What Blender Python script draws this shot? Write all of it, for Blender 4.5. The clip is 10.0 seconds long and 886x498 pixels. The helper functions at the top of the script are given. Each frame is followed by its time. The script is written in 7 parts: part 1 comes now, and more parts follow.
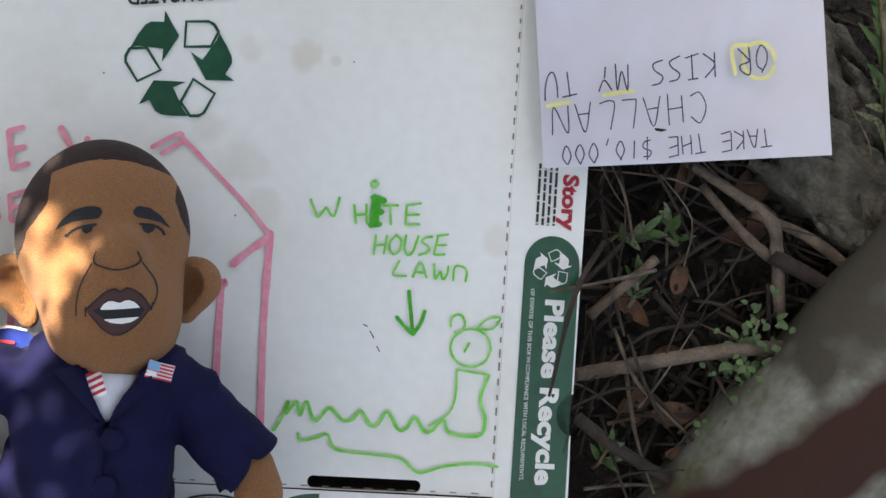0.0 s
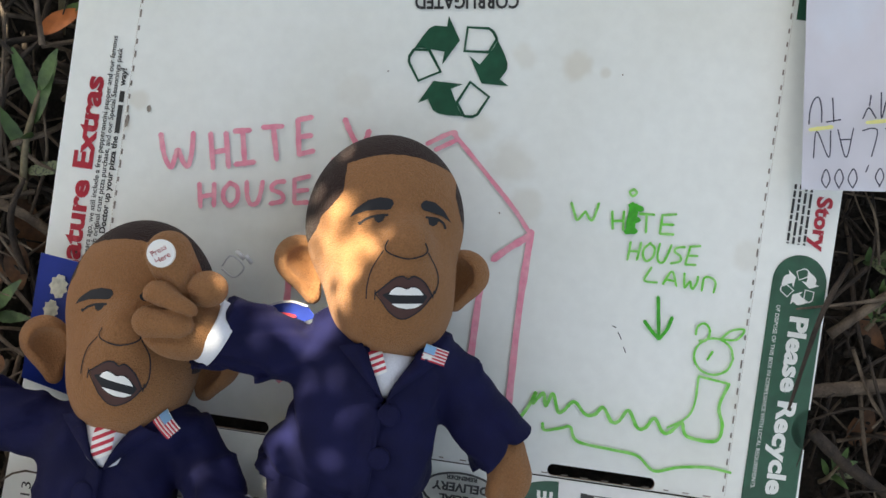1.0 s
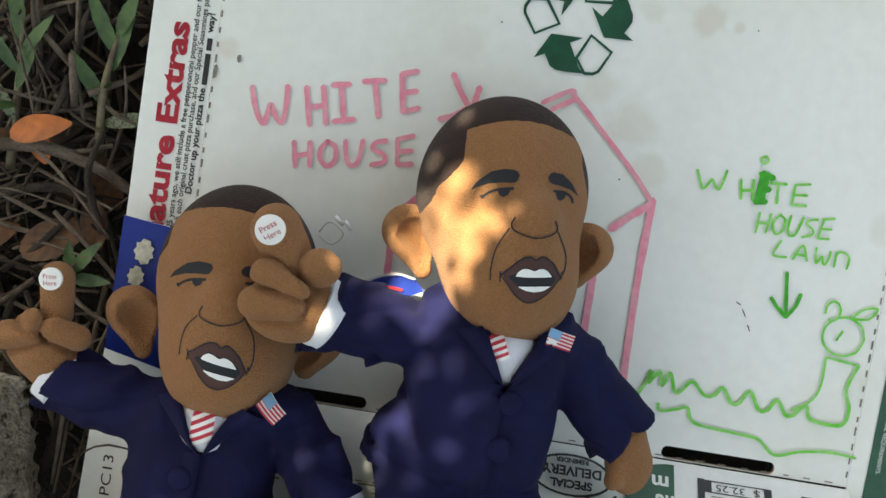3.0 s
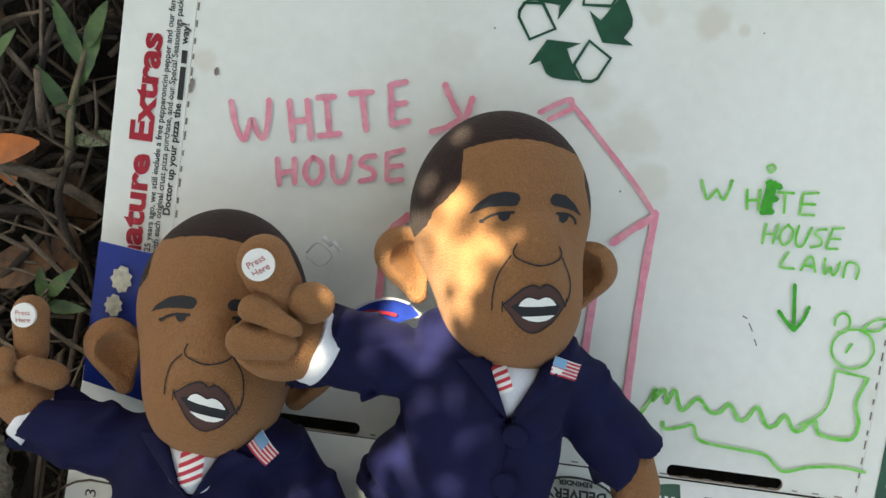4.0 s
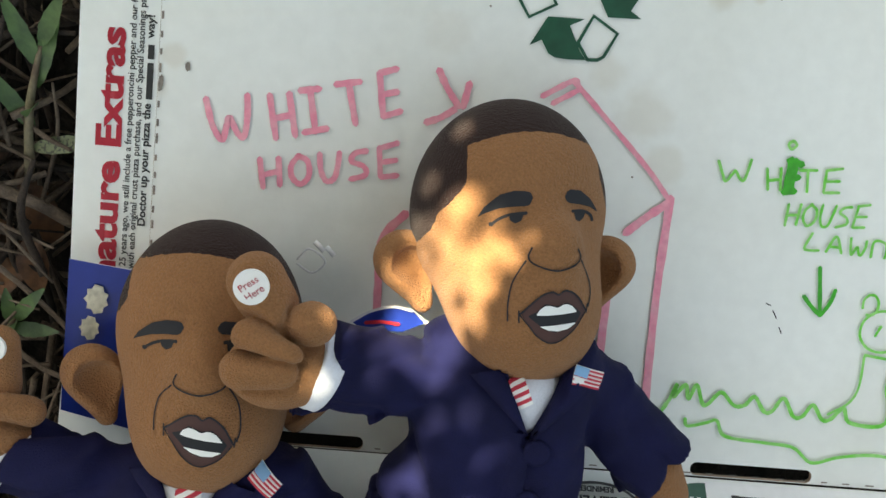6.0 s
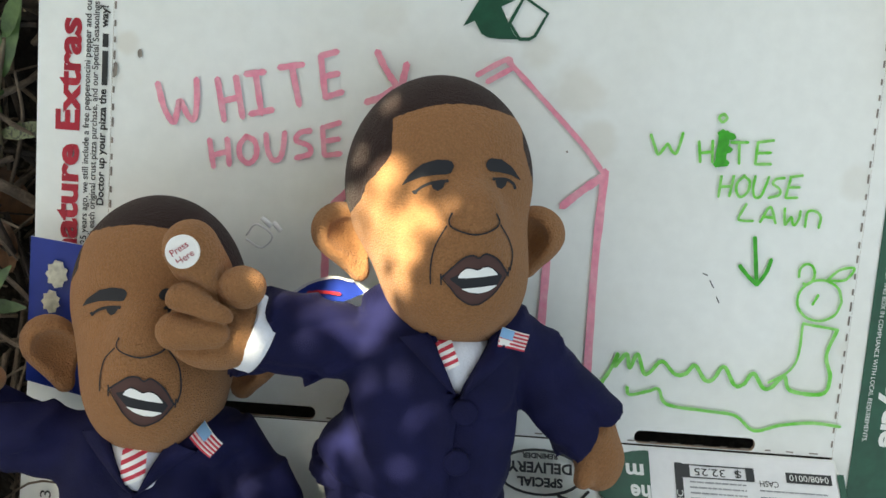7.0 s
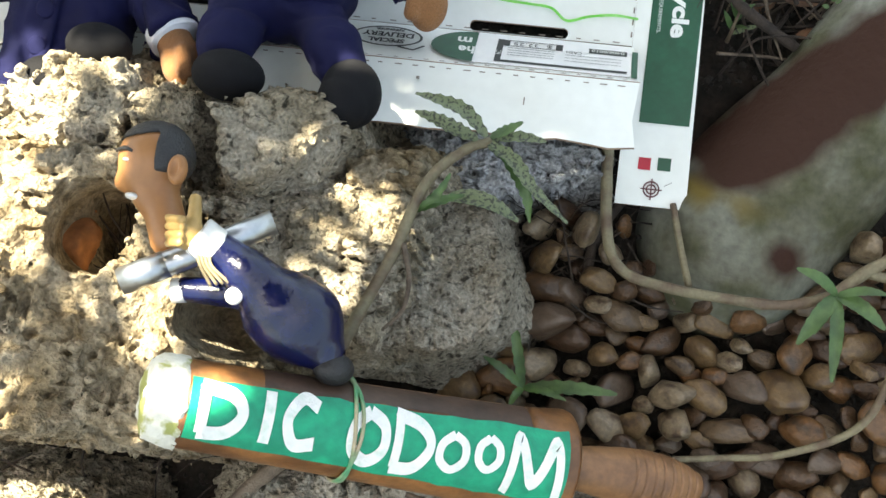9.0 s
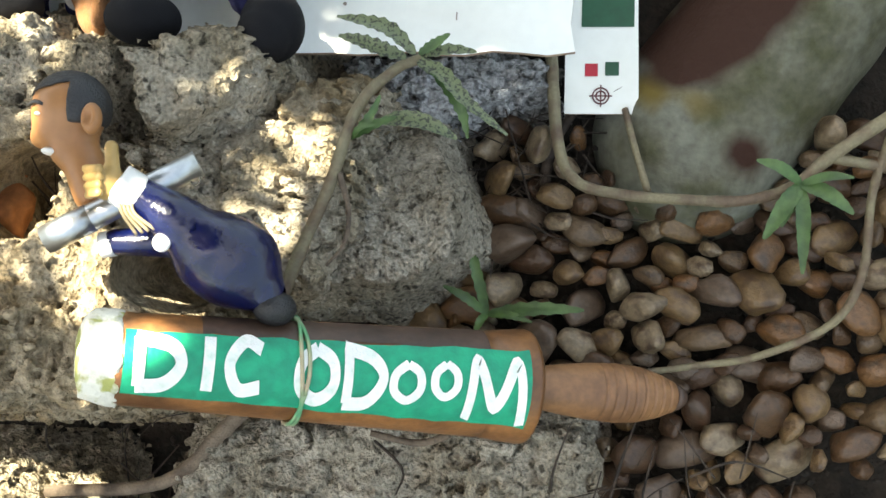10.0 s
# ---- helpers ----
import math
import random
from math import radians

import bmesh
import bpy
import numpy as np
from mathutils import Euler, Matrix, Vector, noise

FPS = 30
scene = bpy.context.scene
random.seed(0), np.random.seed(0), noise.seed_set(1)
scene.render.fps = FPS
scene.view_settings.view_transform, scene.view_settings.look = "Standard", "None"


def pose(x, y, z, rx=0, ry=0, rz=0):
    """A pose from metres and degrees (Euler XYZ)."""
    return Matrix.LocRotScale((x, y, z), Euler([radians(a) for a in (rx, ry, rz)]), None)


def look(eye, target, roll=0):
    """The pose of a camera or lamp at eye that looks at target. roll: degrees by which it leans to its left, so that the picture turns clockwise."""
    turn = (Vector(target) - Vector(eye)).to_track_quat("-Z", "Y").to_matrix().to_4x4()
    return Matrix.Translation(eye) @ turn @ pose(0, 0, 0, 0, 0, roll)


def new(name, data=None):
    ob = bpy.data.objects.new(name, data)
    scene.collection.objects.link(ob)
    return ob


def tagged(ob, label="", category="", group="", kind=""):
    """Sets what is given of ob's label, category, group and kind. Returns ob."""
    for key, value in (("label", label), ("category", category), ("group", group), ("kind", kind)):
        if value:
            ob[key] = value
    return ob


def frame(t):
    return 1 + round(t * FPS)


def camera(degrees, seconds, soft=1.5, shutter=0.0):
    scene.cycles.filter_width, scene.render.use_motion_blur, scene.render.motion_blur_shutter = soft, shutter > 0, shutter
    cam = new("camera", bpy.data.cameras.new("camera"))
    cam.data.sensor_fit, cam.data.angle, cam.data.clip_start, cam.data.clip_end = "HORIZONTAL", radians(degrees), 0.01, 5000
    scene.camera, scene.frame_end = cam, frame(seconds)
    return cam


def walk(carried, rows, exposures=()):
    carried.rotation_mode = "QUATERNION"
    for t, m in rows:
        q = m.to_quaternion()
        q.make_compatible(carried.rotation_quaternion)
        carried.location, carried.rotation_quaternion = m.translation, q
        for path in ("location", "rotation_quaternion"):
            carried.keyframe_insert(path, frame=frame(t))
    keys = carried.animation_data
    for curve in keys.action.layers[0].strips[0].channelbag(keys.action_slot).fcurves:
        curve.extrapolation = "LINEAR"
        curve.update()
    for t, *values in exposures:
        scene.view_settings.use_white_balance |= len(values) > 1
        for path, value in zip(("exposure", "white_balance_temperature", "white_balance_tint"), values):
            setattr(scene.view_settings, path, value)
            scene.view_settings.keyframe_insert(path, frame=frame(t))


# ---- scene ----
cam = camera(42.0, 10.0)
PATH = [
    (0, (0.016, -0.669, 0.13), (0.172, 1.325, 0.155), 3.6),
    (0.5, (-0.011, -0.684, 0.129), (-0.032, 1.316, 0.131), 6.1),
    (1, (-0.064, -0.702, 0.132), (-0.118, 1.297, 0.108), 8.0),
    (1.5, (-0.122, -0.704, 0.134), (-0.16, 1.295, 0.078), 10.8),
    (2, (-0.139, -0.684, 0.15), (-0.177, 1.311, 0.027), 10.3),
    (2.5, (-0.135, -0.667, 0.158), (-0.167, 1.326, -0.009), 9.5),
    (4, (-0.159, -0.617, 0.193), (-0.104, 1.362, -0.086), 8.0),
    (4.5, (-0.172, -0.599, 0.218), (-0.074, 1.372, -0.106), 7.1),
    (5, (-0.183, -0.58, 0.212), (-0.051, 1.387, -0.125), 6.6),
    (6.5, (-0.179, -0.565, 0.213), (-0.042, 1.395, -0.164), 5.4),
    (7, (-0.121, -0.596, 0.195), (-0.091, 1.376, -0.138), 4.4),
    (7.5, (-0.033, -0.624, 0.141), (-0.221, 1.35, -0.116), 6.0),
    (8, (0.045, -0.664, 0.038), (-0.239, 1.31, -0.112), 6.8),
    (8.5, (0.058, -0.71, -0.144), (-0.166, 1.275, -0.047), 4.9),
    (9, (0.077, -0.753, -0.203), (-0.128, 1.231, -0.066), 7.1),
    (9.5, (0.107, -0.754, -0.227), (-0.12, 1.23, -0.113), 2.6),
    (10, (0.117, -0.721, -0.22), (-0.116, 1.264, -0.148), 1.3),
]
EXPOSE = [(0.0, 2.10, 8000, 9), (2.0, 2.19, 8600, 0), (7.5, 2.32, 8700, -1), (8.5, 2.68, 8150, 0), (10.0, 2.80, 8150, -1)]
LEAN = 68.0        # how far the box lies back from upright
W = pose(0, 0, 0.02, -LEAN, 0, 0)   # the box's frame (x along it, y into it, z up it) laid into the world
walk(cam, [(t, W @ look(eye, target, roll)) for t, eye, target, roll in PATH], EXPOSE)

# ---- light ----
SUN_FROM = (W.to_3x3() @ Vector((-0.30, -0.86, 0.42))).normalized()
world = bpy.data.worlds.new("world")
scene.world = world
world.use_nodes = True
wn = world.node_tree
sky = wn.nodes.new("ShaderNodeTexSky")
sky.sky_type = "NISHITA"
sky.sun_disc = False
sky.dust_density = 5.0
sky.sun_elevation = math.asin(SUN_FROM.z)
sky.sun_rotation = math.atan2(SUN_FROM.x, SUN_FROM.y)
wn.links.new(sky.outputs[0], wn.nodes["Background"].inputs[0])
wn.nodes["Background"].inputs[1].default_value = 0.09
sun_data = bpy.data.lights.new("sun", "SUN")
sun_data.energy, sun_data.angle, sun_data.color = 5.0, radians(0.53), (1.0, 0.96, 0.91)
sun = new("sun", sun_data)
sun.matrix_world = look(SUN_FROM * 20, (0, 0, 0))

# ---- small tools ----


def part(name, mesh, material, parent, label=""):
    """Links a mesh, given in the box's frame, as one object under a thing or a part."""
    if isinstance(mesh, bmesh.types.BMesh):
        bm, mesh = mesh, bpy.data.meshes.new(name)
        bm.to_mesh(mesh)
        bm.free()
    ob = new(name, mesh)
    if material is not None:
        for m in (material if isinstance(material, (list, tuple)) else [material]):
            mesh.materials.append(m)
    if parent is not None:
        mesh.transform(Matrix.Translation(-Vector(parent["at"])))
        ob["at"] = parent["at"]
        ob.parent = parent
    return tagged(ob, label)


def thing(name, at, label, category, group="", kind=""):
    ob = new(name)
    ob.empty_display_size = 0.02
    ob["at"] = tuple(at)
    ob.matrix_world = W @ Matrix.Translation(at)
    return tagged(ob, label, category, group, kind)


def solo(name, mesh, material, at, label, category, group="", kind=""):
    """One mesh that is a whole thing, its base at the given place."""
    ob = part(name, mesh, material, None)
    ob.data.transform(Matrix.Translation(-Vector(at)))
    ob["at"] = tuple(at)
    ob.matrix_world = W @ Matrix.Translation(at)
    return tagged(ob, label, category, group, kind)


def smooth(mesh):
    mesh.shade_smooth()
    return mesh


def mesh_of(verts, faces, soft=True):
    me = bpy.data.meshes.new("m")
    me.from_pydata([tuple(v) for v in verts], [], [tuple(f) for f in faces])
    me.update()
    if soft:
        me.shade_smooth()
    return me


def joined(items):
    """One mesh out of (verts, faces, slot) triples, smooth, each with its own material slot."""
    V, F, S = [], [], []
    for v, f, s in items:
        base = sum(len(x) for x in V)
        V.append(np.asarray(v, float))
        F += [tuple(int(i) + base for i in q) for q in f]
        S += [s] * len(f)
    me = mesh_of(np.concatenate(V), F)
    me.polygons.foreach_set("material_index", S)
    return me


def lattice(ix, iy, iz, seed):
    h = (ix * 374761393 + iy * 668265263 + iz * 2147483647 + seed * 144665) & 0xFFFFFFFF
    h = ((h ^ (h >> 13)) * 1274126177) & 0xFFFFFFFF
    return ((h ^ (h >> 16)) & 0xFFFF) / 65535.0


def vnoise(x, y, z, seed=0):
    """Smooth noise in -1..1 on arrays."""
    x, y, z = np.broadcast_arrays(x, y, z)
    i, j, k = (np.floor(a).astype(np.int64) for a in (x, y, z))
    u, v, w = x - i, y - j, z - k
    u, v, w = (a * a * (3 - 2 * a) for a in (u, v, w))
    out = 0
    for a in (0, 1):
        for b in (0, 1):
            for c in (0, 1):
                out = out + lattice(i + a, j + b, k + c, seed) * (u if a else 1 - u) * (v if b else 1 - v) * (w if c else 1 - w)
    return out * 2 - 1


def sdf_mesh(f, lo, hi, h):
    """Vertices and quads of the surface f = 0, found on a grid of step h."""
    ax = [np.arange(a, b + h, h) for a, b in zip(lo, hi)]
    n = np.array([len(a) for a in ax])
    coarse = f(*np.meshgrid(*[a[::4] for a in ax], indexing="ij"))
    g = coarse.repeat(4, 0).repeat(4, 1).repeat(4, 2)[: n[0], : n[1], : n[2]].copy()
    near = np.nonzero(np.abs(g) < 9 * h + 0.008)
    g[near] = f(*[a[i] for a, i in zip(ax, near)])
    inside = g < 0
    acc = np.zeros((*(n - 1), 3))
    cnt = np.zeros(n - 1)
    for axis in range(3):
        a = [slice(None)] * 3
        b = [slice(None)] * 3
        a[axis], b[axis] = slice(0, -1), slice(1, None)
        ga, gb = g[tuple(a)], g[tuple(b)]
        cross = (ga < 0) != (gb < 0)
        tt = np.where(cross, ga / np.where(cross, ga - gb, 1), 0)
        o1, o2 = [i for i in range(3) if i != axis]
        for p in (0, 1):
            for q in (0, 1):
                s = [slice(None)] * 3
                s[o1] = slice(p, n[o1] - 1 + p)
                s[o2] = slice(q, n[o2] - 1 + q)
                c = cross[tuple(s)]
                acc[..., axis] += np.where(c, tt[tuple(s)], 0)
                acc[..., o1] += c * p
                acc[..., o2] += c * q
                cnt += c
    used = cnt > 0
    index = -np.ones(used.shape, int)
    index[used] = np.arange(used.sum())
    base = np.stack(np.nonzero(used), 1)
    verts = np.array(lo) + (base + acc[used] / cnt[used][:, None]) * h
    faces = []
    for axis in range(3):
        a = [slice(1, -1)] * 3
        b = [slice(1, -1)] * 3
        a[axis], b[axis] = slice(0, -1), slice(1, None)
        ia, ib = inside[tuple(a)], inside[tuple(b)]
        p = np.stack(np.nonzero(ia != ib), 1)
        up = ia[tuple(p.T)]
        o1, o2 = [(1, 2), (2, 0), (0, 1)][axis]
        e1, e2 = np.eye(3, dtype=int)[o1], np.eye(3, dtype=int)[o2]
        base = p + np.array([0 if i == axis else 1 for i in range(3)])
        q = [index[tuple((base - e1 * s1 - e2 * s2).T)] for s1, s2 in ((1, 1), (0, 1), (0, 0), (1, 0))]
        quad = np.stack(q, 1)
        quad[~up] = quad[~up][:, ::-1]
        faces.append(quad)
    return verts, np.concatenate(faces)


def ell(c, r):
    """A solid egg, as a distance to it."""
    def f(X, Y, Z):
        k = np.sqrt(((X - c[0]) / r[0]) ** 2 + ((Y - c[1]) / r[1]) ** 2 + ((Z - c[2]) / r[2]) ** 2)
        return (k - 1) * min(r)
    return f


def limb(a, b, ra, rb):
    """A tapered rod with round ends."""
    a, b = np.array(a, float), np.array(b, float)
    d = b - a
    L = d @ d

    def f(X, Y, Z):
        t = np.clip(((X - a[0]) * d[0] + (Y - a[1]) * d[1] + (Z - a[2]) * d[2]) / L, 0, 1)
        return np.sqrt((X - a[0] - t * d[0]) ** 2 + (Y - a[1] - t * d[1]) ** 2 + (Z - a[2] - t * d[2]) ** 2) - (ra + (rb - ra) * t)
    return f


def slab(c, half, edge):
    """A block with rounded edges."""
    def f(X, Y, Z):
        q = [np.abs(P - a) - (b - edge) for P, a, b in zip((X, Y, Z), c, half)]
        out = np.sqrt(sum(np.maximum(k, 0) ** 2 for k in q))
        return out + np.minimum(np.maximum(np.maximum(q[0], q[1]), q[2]), 0) - edge
    return f


def blend(k, *fs):
    """A soft union."""
    def f(X, Y, Z):
        d = fs[0](X, Y, Z)
        for g in fs[1:]:
            e = g(X, Y, Z)
            m = np.clip(0.5 + 0.5 * (e - d) / k, 0, 1)
            d = e * (1 - m) + d * m - k * m * (1 - m)
        return d
    return f


def minus(f, g, k=0.002):
    def out(X, Y, Z):
        d, e = f(X, Y, Z), -g(X, Y, Z)
        m = np.clip(0.5 - 0.5 * (d - e) / k, 0, 1)
        return d * (1 - m) + e * m + k * m * (1 - m)
    return out


def curve_points(pts, n=8):
    """A smooth line through the points."""
    p = np.array(pts, float)
    if len(p) < 3:
        return np.array([p[0] + (p[-1] - p[0]) * s for s in np.linspace(0, 1, n)])
    q = np.vstack([2 * p[0] - p[1], p, 2 * p[-1] - p[-2]])
    out = []
    for i in range(1, len(q) - 2):
        for s in np.linspace(0, 1, n, endpoint=False):
            a, b, c, d = q[i - 1], q[i], q[i + 1], q[i + 2]
            out.append(0.5 * (2 * b + (c - a) * s + (2 * a - 5 * b + 4 * c - d) * s * s + (3 * b - a - 3 * c + d) * s ** 3))
    out.append(p[-1])
    return np.array(out)


def tube(pts, radii, sides=8, wobble=0.0, seed=0, n=6, caps=True):
    """Vertices and faces of a round rod along a smooth line; radii at the points."""
    line = curve_points(pts, n)
    rr = np.interp(np.linspace(0, 1, len(line)), np.linspace(0, 1, len(radii)), radii)
    rng = np.random.RandomState(seed)
    if wobble:
        rr = rr * (1 + wobble * rng.uniform(-1, 1, len(rr)))
    V, F = [], []
    side = None
    for i, c in enumerate(line):
        d = line[min(i + 1, len(line) - 1)] - line[max(i - 1, 0)]
        d = d / (np.linalg.norm(d) + 1e-12)
        if side is None:
            side = np.cross(d, (0.3, 0.9, 0.2))
        side = side - d * (side @ d)
        side = side / (np.linalg.norm(side) + 1e-12)
        up = np.cross(d, side)
        for k in range(sides):
            a = 2 * math.pi * k / sides
            V.append(c + rr[i] * (math.cos(a) * side + math.sin(a) * up))
    m = len(line)
    for i in range(m - 1):
        for k in range(sides):
            k2 = (k + 1) % sides
            F.append((i * sides + k, i * sides + k2, (i + 1) * sides + k2, (i + 1) * sides + k))
    if caps:
        F.append(tuple(range(sides))[::-1])
        F.append(tuple((m - 1) * sides + k for k in range(sides)))
    return np.array(V), F


FACE = Matrix(((1, 0, 0, 0), (0, 0, -1, 0), (0, 1, 0, 0), (0, 0, 0, 1)))   # flat drawings onto the box's face
LIFT = [0.0004]


def ribbon(pts, width, n=8, seed=0, taper=0.0):
    """A flat pen stroke: vertices (x, y, lift) and faces."""
    line = curve_points(pts, n)[:, :2]
    rng = np.random.RandomState(seed)
    LIFT[0] += 0.00001
    V, F = [], []
    L = len(line)
    for i, c in enumerate(line):
        d = line[min(i + 1, L - 1)] - line[max(i - 1, 0)]
        d = d / (np.linalg.norm(d) + 1e-9)
        w = width * 0.5 * (1 + 0.12 * rng.uniform(-1, 1)) * (1 - taper * i / L)
        nrm = np.array((-d[1], d[0]))
        V += [(*(c + nrm * w), LIFT[0]), (*(c - nrm * w), LIFT[0])]
        if i:
            F.append((2 * i - 2, 2 * i - 1, 2 * i + 1, 2 * i))
    for end, sgn in ((0, -1), (L - 1, 1)):
        d = line[min(end + 1, L - 1)] - line[max(end - 1, 0)]
        d = d / (np.linalg.norm(d) + 1e-9) * sgn * width * 0.4
        V.append((*(line[end] + d), LIFT[0]))
        F.append((2 * end, 2 * end + 1, len(V) - 1) if end else (1, 0, len(V) - 1))
    return V, F


def drawing(name, strokes, width, material, parent, frame_m=FACE, label="", n=8):
    V, F = [], []
    for k, s in enumerate(strokes):
        v, f = ribbon(s, width, n, k + 3)
        F += [tuple(i + len(V) for i in q) for q in f]
        V += v
    me = mesh_of(V, F, False)
    me.transform(frame_m)
    return part(name, me, material, parent, label)


def single(name, strokes, width, material, parent, frame_m=FACE, label="", n=8):
    """Strokes that do not touch, each a part of its own."""
    for s in strokes:
        drawing(name, [s], width, material, parent, frame_m, label, n)


def shape(name, outlines, material, parent, frame_m=FACE, label="", lift=None):
    """Flat printed areas, each a polygon of (x, y)."""
    bm = bmesh.new()
    if lift is None:
        LIFT[0] += 0.00001
    for o in outlines:
        bm.faces.new([bm.verts.new((x, y, LIFT[0] if lift is None else lift)) for x, y in o])
    bmesh.ops.triangulate(bm, faces=bm.faces)
    for f in bm.faces:
        f.normal_update()
        if f.normal.z < 0:
            f.normal_flip()
    bm.transform(frame_m)
    return part(name, bm, material, parent, label)


def lettering(name, words, size, x, y, turn, material, parent, frame_m=FACE, width=None, bold=0.0, shear=0.0, label="", align="CENTER", lift=None):
    """Letters in the built-in font, laid flat; width stretches the line to that length."""
    cu = bpy.data.curves.new(name, "FONT")
    cu.body, cu.size, cu.align_x, cu.align_y, cu.offset, cu.shear = words, size, align, "CENTER", bold, shear
    cu.resolution_u = 3
    tmp = bpy.data.objects.new("tmp", cu)
    scene.collection.objects.link(tmp)
    me = bpy.data.meshes.new_from_object(tmp.evaluated_get(bpy.context.evaluated_depsgraph_get()))
    bpy.data.objects.remove(tmp)
    if width:
        xs = [v.co.x for v in me.vertices]
        k = width / (max(xs) - min(xs))
        mid = (max(xs) + min(xs)) / 2
        me.transform(Matrix.Diagonal((k, 1, 1, 1)) @ Matrix.Translation((-mid, 0, 0)))
    LIFT[0] += 0.00001
    me.transform(frame_m @ Matrix.Translation((x, y, LIFT[0] if lift is None else lift)) @ Matrix.Rotation(radians(turn), 4, "Z"))
    return part(name, me, material, parent, label)


def bars(x0, y0, length, height, step, turn, lines, seed=0):
    """Lines of small print that cannot be read: word-long bars, as outlines."""
    rng = random.Random(seed)
    out = []
    c, s = math.cos(radians(turn)), math.sin(radians(turn))
    for i in range(lines):
        u = 0
        while u < length:
            w = min(rng.uniform(1.5, 6) * height, length - u)
            quad = [(u, -i * step), (u + w, -i * step), (u + w, -i * step + height), (u, -i * step + height)]
            out.append([(x0 + c * a - s * b, y0 + s * a + c * b) for a, b in quad])
            u += w + height * 0.6
    return out


# ---- materials ----


def material(name, colour, rough=0.6, metal=0.0, spots=None, scale=40.0, amount=0.25, bump=0.0, bump_scale=200.0, sheen=0.0, coat=0.0, tint=None, fine=True, detail=6.0, rand=0.0, spread=(0.42, 0.62), spec=0.5, broad=None, palette=()):
    """A surface with two scales of variation in colour, roughness and relief. spots: a second colour in patches."""
    m = bpy.data.materials.new(name)
    m.use_nodes = True
    nt = m.node_tree
    b = nt.nodes["Principled BSDF"]
    b.inputs["Roughness"].default_value = rough
    b.inputs["Metallic"].default_value = metal
    b.inputs["Specular IOR Level"].default_value = spec
    if sheen:
        b.inputs["Sheen Weight"].default_value = sheen
        b.inputs["Sheen Roughness"].default_value = 0.5
    if coat:
        b.inputs["Coat Weight"].default_value = coat
        b.inputs["Coat Roughness"].default_value = 0.08
    tc = nt.nodes.new("ShaderNodeTexCoord")
    big = nt.nodes.new("ShaderNodeTexNoise")
    big.inputs["Scale"].default_value = scale
    big.inputs["Detail"].default_value = detail
    nt.links.new(tc.outputs["Object"], big.inputs["Vector"])
    ramp = nt.nodes.new("ShaderNodeMapRange")
    ramp.inputs["From Min"].default_value, ramp.inputs["From Max"].default_value = spread
    nt.links.new(big.outputs["Fac"], ramp.inputs["Value"])
    mix = nt.nodes.new("ShaderNodeMix")
    mix.data_type = "RGBA"
    other = spots if spots else tuple(c * (1 - amount) for c in colour)
    mix.inputs["A"].default_value = (*colour, 1)
    mix.inputs["B"].default_value = (*other, 1)
    nt.links.new(ramp.outputs["Result"], mix.inputs["Factor"])
    out = mix.outputs["Result"]
    if palette:
        info2 = nt.nodes.new("ShaderNodeObjectInfo")
        pick = nt.nodes.new("ShaderNodeValToRGB")
        pick.color_ramp.interpolation = "CONSTANT"
        for i, c in enumerate(palette):
            e = pick.color_ramp.elements[i] if i < 2 else pick.color_ramp.elements.new(i / len(palette))
            e.position, e.color = i / len(palette), (*c, 1)
        nt.links.new(info2.outputs["Random"], pick.inputs["Fac"])
        nt.links.new(pick.outputs["Color"], mix.inputs["A"])
    if broad:
        wide = nt.nodes.new("ShaderNodeTexNoise")
        wide.inputs["Scale"].default_value = broad[0]
        wide.inputs["Detail"].default_value = 4
        nt.links.new(tc.outputs["Object"], wide.inputs["Vector"])
        wr = nt.nodes.new("ShaderNodeMapRange")
        wr.inputs["From Min"].default_value, wr.inputs["From Max"].default_value = 0.35, 0.65
        nt.links.new(wide.outputs["Fac"], wr.inputs["Value"])
        over = nt.nodes.new("ShaderNodeMix")
        over.data_type, over.blend_type = "RGBA", "MULTIPLY"
        over.inputs["B"].default_value = (*broad[1], 1)
        nt.links.new(wr.outputs["Result"], over.inputs["Factor"])
        nt.links.new(out, over.inputs["A"])
        out = over.outputs["Result"]
    small = nt.nodes.new("ShaderNodeTexNoise")
    small.inputs["Scale"].default_value = bump_scale
    small.inputs["Detail"].default_value = 5
    nt.links.new(tc.outputs["Object"], small.inputs["Vector"])
    hsv = nt.nodes.new("ShaderNodeHueSaturation")
    val = nt.nodes.new("ShaderNodeMapRange")
    val.inputs["From Min"].default_value, val.inputs["From Max"].default_value = 0.3, 0.7
    val.inputs["To Min"].default_value, val.inputs["To Max"].default_value = (1 - amount * 0.6, 1 + amount * 0.4) if fine else (1, 1)
    nt.links.new(small.outputs["Fac"], val.inputs["Value"])
    if rand:
        info = nt.nodes.new("ShaderNodeObjectInfo")
        rr = nt.nodes.new("ShaderNodeMapRange")
        rr.inputs["To Min"].default_value, rr.inputs["To Max"].default_value = 1 - rand, 1 + rand
        nt.links.new(info.outputs["Random"], rr.inputs["Value"])
        mul = nt.nodes.new("ShaderNodeMath")
        mul.operation = "MULTIPLY"
        nt.links.new(val.outputs["Result"], mul.inputs[0])
        nt.links.new(rr.outputs["Result"], mul.inputs[1])
        nt.links.new(mul.outputs[0], hsv.inputs["Value"])
    else:
        nt.links.new(val.outputs["Result"], hsv.inputs["Value"])
    nt.links.new(out, hsv.inputs["Color"])
    nt.links.new(hsv.outputs["Color"], b.inputs["Base Color"])
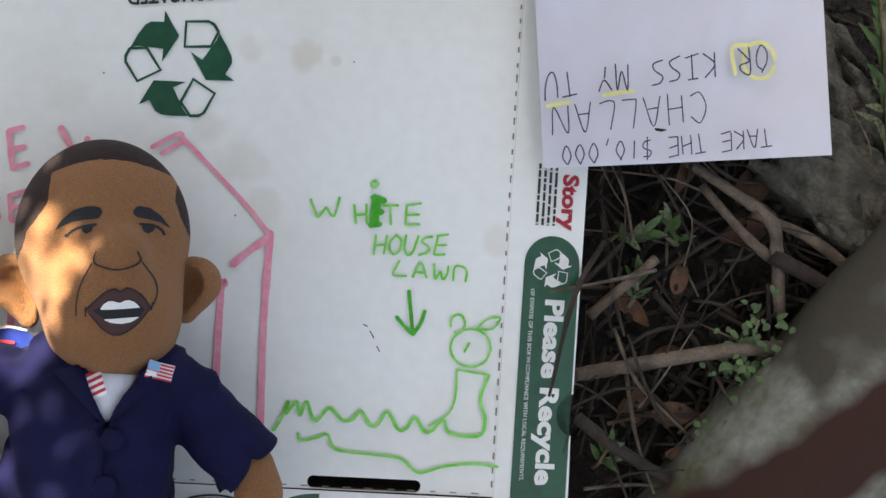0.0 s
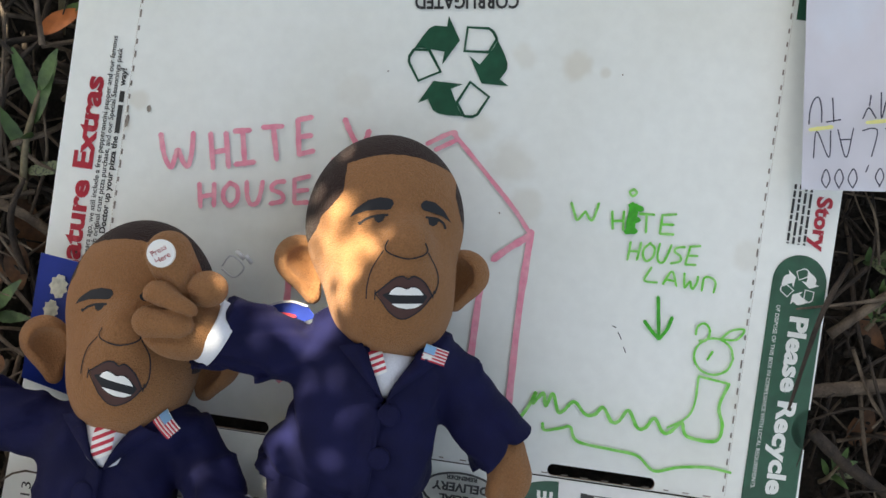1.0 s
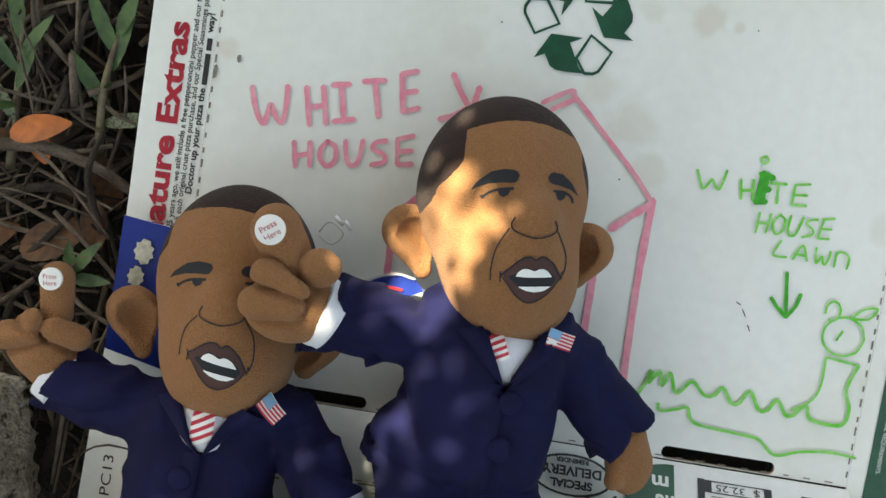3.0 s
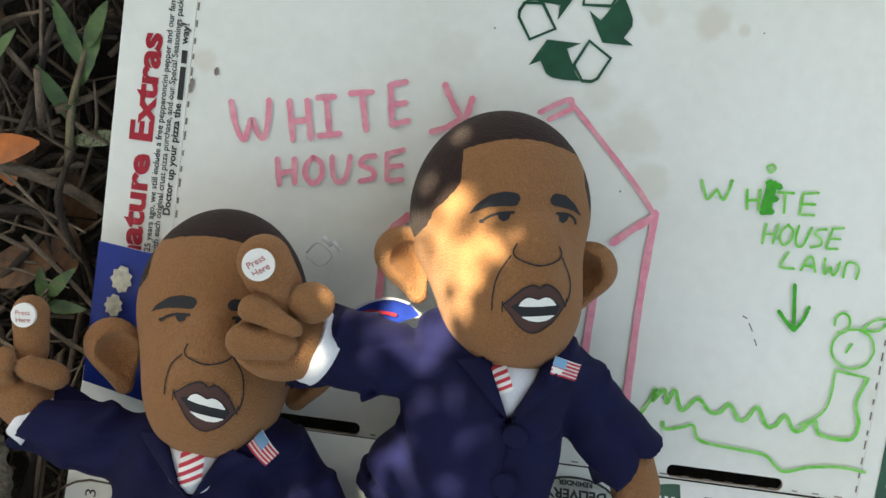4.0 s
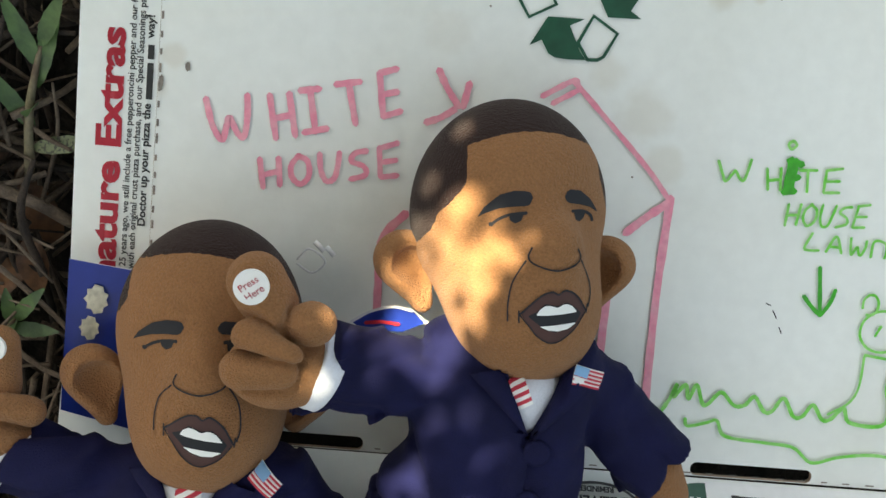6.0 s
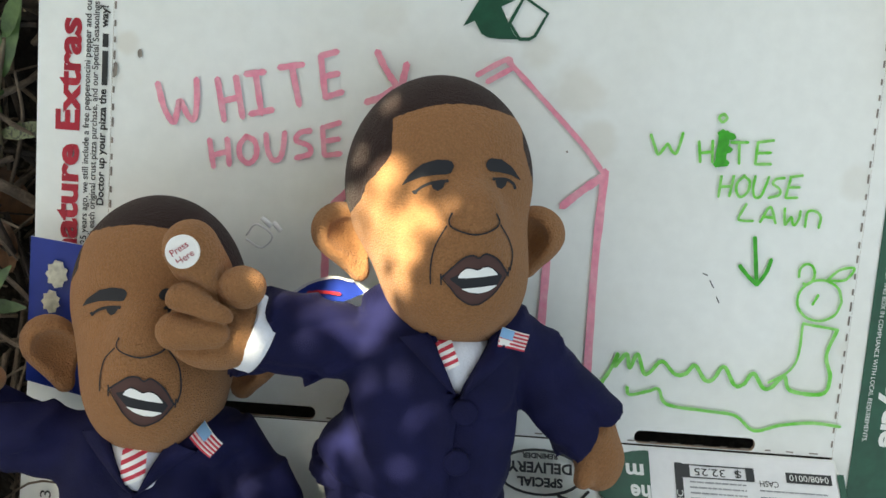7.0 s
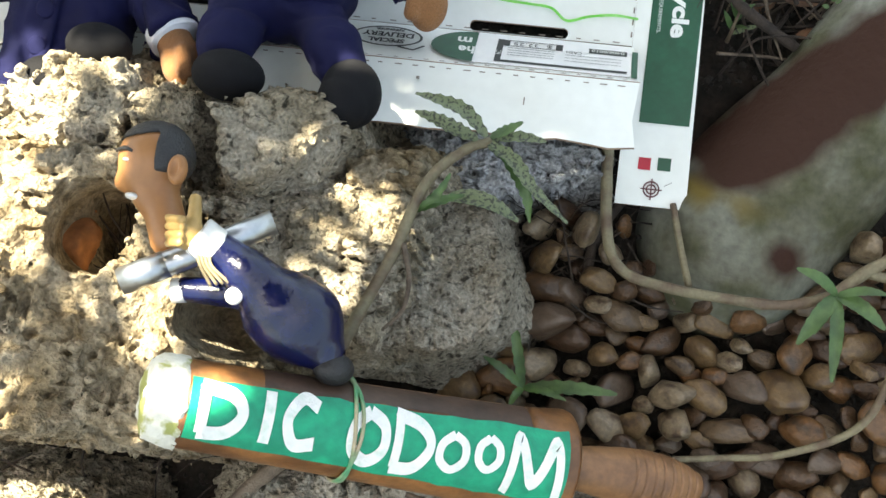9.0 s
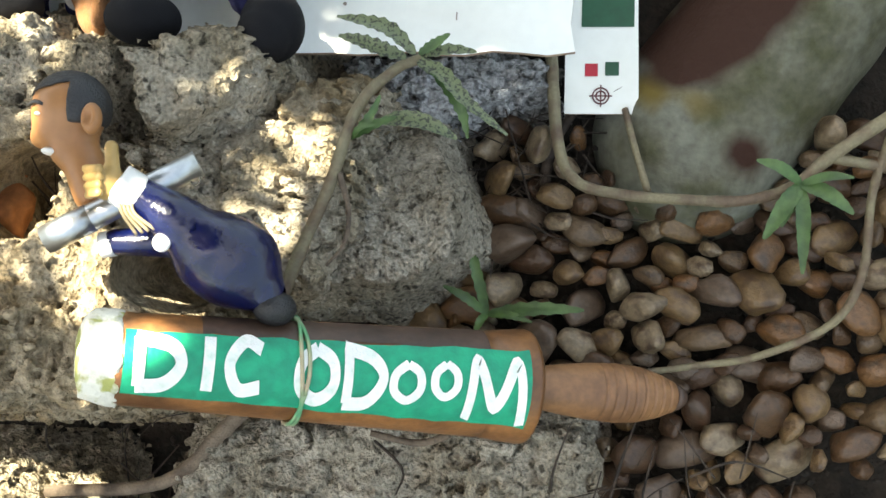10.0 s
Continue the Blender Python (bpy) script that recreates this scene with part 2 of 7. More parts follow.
    if bump:
        bp = nt.nodes.new("ShaderNodeBump")
        bp.inputs["Strength"].default_value = min(1, bump)
        bp.inputs["Distance"].default_value = 0.001 * max(1, bump)
        nt.links.new(small.outputs["Fac"], bp.inputs["Height"])
        nt.links.new(bp.outputs["Normal"], b.inputs["Normal"])
    return m


def masked(name, under, over, attribute, soft=0.0):
    """Two surfaces that meet along the line where a point value passes zero."""
    m = bpy.data.materials[under.name].copy()
    m.name = name
    nt = m.node_tree
    b = nt.nodes["Principled BSDF"]
    at = nt.nodes.new("ShaderNodeAttribute")
    at.attribute_name = attribute
    step = nt.nodes.new("ShaderNodeMapRange")
    step.inputs["From Min"].default_value, step.inputs["From Max"].default_value = -soft - 0.0001, soft + 0.0001
    nt.links.new(at.outputs["Fac"], step.inputs["Value"])
    mix = nt.nodes.new("ShaderNodeMix")
    mix.data_type = "RGBA"
    src = b.inputs["Base Color"].links[0].from_socket
    nt.links.new(src, mix.inputs["A"])
    mix.inputs["B"].default_value = (*over, 1)
    nt.links.new(step.outputs["Result"], mix.inputs["Factor"])
    nt.links.new(mix.outputs["Result"], b.inputs["Base Color"])
    return m


CARTON = material("coated_carton", (0.79, 0.82, 0.79), 0.45, spots=(0.72, 0.74, 0.69), scale=9, amount=0.05, bump=0.12, bump_scale=120, spread=(0.45, 0.75))


def stained(name, under, spots, tint):
    """The same surface with soft grease spots: (x, z, radius, strength) in the part's own frame."""
    m = under.copy()
    m.name = name
    nt = m.node_tree
    b = nt.nodes["Principled BSDF"]
    tc = nt.nodes.new("ShaderNodeTexCoord")
    wob = nt.nodes.new("ShaderNodeTexNoise")
    wob.inputs["Scale"].default_value = 60
    nt.links.new(tc.outputs["Object"], wob.inputs["Vector"])
    src = b.inputs["Base Color"].links[0].from_socket
    for x, z, rad, strength in spots:
        far = nt.nodes.new("ShaderNodeVectorMath")
        far.operation = "DISTANCE"
        far.inputs[1].default_value = (x, 0, z)
        nt.links.new(tc.outputs["Object"], far.inputs[0])
        add = nt.nodes.new("ShaderNodeMath")
        add.operation = "MULTIPLY_ADD"
        add.inputs[1].default_value = rad * 1.2
        nt.links.new(wob.outputs["Fac"], add.inputs[0])
        nt.links.new(far.outputs["Value"], add.inputs[2])
        fade = nt.nodes.new("ShaderNodeMapRange")
        fade.interpolation_type = "SMOOTHSTEP"
        fade.inputs["From Min"].default_value, fade.inputs["From Max"].default_value = rad * 1.1, rad * 1.9
        fade.inputs["To Min"].default_value, fade.inputs["To Max"].default_value = strength, 0
        nt.links.new(add.outputs[0], fade.inputs["Value"])
        mix = nt.nodes.new("ShaderNodeMix")
        mix.data_type = "RGBA"
        mix.inputs["B"].default_value = (*tint, 1)
        nt.links.new(fade.outputs["Result"], mix.inputs["Factor"])
        nt.links.new(src, mix.inputs["A"])
        src = mix.outputs["Result"]
    nt.links.new(src, b.inputs["Base Color"])
    return m


STAINED = stained("stained_carton", CARTON, [(0.072, 0.248, 0.009, 0.55), (0.090, 0.247, 0.004, 0.45), (0.040, 0.250, 0.008, 0.3), (0.040, 0.185, 0.014, 0.35), (0.052, 0.160, 0.012, 0.35), (0.020, 0.205, 0.010, 0.3), (-0.190, 0.192, 0.006, 0.4), (-0.197, 0.176, 0.005, 0.35), (-0.06, 0.215, 0.012, 0.2), (0.190, 0.150, 0.010, 0.25), (0.196, 0.06, 0.006, 0.25)], (0.60, 0.56, 0.46))
CARTON_EDGE = material("raw_carton", (0.42, 0.30, 0.22), 0.9, amount=0.3, bump=0.4)
PRINT_GREEN = material("green_ink", (0.010, 0.085, 0.045), 0.4, scale=60, amount=0.2)
PRINT_RED = material("red_ink", (0.42, 0.015, 0.035), 0.45, amount=0.15)
PRINT_BLACK = material("black_ink", (0.025, 0.027, 0.027), 0.5, amount=0.3)
PRINT_WHITE = material("white_print", (0.74, 0.76, 0.73), 0.45, amount=0.05)
MARK_PINK = material("pink_marker", (0.82, 0.27, 0.37), 0.55, spots=(0.84, 0.40, 0.47), scale=120, amount=0.15, bump_scale=500, spread=(0.4, 0.7))
MARK_GREEN = material("green_marker", (0.10, 0.55, 0.04), 0.55, spots=(0.30, 0.68, 0.20), scale=140, amount=0.2, bump_scale=500, spread=(0.35, 0.7))
MARK_DARK = material("dark_green_marker", (0.03, 0.42, 0.02), 0.5, amount=0.3, scale=150)
PENCIL = material("pencil", (0.06, 0.06, 0.10), 0.6, amount=0.3, scale=300)
YELLOW = material("yellow_highlighter", (0.80, 0.78, 0.30), 0.6, amount=0.1)
PAPER = material("white_paper", (0.60, 0.60, 0.665), 0.6, spots=(0.62, 0.72, 0.84), scale=14, amount=0.04, bump=0.08, bump_scale=60, spread=(0.5, 0.85))
FELT = material("brown_felt", (0.325, 0.152, 0.066), 0.95, scale=900, amount=0.14, bump=1.5, bump_scale=1100, sheen=0.10, spec=0.2)
HAIR = (0.026, 0.012, 0.010)
FELT_HEAD = masked("felt_head", FELT, HAIR, "hair")
SUIT = material("navy_cloth", (0.0062, 0.0074, 0.046), 0.75, scale=40, amount=0.25, bump=0.6, bump_scale=1600, sheen=0.012, spec=0.16)
SHIRT = material("white_cloth", (0.74, 0.76, 0.82), 0.8, amount=0.08, bump=0.3, bump_scale=900)
SHOE = material("black_cloth", (0.007, 0.007, 0.009), 0.8, amount=0.3, bump=0.5, bump_scale=1200, sheen=0.0, spec=0.2)
LIPS = material("dark_brown_print", (0.075, 0.032, 0.028), 0.8, amount=0.1)
BROW = material("black_print", (0.012, 0.013, 0.018), 0.8, amount=0.1)
TOOTH = material("white_felt", (0.85, 0.86, 0.84), 0.8, amount=0.05)
STRIPE = material("red_cloth", (0.55, 0.03, 0.06), 0.7, amount=0.1)
FLAG_BLUE = material("light_blue_print", (0.20, 0.42, 0.68), 0.6, amount=0.15)
BLUE_CARD = material("blue_card", (0.010, 0.035, 0.27), 0.3, amount=0.1, scale=30)
CREAM = material("cream_print", (0.62, 0.62, 0.52), 0.5, amount=0.25, scale=300)
ROCK = material("limestone", (0.54, 0.485, 0.40), 0.95, spots=(0.10, 0.088, 0.070), scale=170, amount=0.7, bump=8.0, bump_scale=420, detail=12, spread=(0.56, 0.68), spec=0.2, broad=(22, (0.70, 0.65, 0.56)))
ROCK_GREY = material("grey_limestone", (0.52, 0.475, 0.395), 0.95, spots=(0.10, 0.088, 0.070), scale=190, amount=0.7, bump=8.0, bump_scale=460, detail=12, spread=(0.54, 0.68), spec=0.2, broad=(26, (0.66, 0.63, 0.58)))
ROCK_TAN = material("tan_limestone", (0.42, 0.36, 0.27), 0.95, spots=(0.13, 0.105, 0.07), scale=90, amount=0.6, bump=5.0, bump_scale=380, detail=12, spread=(0.48, 0.70), spec=0.2, broad=(30, (0.7, 0.62, 0.5)))
ROCK_BLUE = material("bluish_limestone", (0.54, 0.545, 0.56), 0.95, spots=(0.14, 0.14, 0.145), scale=170, amount=0.7, bump=6.0, bump_scale=420, detail=12, spread=(0.50, 0.66), spec=0.2, broad=(24, (0.7, 0.68, 0.64)))
PEBBLE = material("river_pebble", (0.17, 0.094, 0.044), 0.42, spots=(0.060, 0.036, 0.022), scale=1.6, amount=0.55, bump=1.0, bump_scale=5.0, rand=0.35, spread=(0.50, 0.68), detail=10, palette=((0.100, 0.052, 0.024), (0.130, 0.084, 0.046), (0.066, 0.034, 0.018), (0.135, 0.066, 0.026), (0.185, 0.140, 0.090), (0.085, 0.058, 0.040), (0.115, 0.072, 0.034)))
SOIL = material("dark_soil", (0.024, 0.018, 0.013), 0.95, spots=(0.009, 0.007, 0.005), scale=60, amount=0.6, bump=3, bump_scale=260)
TWIG = material("dry_twig", (0.155, 0.118, 0.086), 0.85, spots=(0.07, 0.05, 0.036), scale=70, amount=0.4, bump=0.9, bump_scale=700)
# dark copy of the twig colour; right of the box it carries shade
TWIG_DARK = material("dark_twig", (0.044, 0.030, 0.021), 0.85, spots=(0.018, 0.013, 0.010), scale=70, amount=0.4, bump=0.9, bump_scale=700)
STEM = material("green_stem", (0.19, 0.165, 0.10), 0.65, spots=(0.11, 0.075, 0.048), scale=60, amount=0.3, bump=0.6, bump_scale=500)
LEAF = material("green_leaf", (0.065, 0.125, 0.035), 0.5, spots=(0.035, 0.075, 0.022), scale=90, amount=0.25, bump=0.4, bump_scale=300)
LEAF_SPOT = material("mottled_leaf", (0.135, 0.165, 0.085), 0.5, spots=(0.035, 0.040, 0.028), scale=520, amount=0.2, bump=0.3, detail=2, spread=(0.50, 0.60))
DEAD = material("dead_leaf", (0.13, 0.06, 0.026), 0.75, spots=(0.06, 0.033, 0.021), scale=50, amount=0.4, bump=0.7, bump_scale=250, rand=0.3)
ORANGE = material("orange_leaf", (0.50, 0.14, 0.03), 0.55, spots=(0.30, 0.09, 0.025), scale=40, amount=0.25, bump=0.4)
IRON = material("dark_wire", (0.05, 0.05, 0.05), 0.4, metal=1.0)
STRING = material("tan_string", (0.26, 0.21, 0.13), 0.7, amount=0.2, scale=200)
TRUNK = material("smooth_trunk", (0.210, 0.218, 0.190), 0.7, spots=(0.118, 0.125, 0.080), scale=26, amount=0.40, bump=1.6, bump_scale=160, detail=9, spread=(0.46, 0.62), broad=(9, (0.55, 0.52, 0.42)), spec=0.15)
WOOD = material("varnished_wood", (0.27, 0.12, 0.042), 0.38, spots=(0.13, 0.056, 0.022), scale=30, amount=0.3, bump=0.25, bump_scale=300)
WOOD_DARK = material("dark_wood", (0.085, 0.05, 0.035), 0.5, amount=0.4, bump=0.4)
PAINT_GREEN = material("green_paint", (0.002, 0.34, 0.185), 0.42, spots=(0.004, 0.26, 0.15), scale=90, amount=0.18, bump=1.0, bump_scale=160, spec=0.35)
PAINT_WHITE = material("white_paint", (0.82, 0.84, 0.82), 0.40, spots=(0.62, 0.74, 0.66), scale=110, amount=0.10, bump=1.6, bump_scale=260, spread=(0.52, 0.72))
PATINA = material("peeling_paint", (0.74, 0.74, 0.66), 0.6, spots=(0.36, 0.38, 0.12), scale=70, amount=0.2, bump=1.6, spread=(0.52, 0.60))
WOOD_PALE = material("turned_wood", (0.27, 0.135, 0.060), 0.48, spots=(0.16, 0.076, 0.034), scale=40, amount=0.3, bump=0.3, bump_scale=300)
STEEL = material("brushed_aluminium", (0.50, 0.52, 0.54), 0.36, metal=1.0, amount=0.15, scale=90, bump=0.3)
GLOSS_BLUE = material("glossy_navy_paint", (0.0020, 0.0050, 0.046), 0.22, spots=(0.005, 0.008, 0.040), amount=0.4, scale=60, coat=0.2, bump=1.6, bump_scale=90)
GLOSS_SKIN = material("painted_skin", (0.34, 0.155, 0.06), 0.4, amount=0.12, scale=60)
GLOSS_PALE = material("ochre_paint", (0.46, 0.30, 0.11), 0.4, amount=0.2, scale=60)
GLOSS_BLACK = material("black_paint", (0.02, 0.02, 0.022), 0.5, amount=0.3, bump=0.8, bump_scale=700)
GLOSS_WHITE = material("white_gloss", (0.80, 0.80, 0.78), 0.3, amount=0.08)
BAND = material("rubber_band", (0.42, 0.36, 0.24), 0.6, spots=(0.10, 0.32, 0.16), scale=35, amount=0.2)
EMBER = material("burnt_orange_rock", (0.40, 0.16, 0.06), 0.9, amount=0.4, bump=1.0)

# ---- ground ----


def ground_height(x, y):
    """The bank's height: it slopes with the box near it and levels out farther off."""
    s = math.tan(radians(90 - LEAN))
    r = math.hypot(x, y)
    lump = 0.010 * float(vnoise(x * 9, y * 9, 0.3, 5)) + 0.006 * float(vnoise(x * 31, y * 31, 0.7, 6))
    return s * 0.9 * math.tanh(y / 0.9) * math.exp(-max(0, r - 2) * 0.2) - 0.040 + lump * math.exp(-max(0, r - 3))


rings = [0.0] + [0.02 * i for i in range(1, 41)] + [0.8 * 1.18 ** i for i in range(1, 44)]
gv, gf = [(0, 0, ground_height(0, 0))], []
SPOKES = 144
for r in rings[1:]:
    for k in range(SPOKES):
        a = 2 * math.pi * k / SPOKES
        x, y = r * math.cos(a), r * math.sin(a)
        gv.append((x, y, ground_height(x, y)))
for k in range(SPOKES):
    gf.append((0, 1 + k, 1 + (k + 1) % SPOKES))
for i in range(len(rings) - 2):
    for k in range(SPOKES):
        a, b = 1 + i * SPOKES, 1 + (i + 1) * SPOKES
        k2 = (k + 1) % SPOKES
        gf.append((a + k, b + k, b + k2, a + k2))
ground = new("ground", mesh_of(gv, gf))
ground.data.materials.append(SOIL)
tagged(ground, "dark damp garden soil under litter and pebbles", "ground", kind="structure")

# ---- the pizza box ----


def plate(loops, thick, frame_m=FACE):
    """A flat board with holes: the first loop is its outline."""
    bm = bmesh.new()
    edges = []
    for loop in loops:
        vs = [bm.verts.new((x, y, 0)) for x, y in loop]
        edges += [bm.edges.new((vs[i], vs[(i + 1) % len(vs)])) for i in range(len(vs))]
    bmesh.ops.triangle_fill(bm, use_beauty=True, use_dissolve=False, edges=edges)
    bmesh.ops.recalc_face_normals(bm, faces=bm.faces)
    if sum(f.normal.z for f in bm.faces) < 0:
        bmesh.ops.reverse_faces(bm, faces=bm.faces)
    front = list(bm.faces)
    back = bmesh.ops.duplicate(bm, geom=front + list(bm.edges) + list(bm.verts))
    for v in [g for g in back["geom"] if isinstance(g, bmesh.types.BMVert)]:
        v.co.z -= thick
    bmesh.ops.reverse_faces(bm, faces=[g for g in back["geom"] if isinstance(g, bmesh.types.BMFace)])
    vm = back["vert_map"]
    rim = [e for e in bm.edges if e.is_boundary and abs(e.verts[0].co.z) < 1e-9]
    for e in rim:
        a, b = e.verts
        f = bm.faces.new((a, b, vm[b], vm[a]))
        f.material_index = 1
    bmesh.ops.recalc_face_normals(bm, faces=bm.faces)
    bm.transform(frame_m)
    return bm


def rounded(x0, y0, x1, y1, r, n=6):
    out = []
    for cx, cy, a0 in ((x1 - r, y1 - r, 0), (x0 + r, y1 - r, 90), (x0 + r, y0 + r, 180), (x1 - r, y0 + r, 270)):
        for k in range(n + 1):
            a = radians(a0 + 90 * k / n)
            out.append((cx + r * math.cos(a), cy + r * math.sin(a)))
    return out


def oval(cx, cy, rx, ry, n=28, a0=0, a1=360):
    return [(cx + rx * math.cos(radians(a0 + (a1 - a0) * k / n)), cy + ry * math.sin(radians(a0 + (a1 - a0) * k / n))) for k in range(n + (a1 - a0 < 360))]


XL, FL, FR, XR, TOP = -0.325, -0.2870, 0.1065, 0.1515, 0.400
THICK = 0.003
box = thing("pizza_box", (-0.09, 0.0, -0.004), "opened white corrugated pizza box, stained and marked with drawings", "pizza box")
notch = [(FL, -0.004), (FR, -0.004), (FR, TOP), (FL, TOP)]
panel = part("back_panel", plate([notch, rounded(-0.0015, -0.0036, 0.0640, 0.0036, 0.0034), rounded(-0.238, -0.0036, -0.1735, 0.0036, 0.0034)], THICK), [STAINED, CARTON_EDGE], box)
left_flap = part("side_flap", plate([[(XL, TOP), (XL, 0.06), (XL - 0.006, -0.06), (XL - 0.008, -0.108), (FL - 0.004, -0.108), (FL - 0.0002, 0.0), (FL - 0.0001, TOP)]], THICK), [CARTON, CARTON_EDGE], box)
thumb = [(XR + 0.0005 - 0.011 * math.cos(radians(a)), 0.046 + 0.0125 * math.sin(radians(a))) for a in range(80, -81, -16)]
right_flap = part("side_flap", plate([[(FR + 0.0001, TOP), (FR + 0.0001, -0.108), (XR + 0.001, -0.108), *thumb[::-1], (XR - 0.001, 0.14), (XR, TOP)]], THICK), [CARTON, CARTON_EDGE], box)

# the front flap, folded forward in two faces
def flap_frame(y0, z0, y1, z1):
    down = Vector((0, y1 - y0, z1 - z0)).normalized()
    out = Vector((1, 0, 0)).cross(-down)
    if out.y > 0:
        out = -out
    m = Matrix(((1, 0, out.x, 0), (0, -down.y, out.y, y0), (0, -down.z, out.z, z0), (0, 0, 0, 1)))
    return m


F1, L1 = flap_frame(-0.0004, -0.0042, -0.0355, -0.0355), 0.0470
F2, L2 = flap_frame(-0.0358, -0.0358, -0.0478, -0.0790), 0.0448
front = part("front_flap", plate([[(-0.270, 0), (-0.274, -L1), (0.1125, -L1), (0.1075, -0.001)]], 0.0025, F1), [CARTON, CARTON_EDGE], box)
tip = [(-0.274 + 0.387 * k / 24, -L2 - 0.0009 * math.sin(k * 1.7) - 0.0007 * (k % 3)) for k in range(25)]
front_edge = part("flap_edge", plate([[(0.1125, -0.0004), (-0.274, -0.0004), (-0.276, -L2 * 0.5), *tip, (0.110, -L2 * 0.6)]], 0.0025, F2), [CARTON, CARTON_EDGE], box)


def creases(x0, z0, x1, z1, count, fill, width, material, parent, name, frame_m=FACE):
    """A row of perforation dashes."""
    quads = []
    rng = random.Random(count)
    d = Vector((x1 - x0, z1 - z0))
    nrm = Vector((-d.y, d.x)).normalized() * width / 2
    for k in range(count):
        a = Vector((x0, z0)) + d * ((k + 0.15 + rng.uniform(-0.06, 0.06)) / count)
        b = a + d * (fill * rng.uniform(0.6, 1.1) / count)
        quads.append([tuple(a - nrm), tuple(b - nrm), tuple(b + nrm), tuple(a + nrm)])
    return shape(name, quads, material, parent, frame_m)


GROOVE = material("perforation", (0.27, 0.235, 0.20), 0.9, amount=0.3, scale=300)
creases(FL + 0.0008, 0.0, FL + 0.0010, 0.39, 46, 0.55, 0.0011, GROOVE, panel, "perforation")
creases(FR - 0.0012, 0.0, FR - 0.0012, 0.39, 46, 0.55, 0.0010, GROOVE, panel, "perforation")
creases(-0.17, -0.0020, 0.105, -0.0024, 22, 0.35, 0.0007, GROOVE, panel, "perforation")
creases(-0.26, -L1 + 0.001, 0.110, -L1 + 0.001, 38, 0.4, 0.0008, GROOVE, front, "perforation", F1)
creases(-0.26, -0.004, 0.108, -0.004, 34, 0.4, 0.0008, GROOVE, front_edge, "perforation", F2)

# printing on the left side flap
lettering("lettering", "nature Extras", 0.0165, -0.3085, 0.137, 90, PRINT_RED, left_flap, width=0.124, bold=0.0006, label="dark red lettering")
lettering("lettering", "25 years ago, we still include a free pepperoncini pepper and our famous", 0.0046, -0.2996, 0.154, 90, PRINT_BLACK, left_flap, width=0.142, bold=0.00006)
lettering("lettering", "with each original crust pizza purchase, and our Special Seasonings pack", 0.0046, -0.2956, 0.150, 90, PRINT_BLACK, left_flap, width=0.136, bold=0.00006)
lettering("lettering", "Doctor up your pizza the", 0.0052, -0.2914, 0.134, 90, PRINT_BLACK, left_flap, width=0.060, bold=0.00014)
shape("small_print", bars(-0.2893, 0.166, 0.026, 0.0030, 0.004, 90, 1, 2), PRINT_BLACK, left_flap)
lettering("lettering", "way!", 0.0052, -0.2914, 0.2005, 90, PRINT_BLACK, left_flap, width=0.011, bold=0.00014)
drawing("round_seal", [oval(-0.303, 0.267, 0.0105, 0.0105, 24) + [(-0.2925, 0.267)], oval(-0.303, 0.267, 0.0075, 0.0075, 20) + [(-0.2955, 0.267)]], 0.0014, PRINT_GREEN, left_flap, n=1)
lettering("lettering", "PC13", 0.0085, -0.3165, -0.066, 90, PRINT_BLACK, left_flap, width=0.024)

# printing on the right side flap
pill = [(0.1165, -0.0535), (0.1490, -0.0535)] + oval(0.13275, 0.1335, 0.01625, 0.0165, 20, 0, 180)
edge_cut = [(x - 0.0004, z) for x, z in thumb[::-1] if x < 0.1490]
green_panel = shape("green_panel", [[(0.1165, -0.0535), (0.1490, -0.0535), (0.1490, edge_cut[0][1] - 0.001), *edge_cut, (0.1490, edge_cut[-1][1] + 0.001)] + oval(0.13275, 0.1335, 0.01625, 0.0165, 20, 0, 180)], PRINT_GREEN, right_flap, label="dark green printed panel")
lettering("lettering", "Please Recycle", 0.0150, 0.1352, 0.0585, -90, PRINT_WHITE, right_flap, width=0.1085, bold=0.0006, label="white lettering")
lettering("lettering", "OF DISPOSE OF THIS BOX IN COMPLIANCE WITH LOCAL REQUIREMENTS.", 0.0034, 0.1222, 0.0625, -90, PRINT_WHITE, right_flap, width=0.112)
lettering("lettering", "Story", 0.0125, 0.1405, 0.170, -90, PRINT_RED, right_flap, width=0.033, bold=0.0005, label="dark red lettering")
shape("small_print", bars(0.1315, 0.192, 0.036, 0.0015, 0.0033, -90, 4, 8), PRINT_BLACK, right_flap)
shape("green_panel", [[(0.1085, 0.290), (0.1165, 0.290), (0.1165, 0.330), (0.1085, 0.330)]], PRINT_GREEN, right_flap)
shape("colour_mark", [[(0.1190, -0.0845), (0.1270, -0.0845), (0.1270, -0.0765), (0.1190, -0.0765)]], PRINT_RED, right_flap, label="red printed square")
shape("colour_mark", [[(0.1315, -0.0840), (0.1400, -0.0840), (0.1400, -0.0755), (0.1315, -0.0755)]], PRINT_GREEN, right_flap, label="green printed square")
MAROON = material("maroon_ink", (0.10, 0.03, 0.035), 0.5, amount=0.2)
drawing("register_ring", [oval(0.1290, -0.0968, 0.0050, 0.0050, 20) + [(0.1340, -0.0968)], oval(0.1290, -0.0968, 0.0030, 0.0030, 16) + [(0.1320, -0.0968)]], 0.0010, MAROON, right_flap, n=1)
drawing("register_cross", [[(0.1222, -0.0968), (0.1290, -0.0968), (0.1358, -0.0968)]], 0.0009, MAROON, right_flap, n=1)
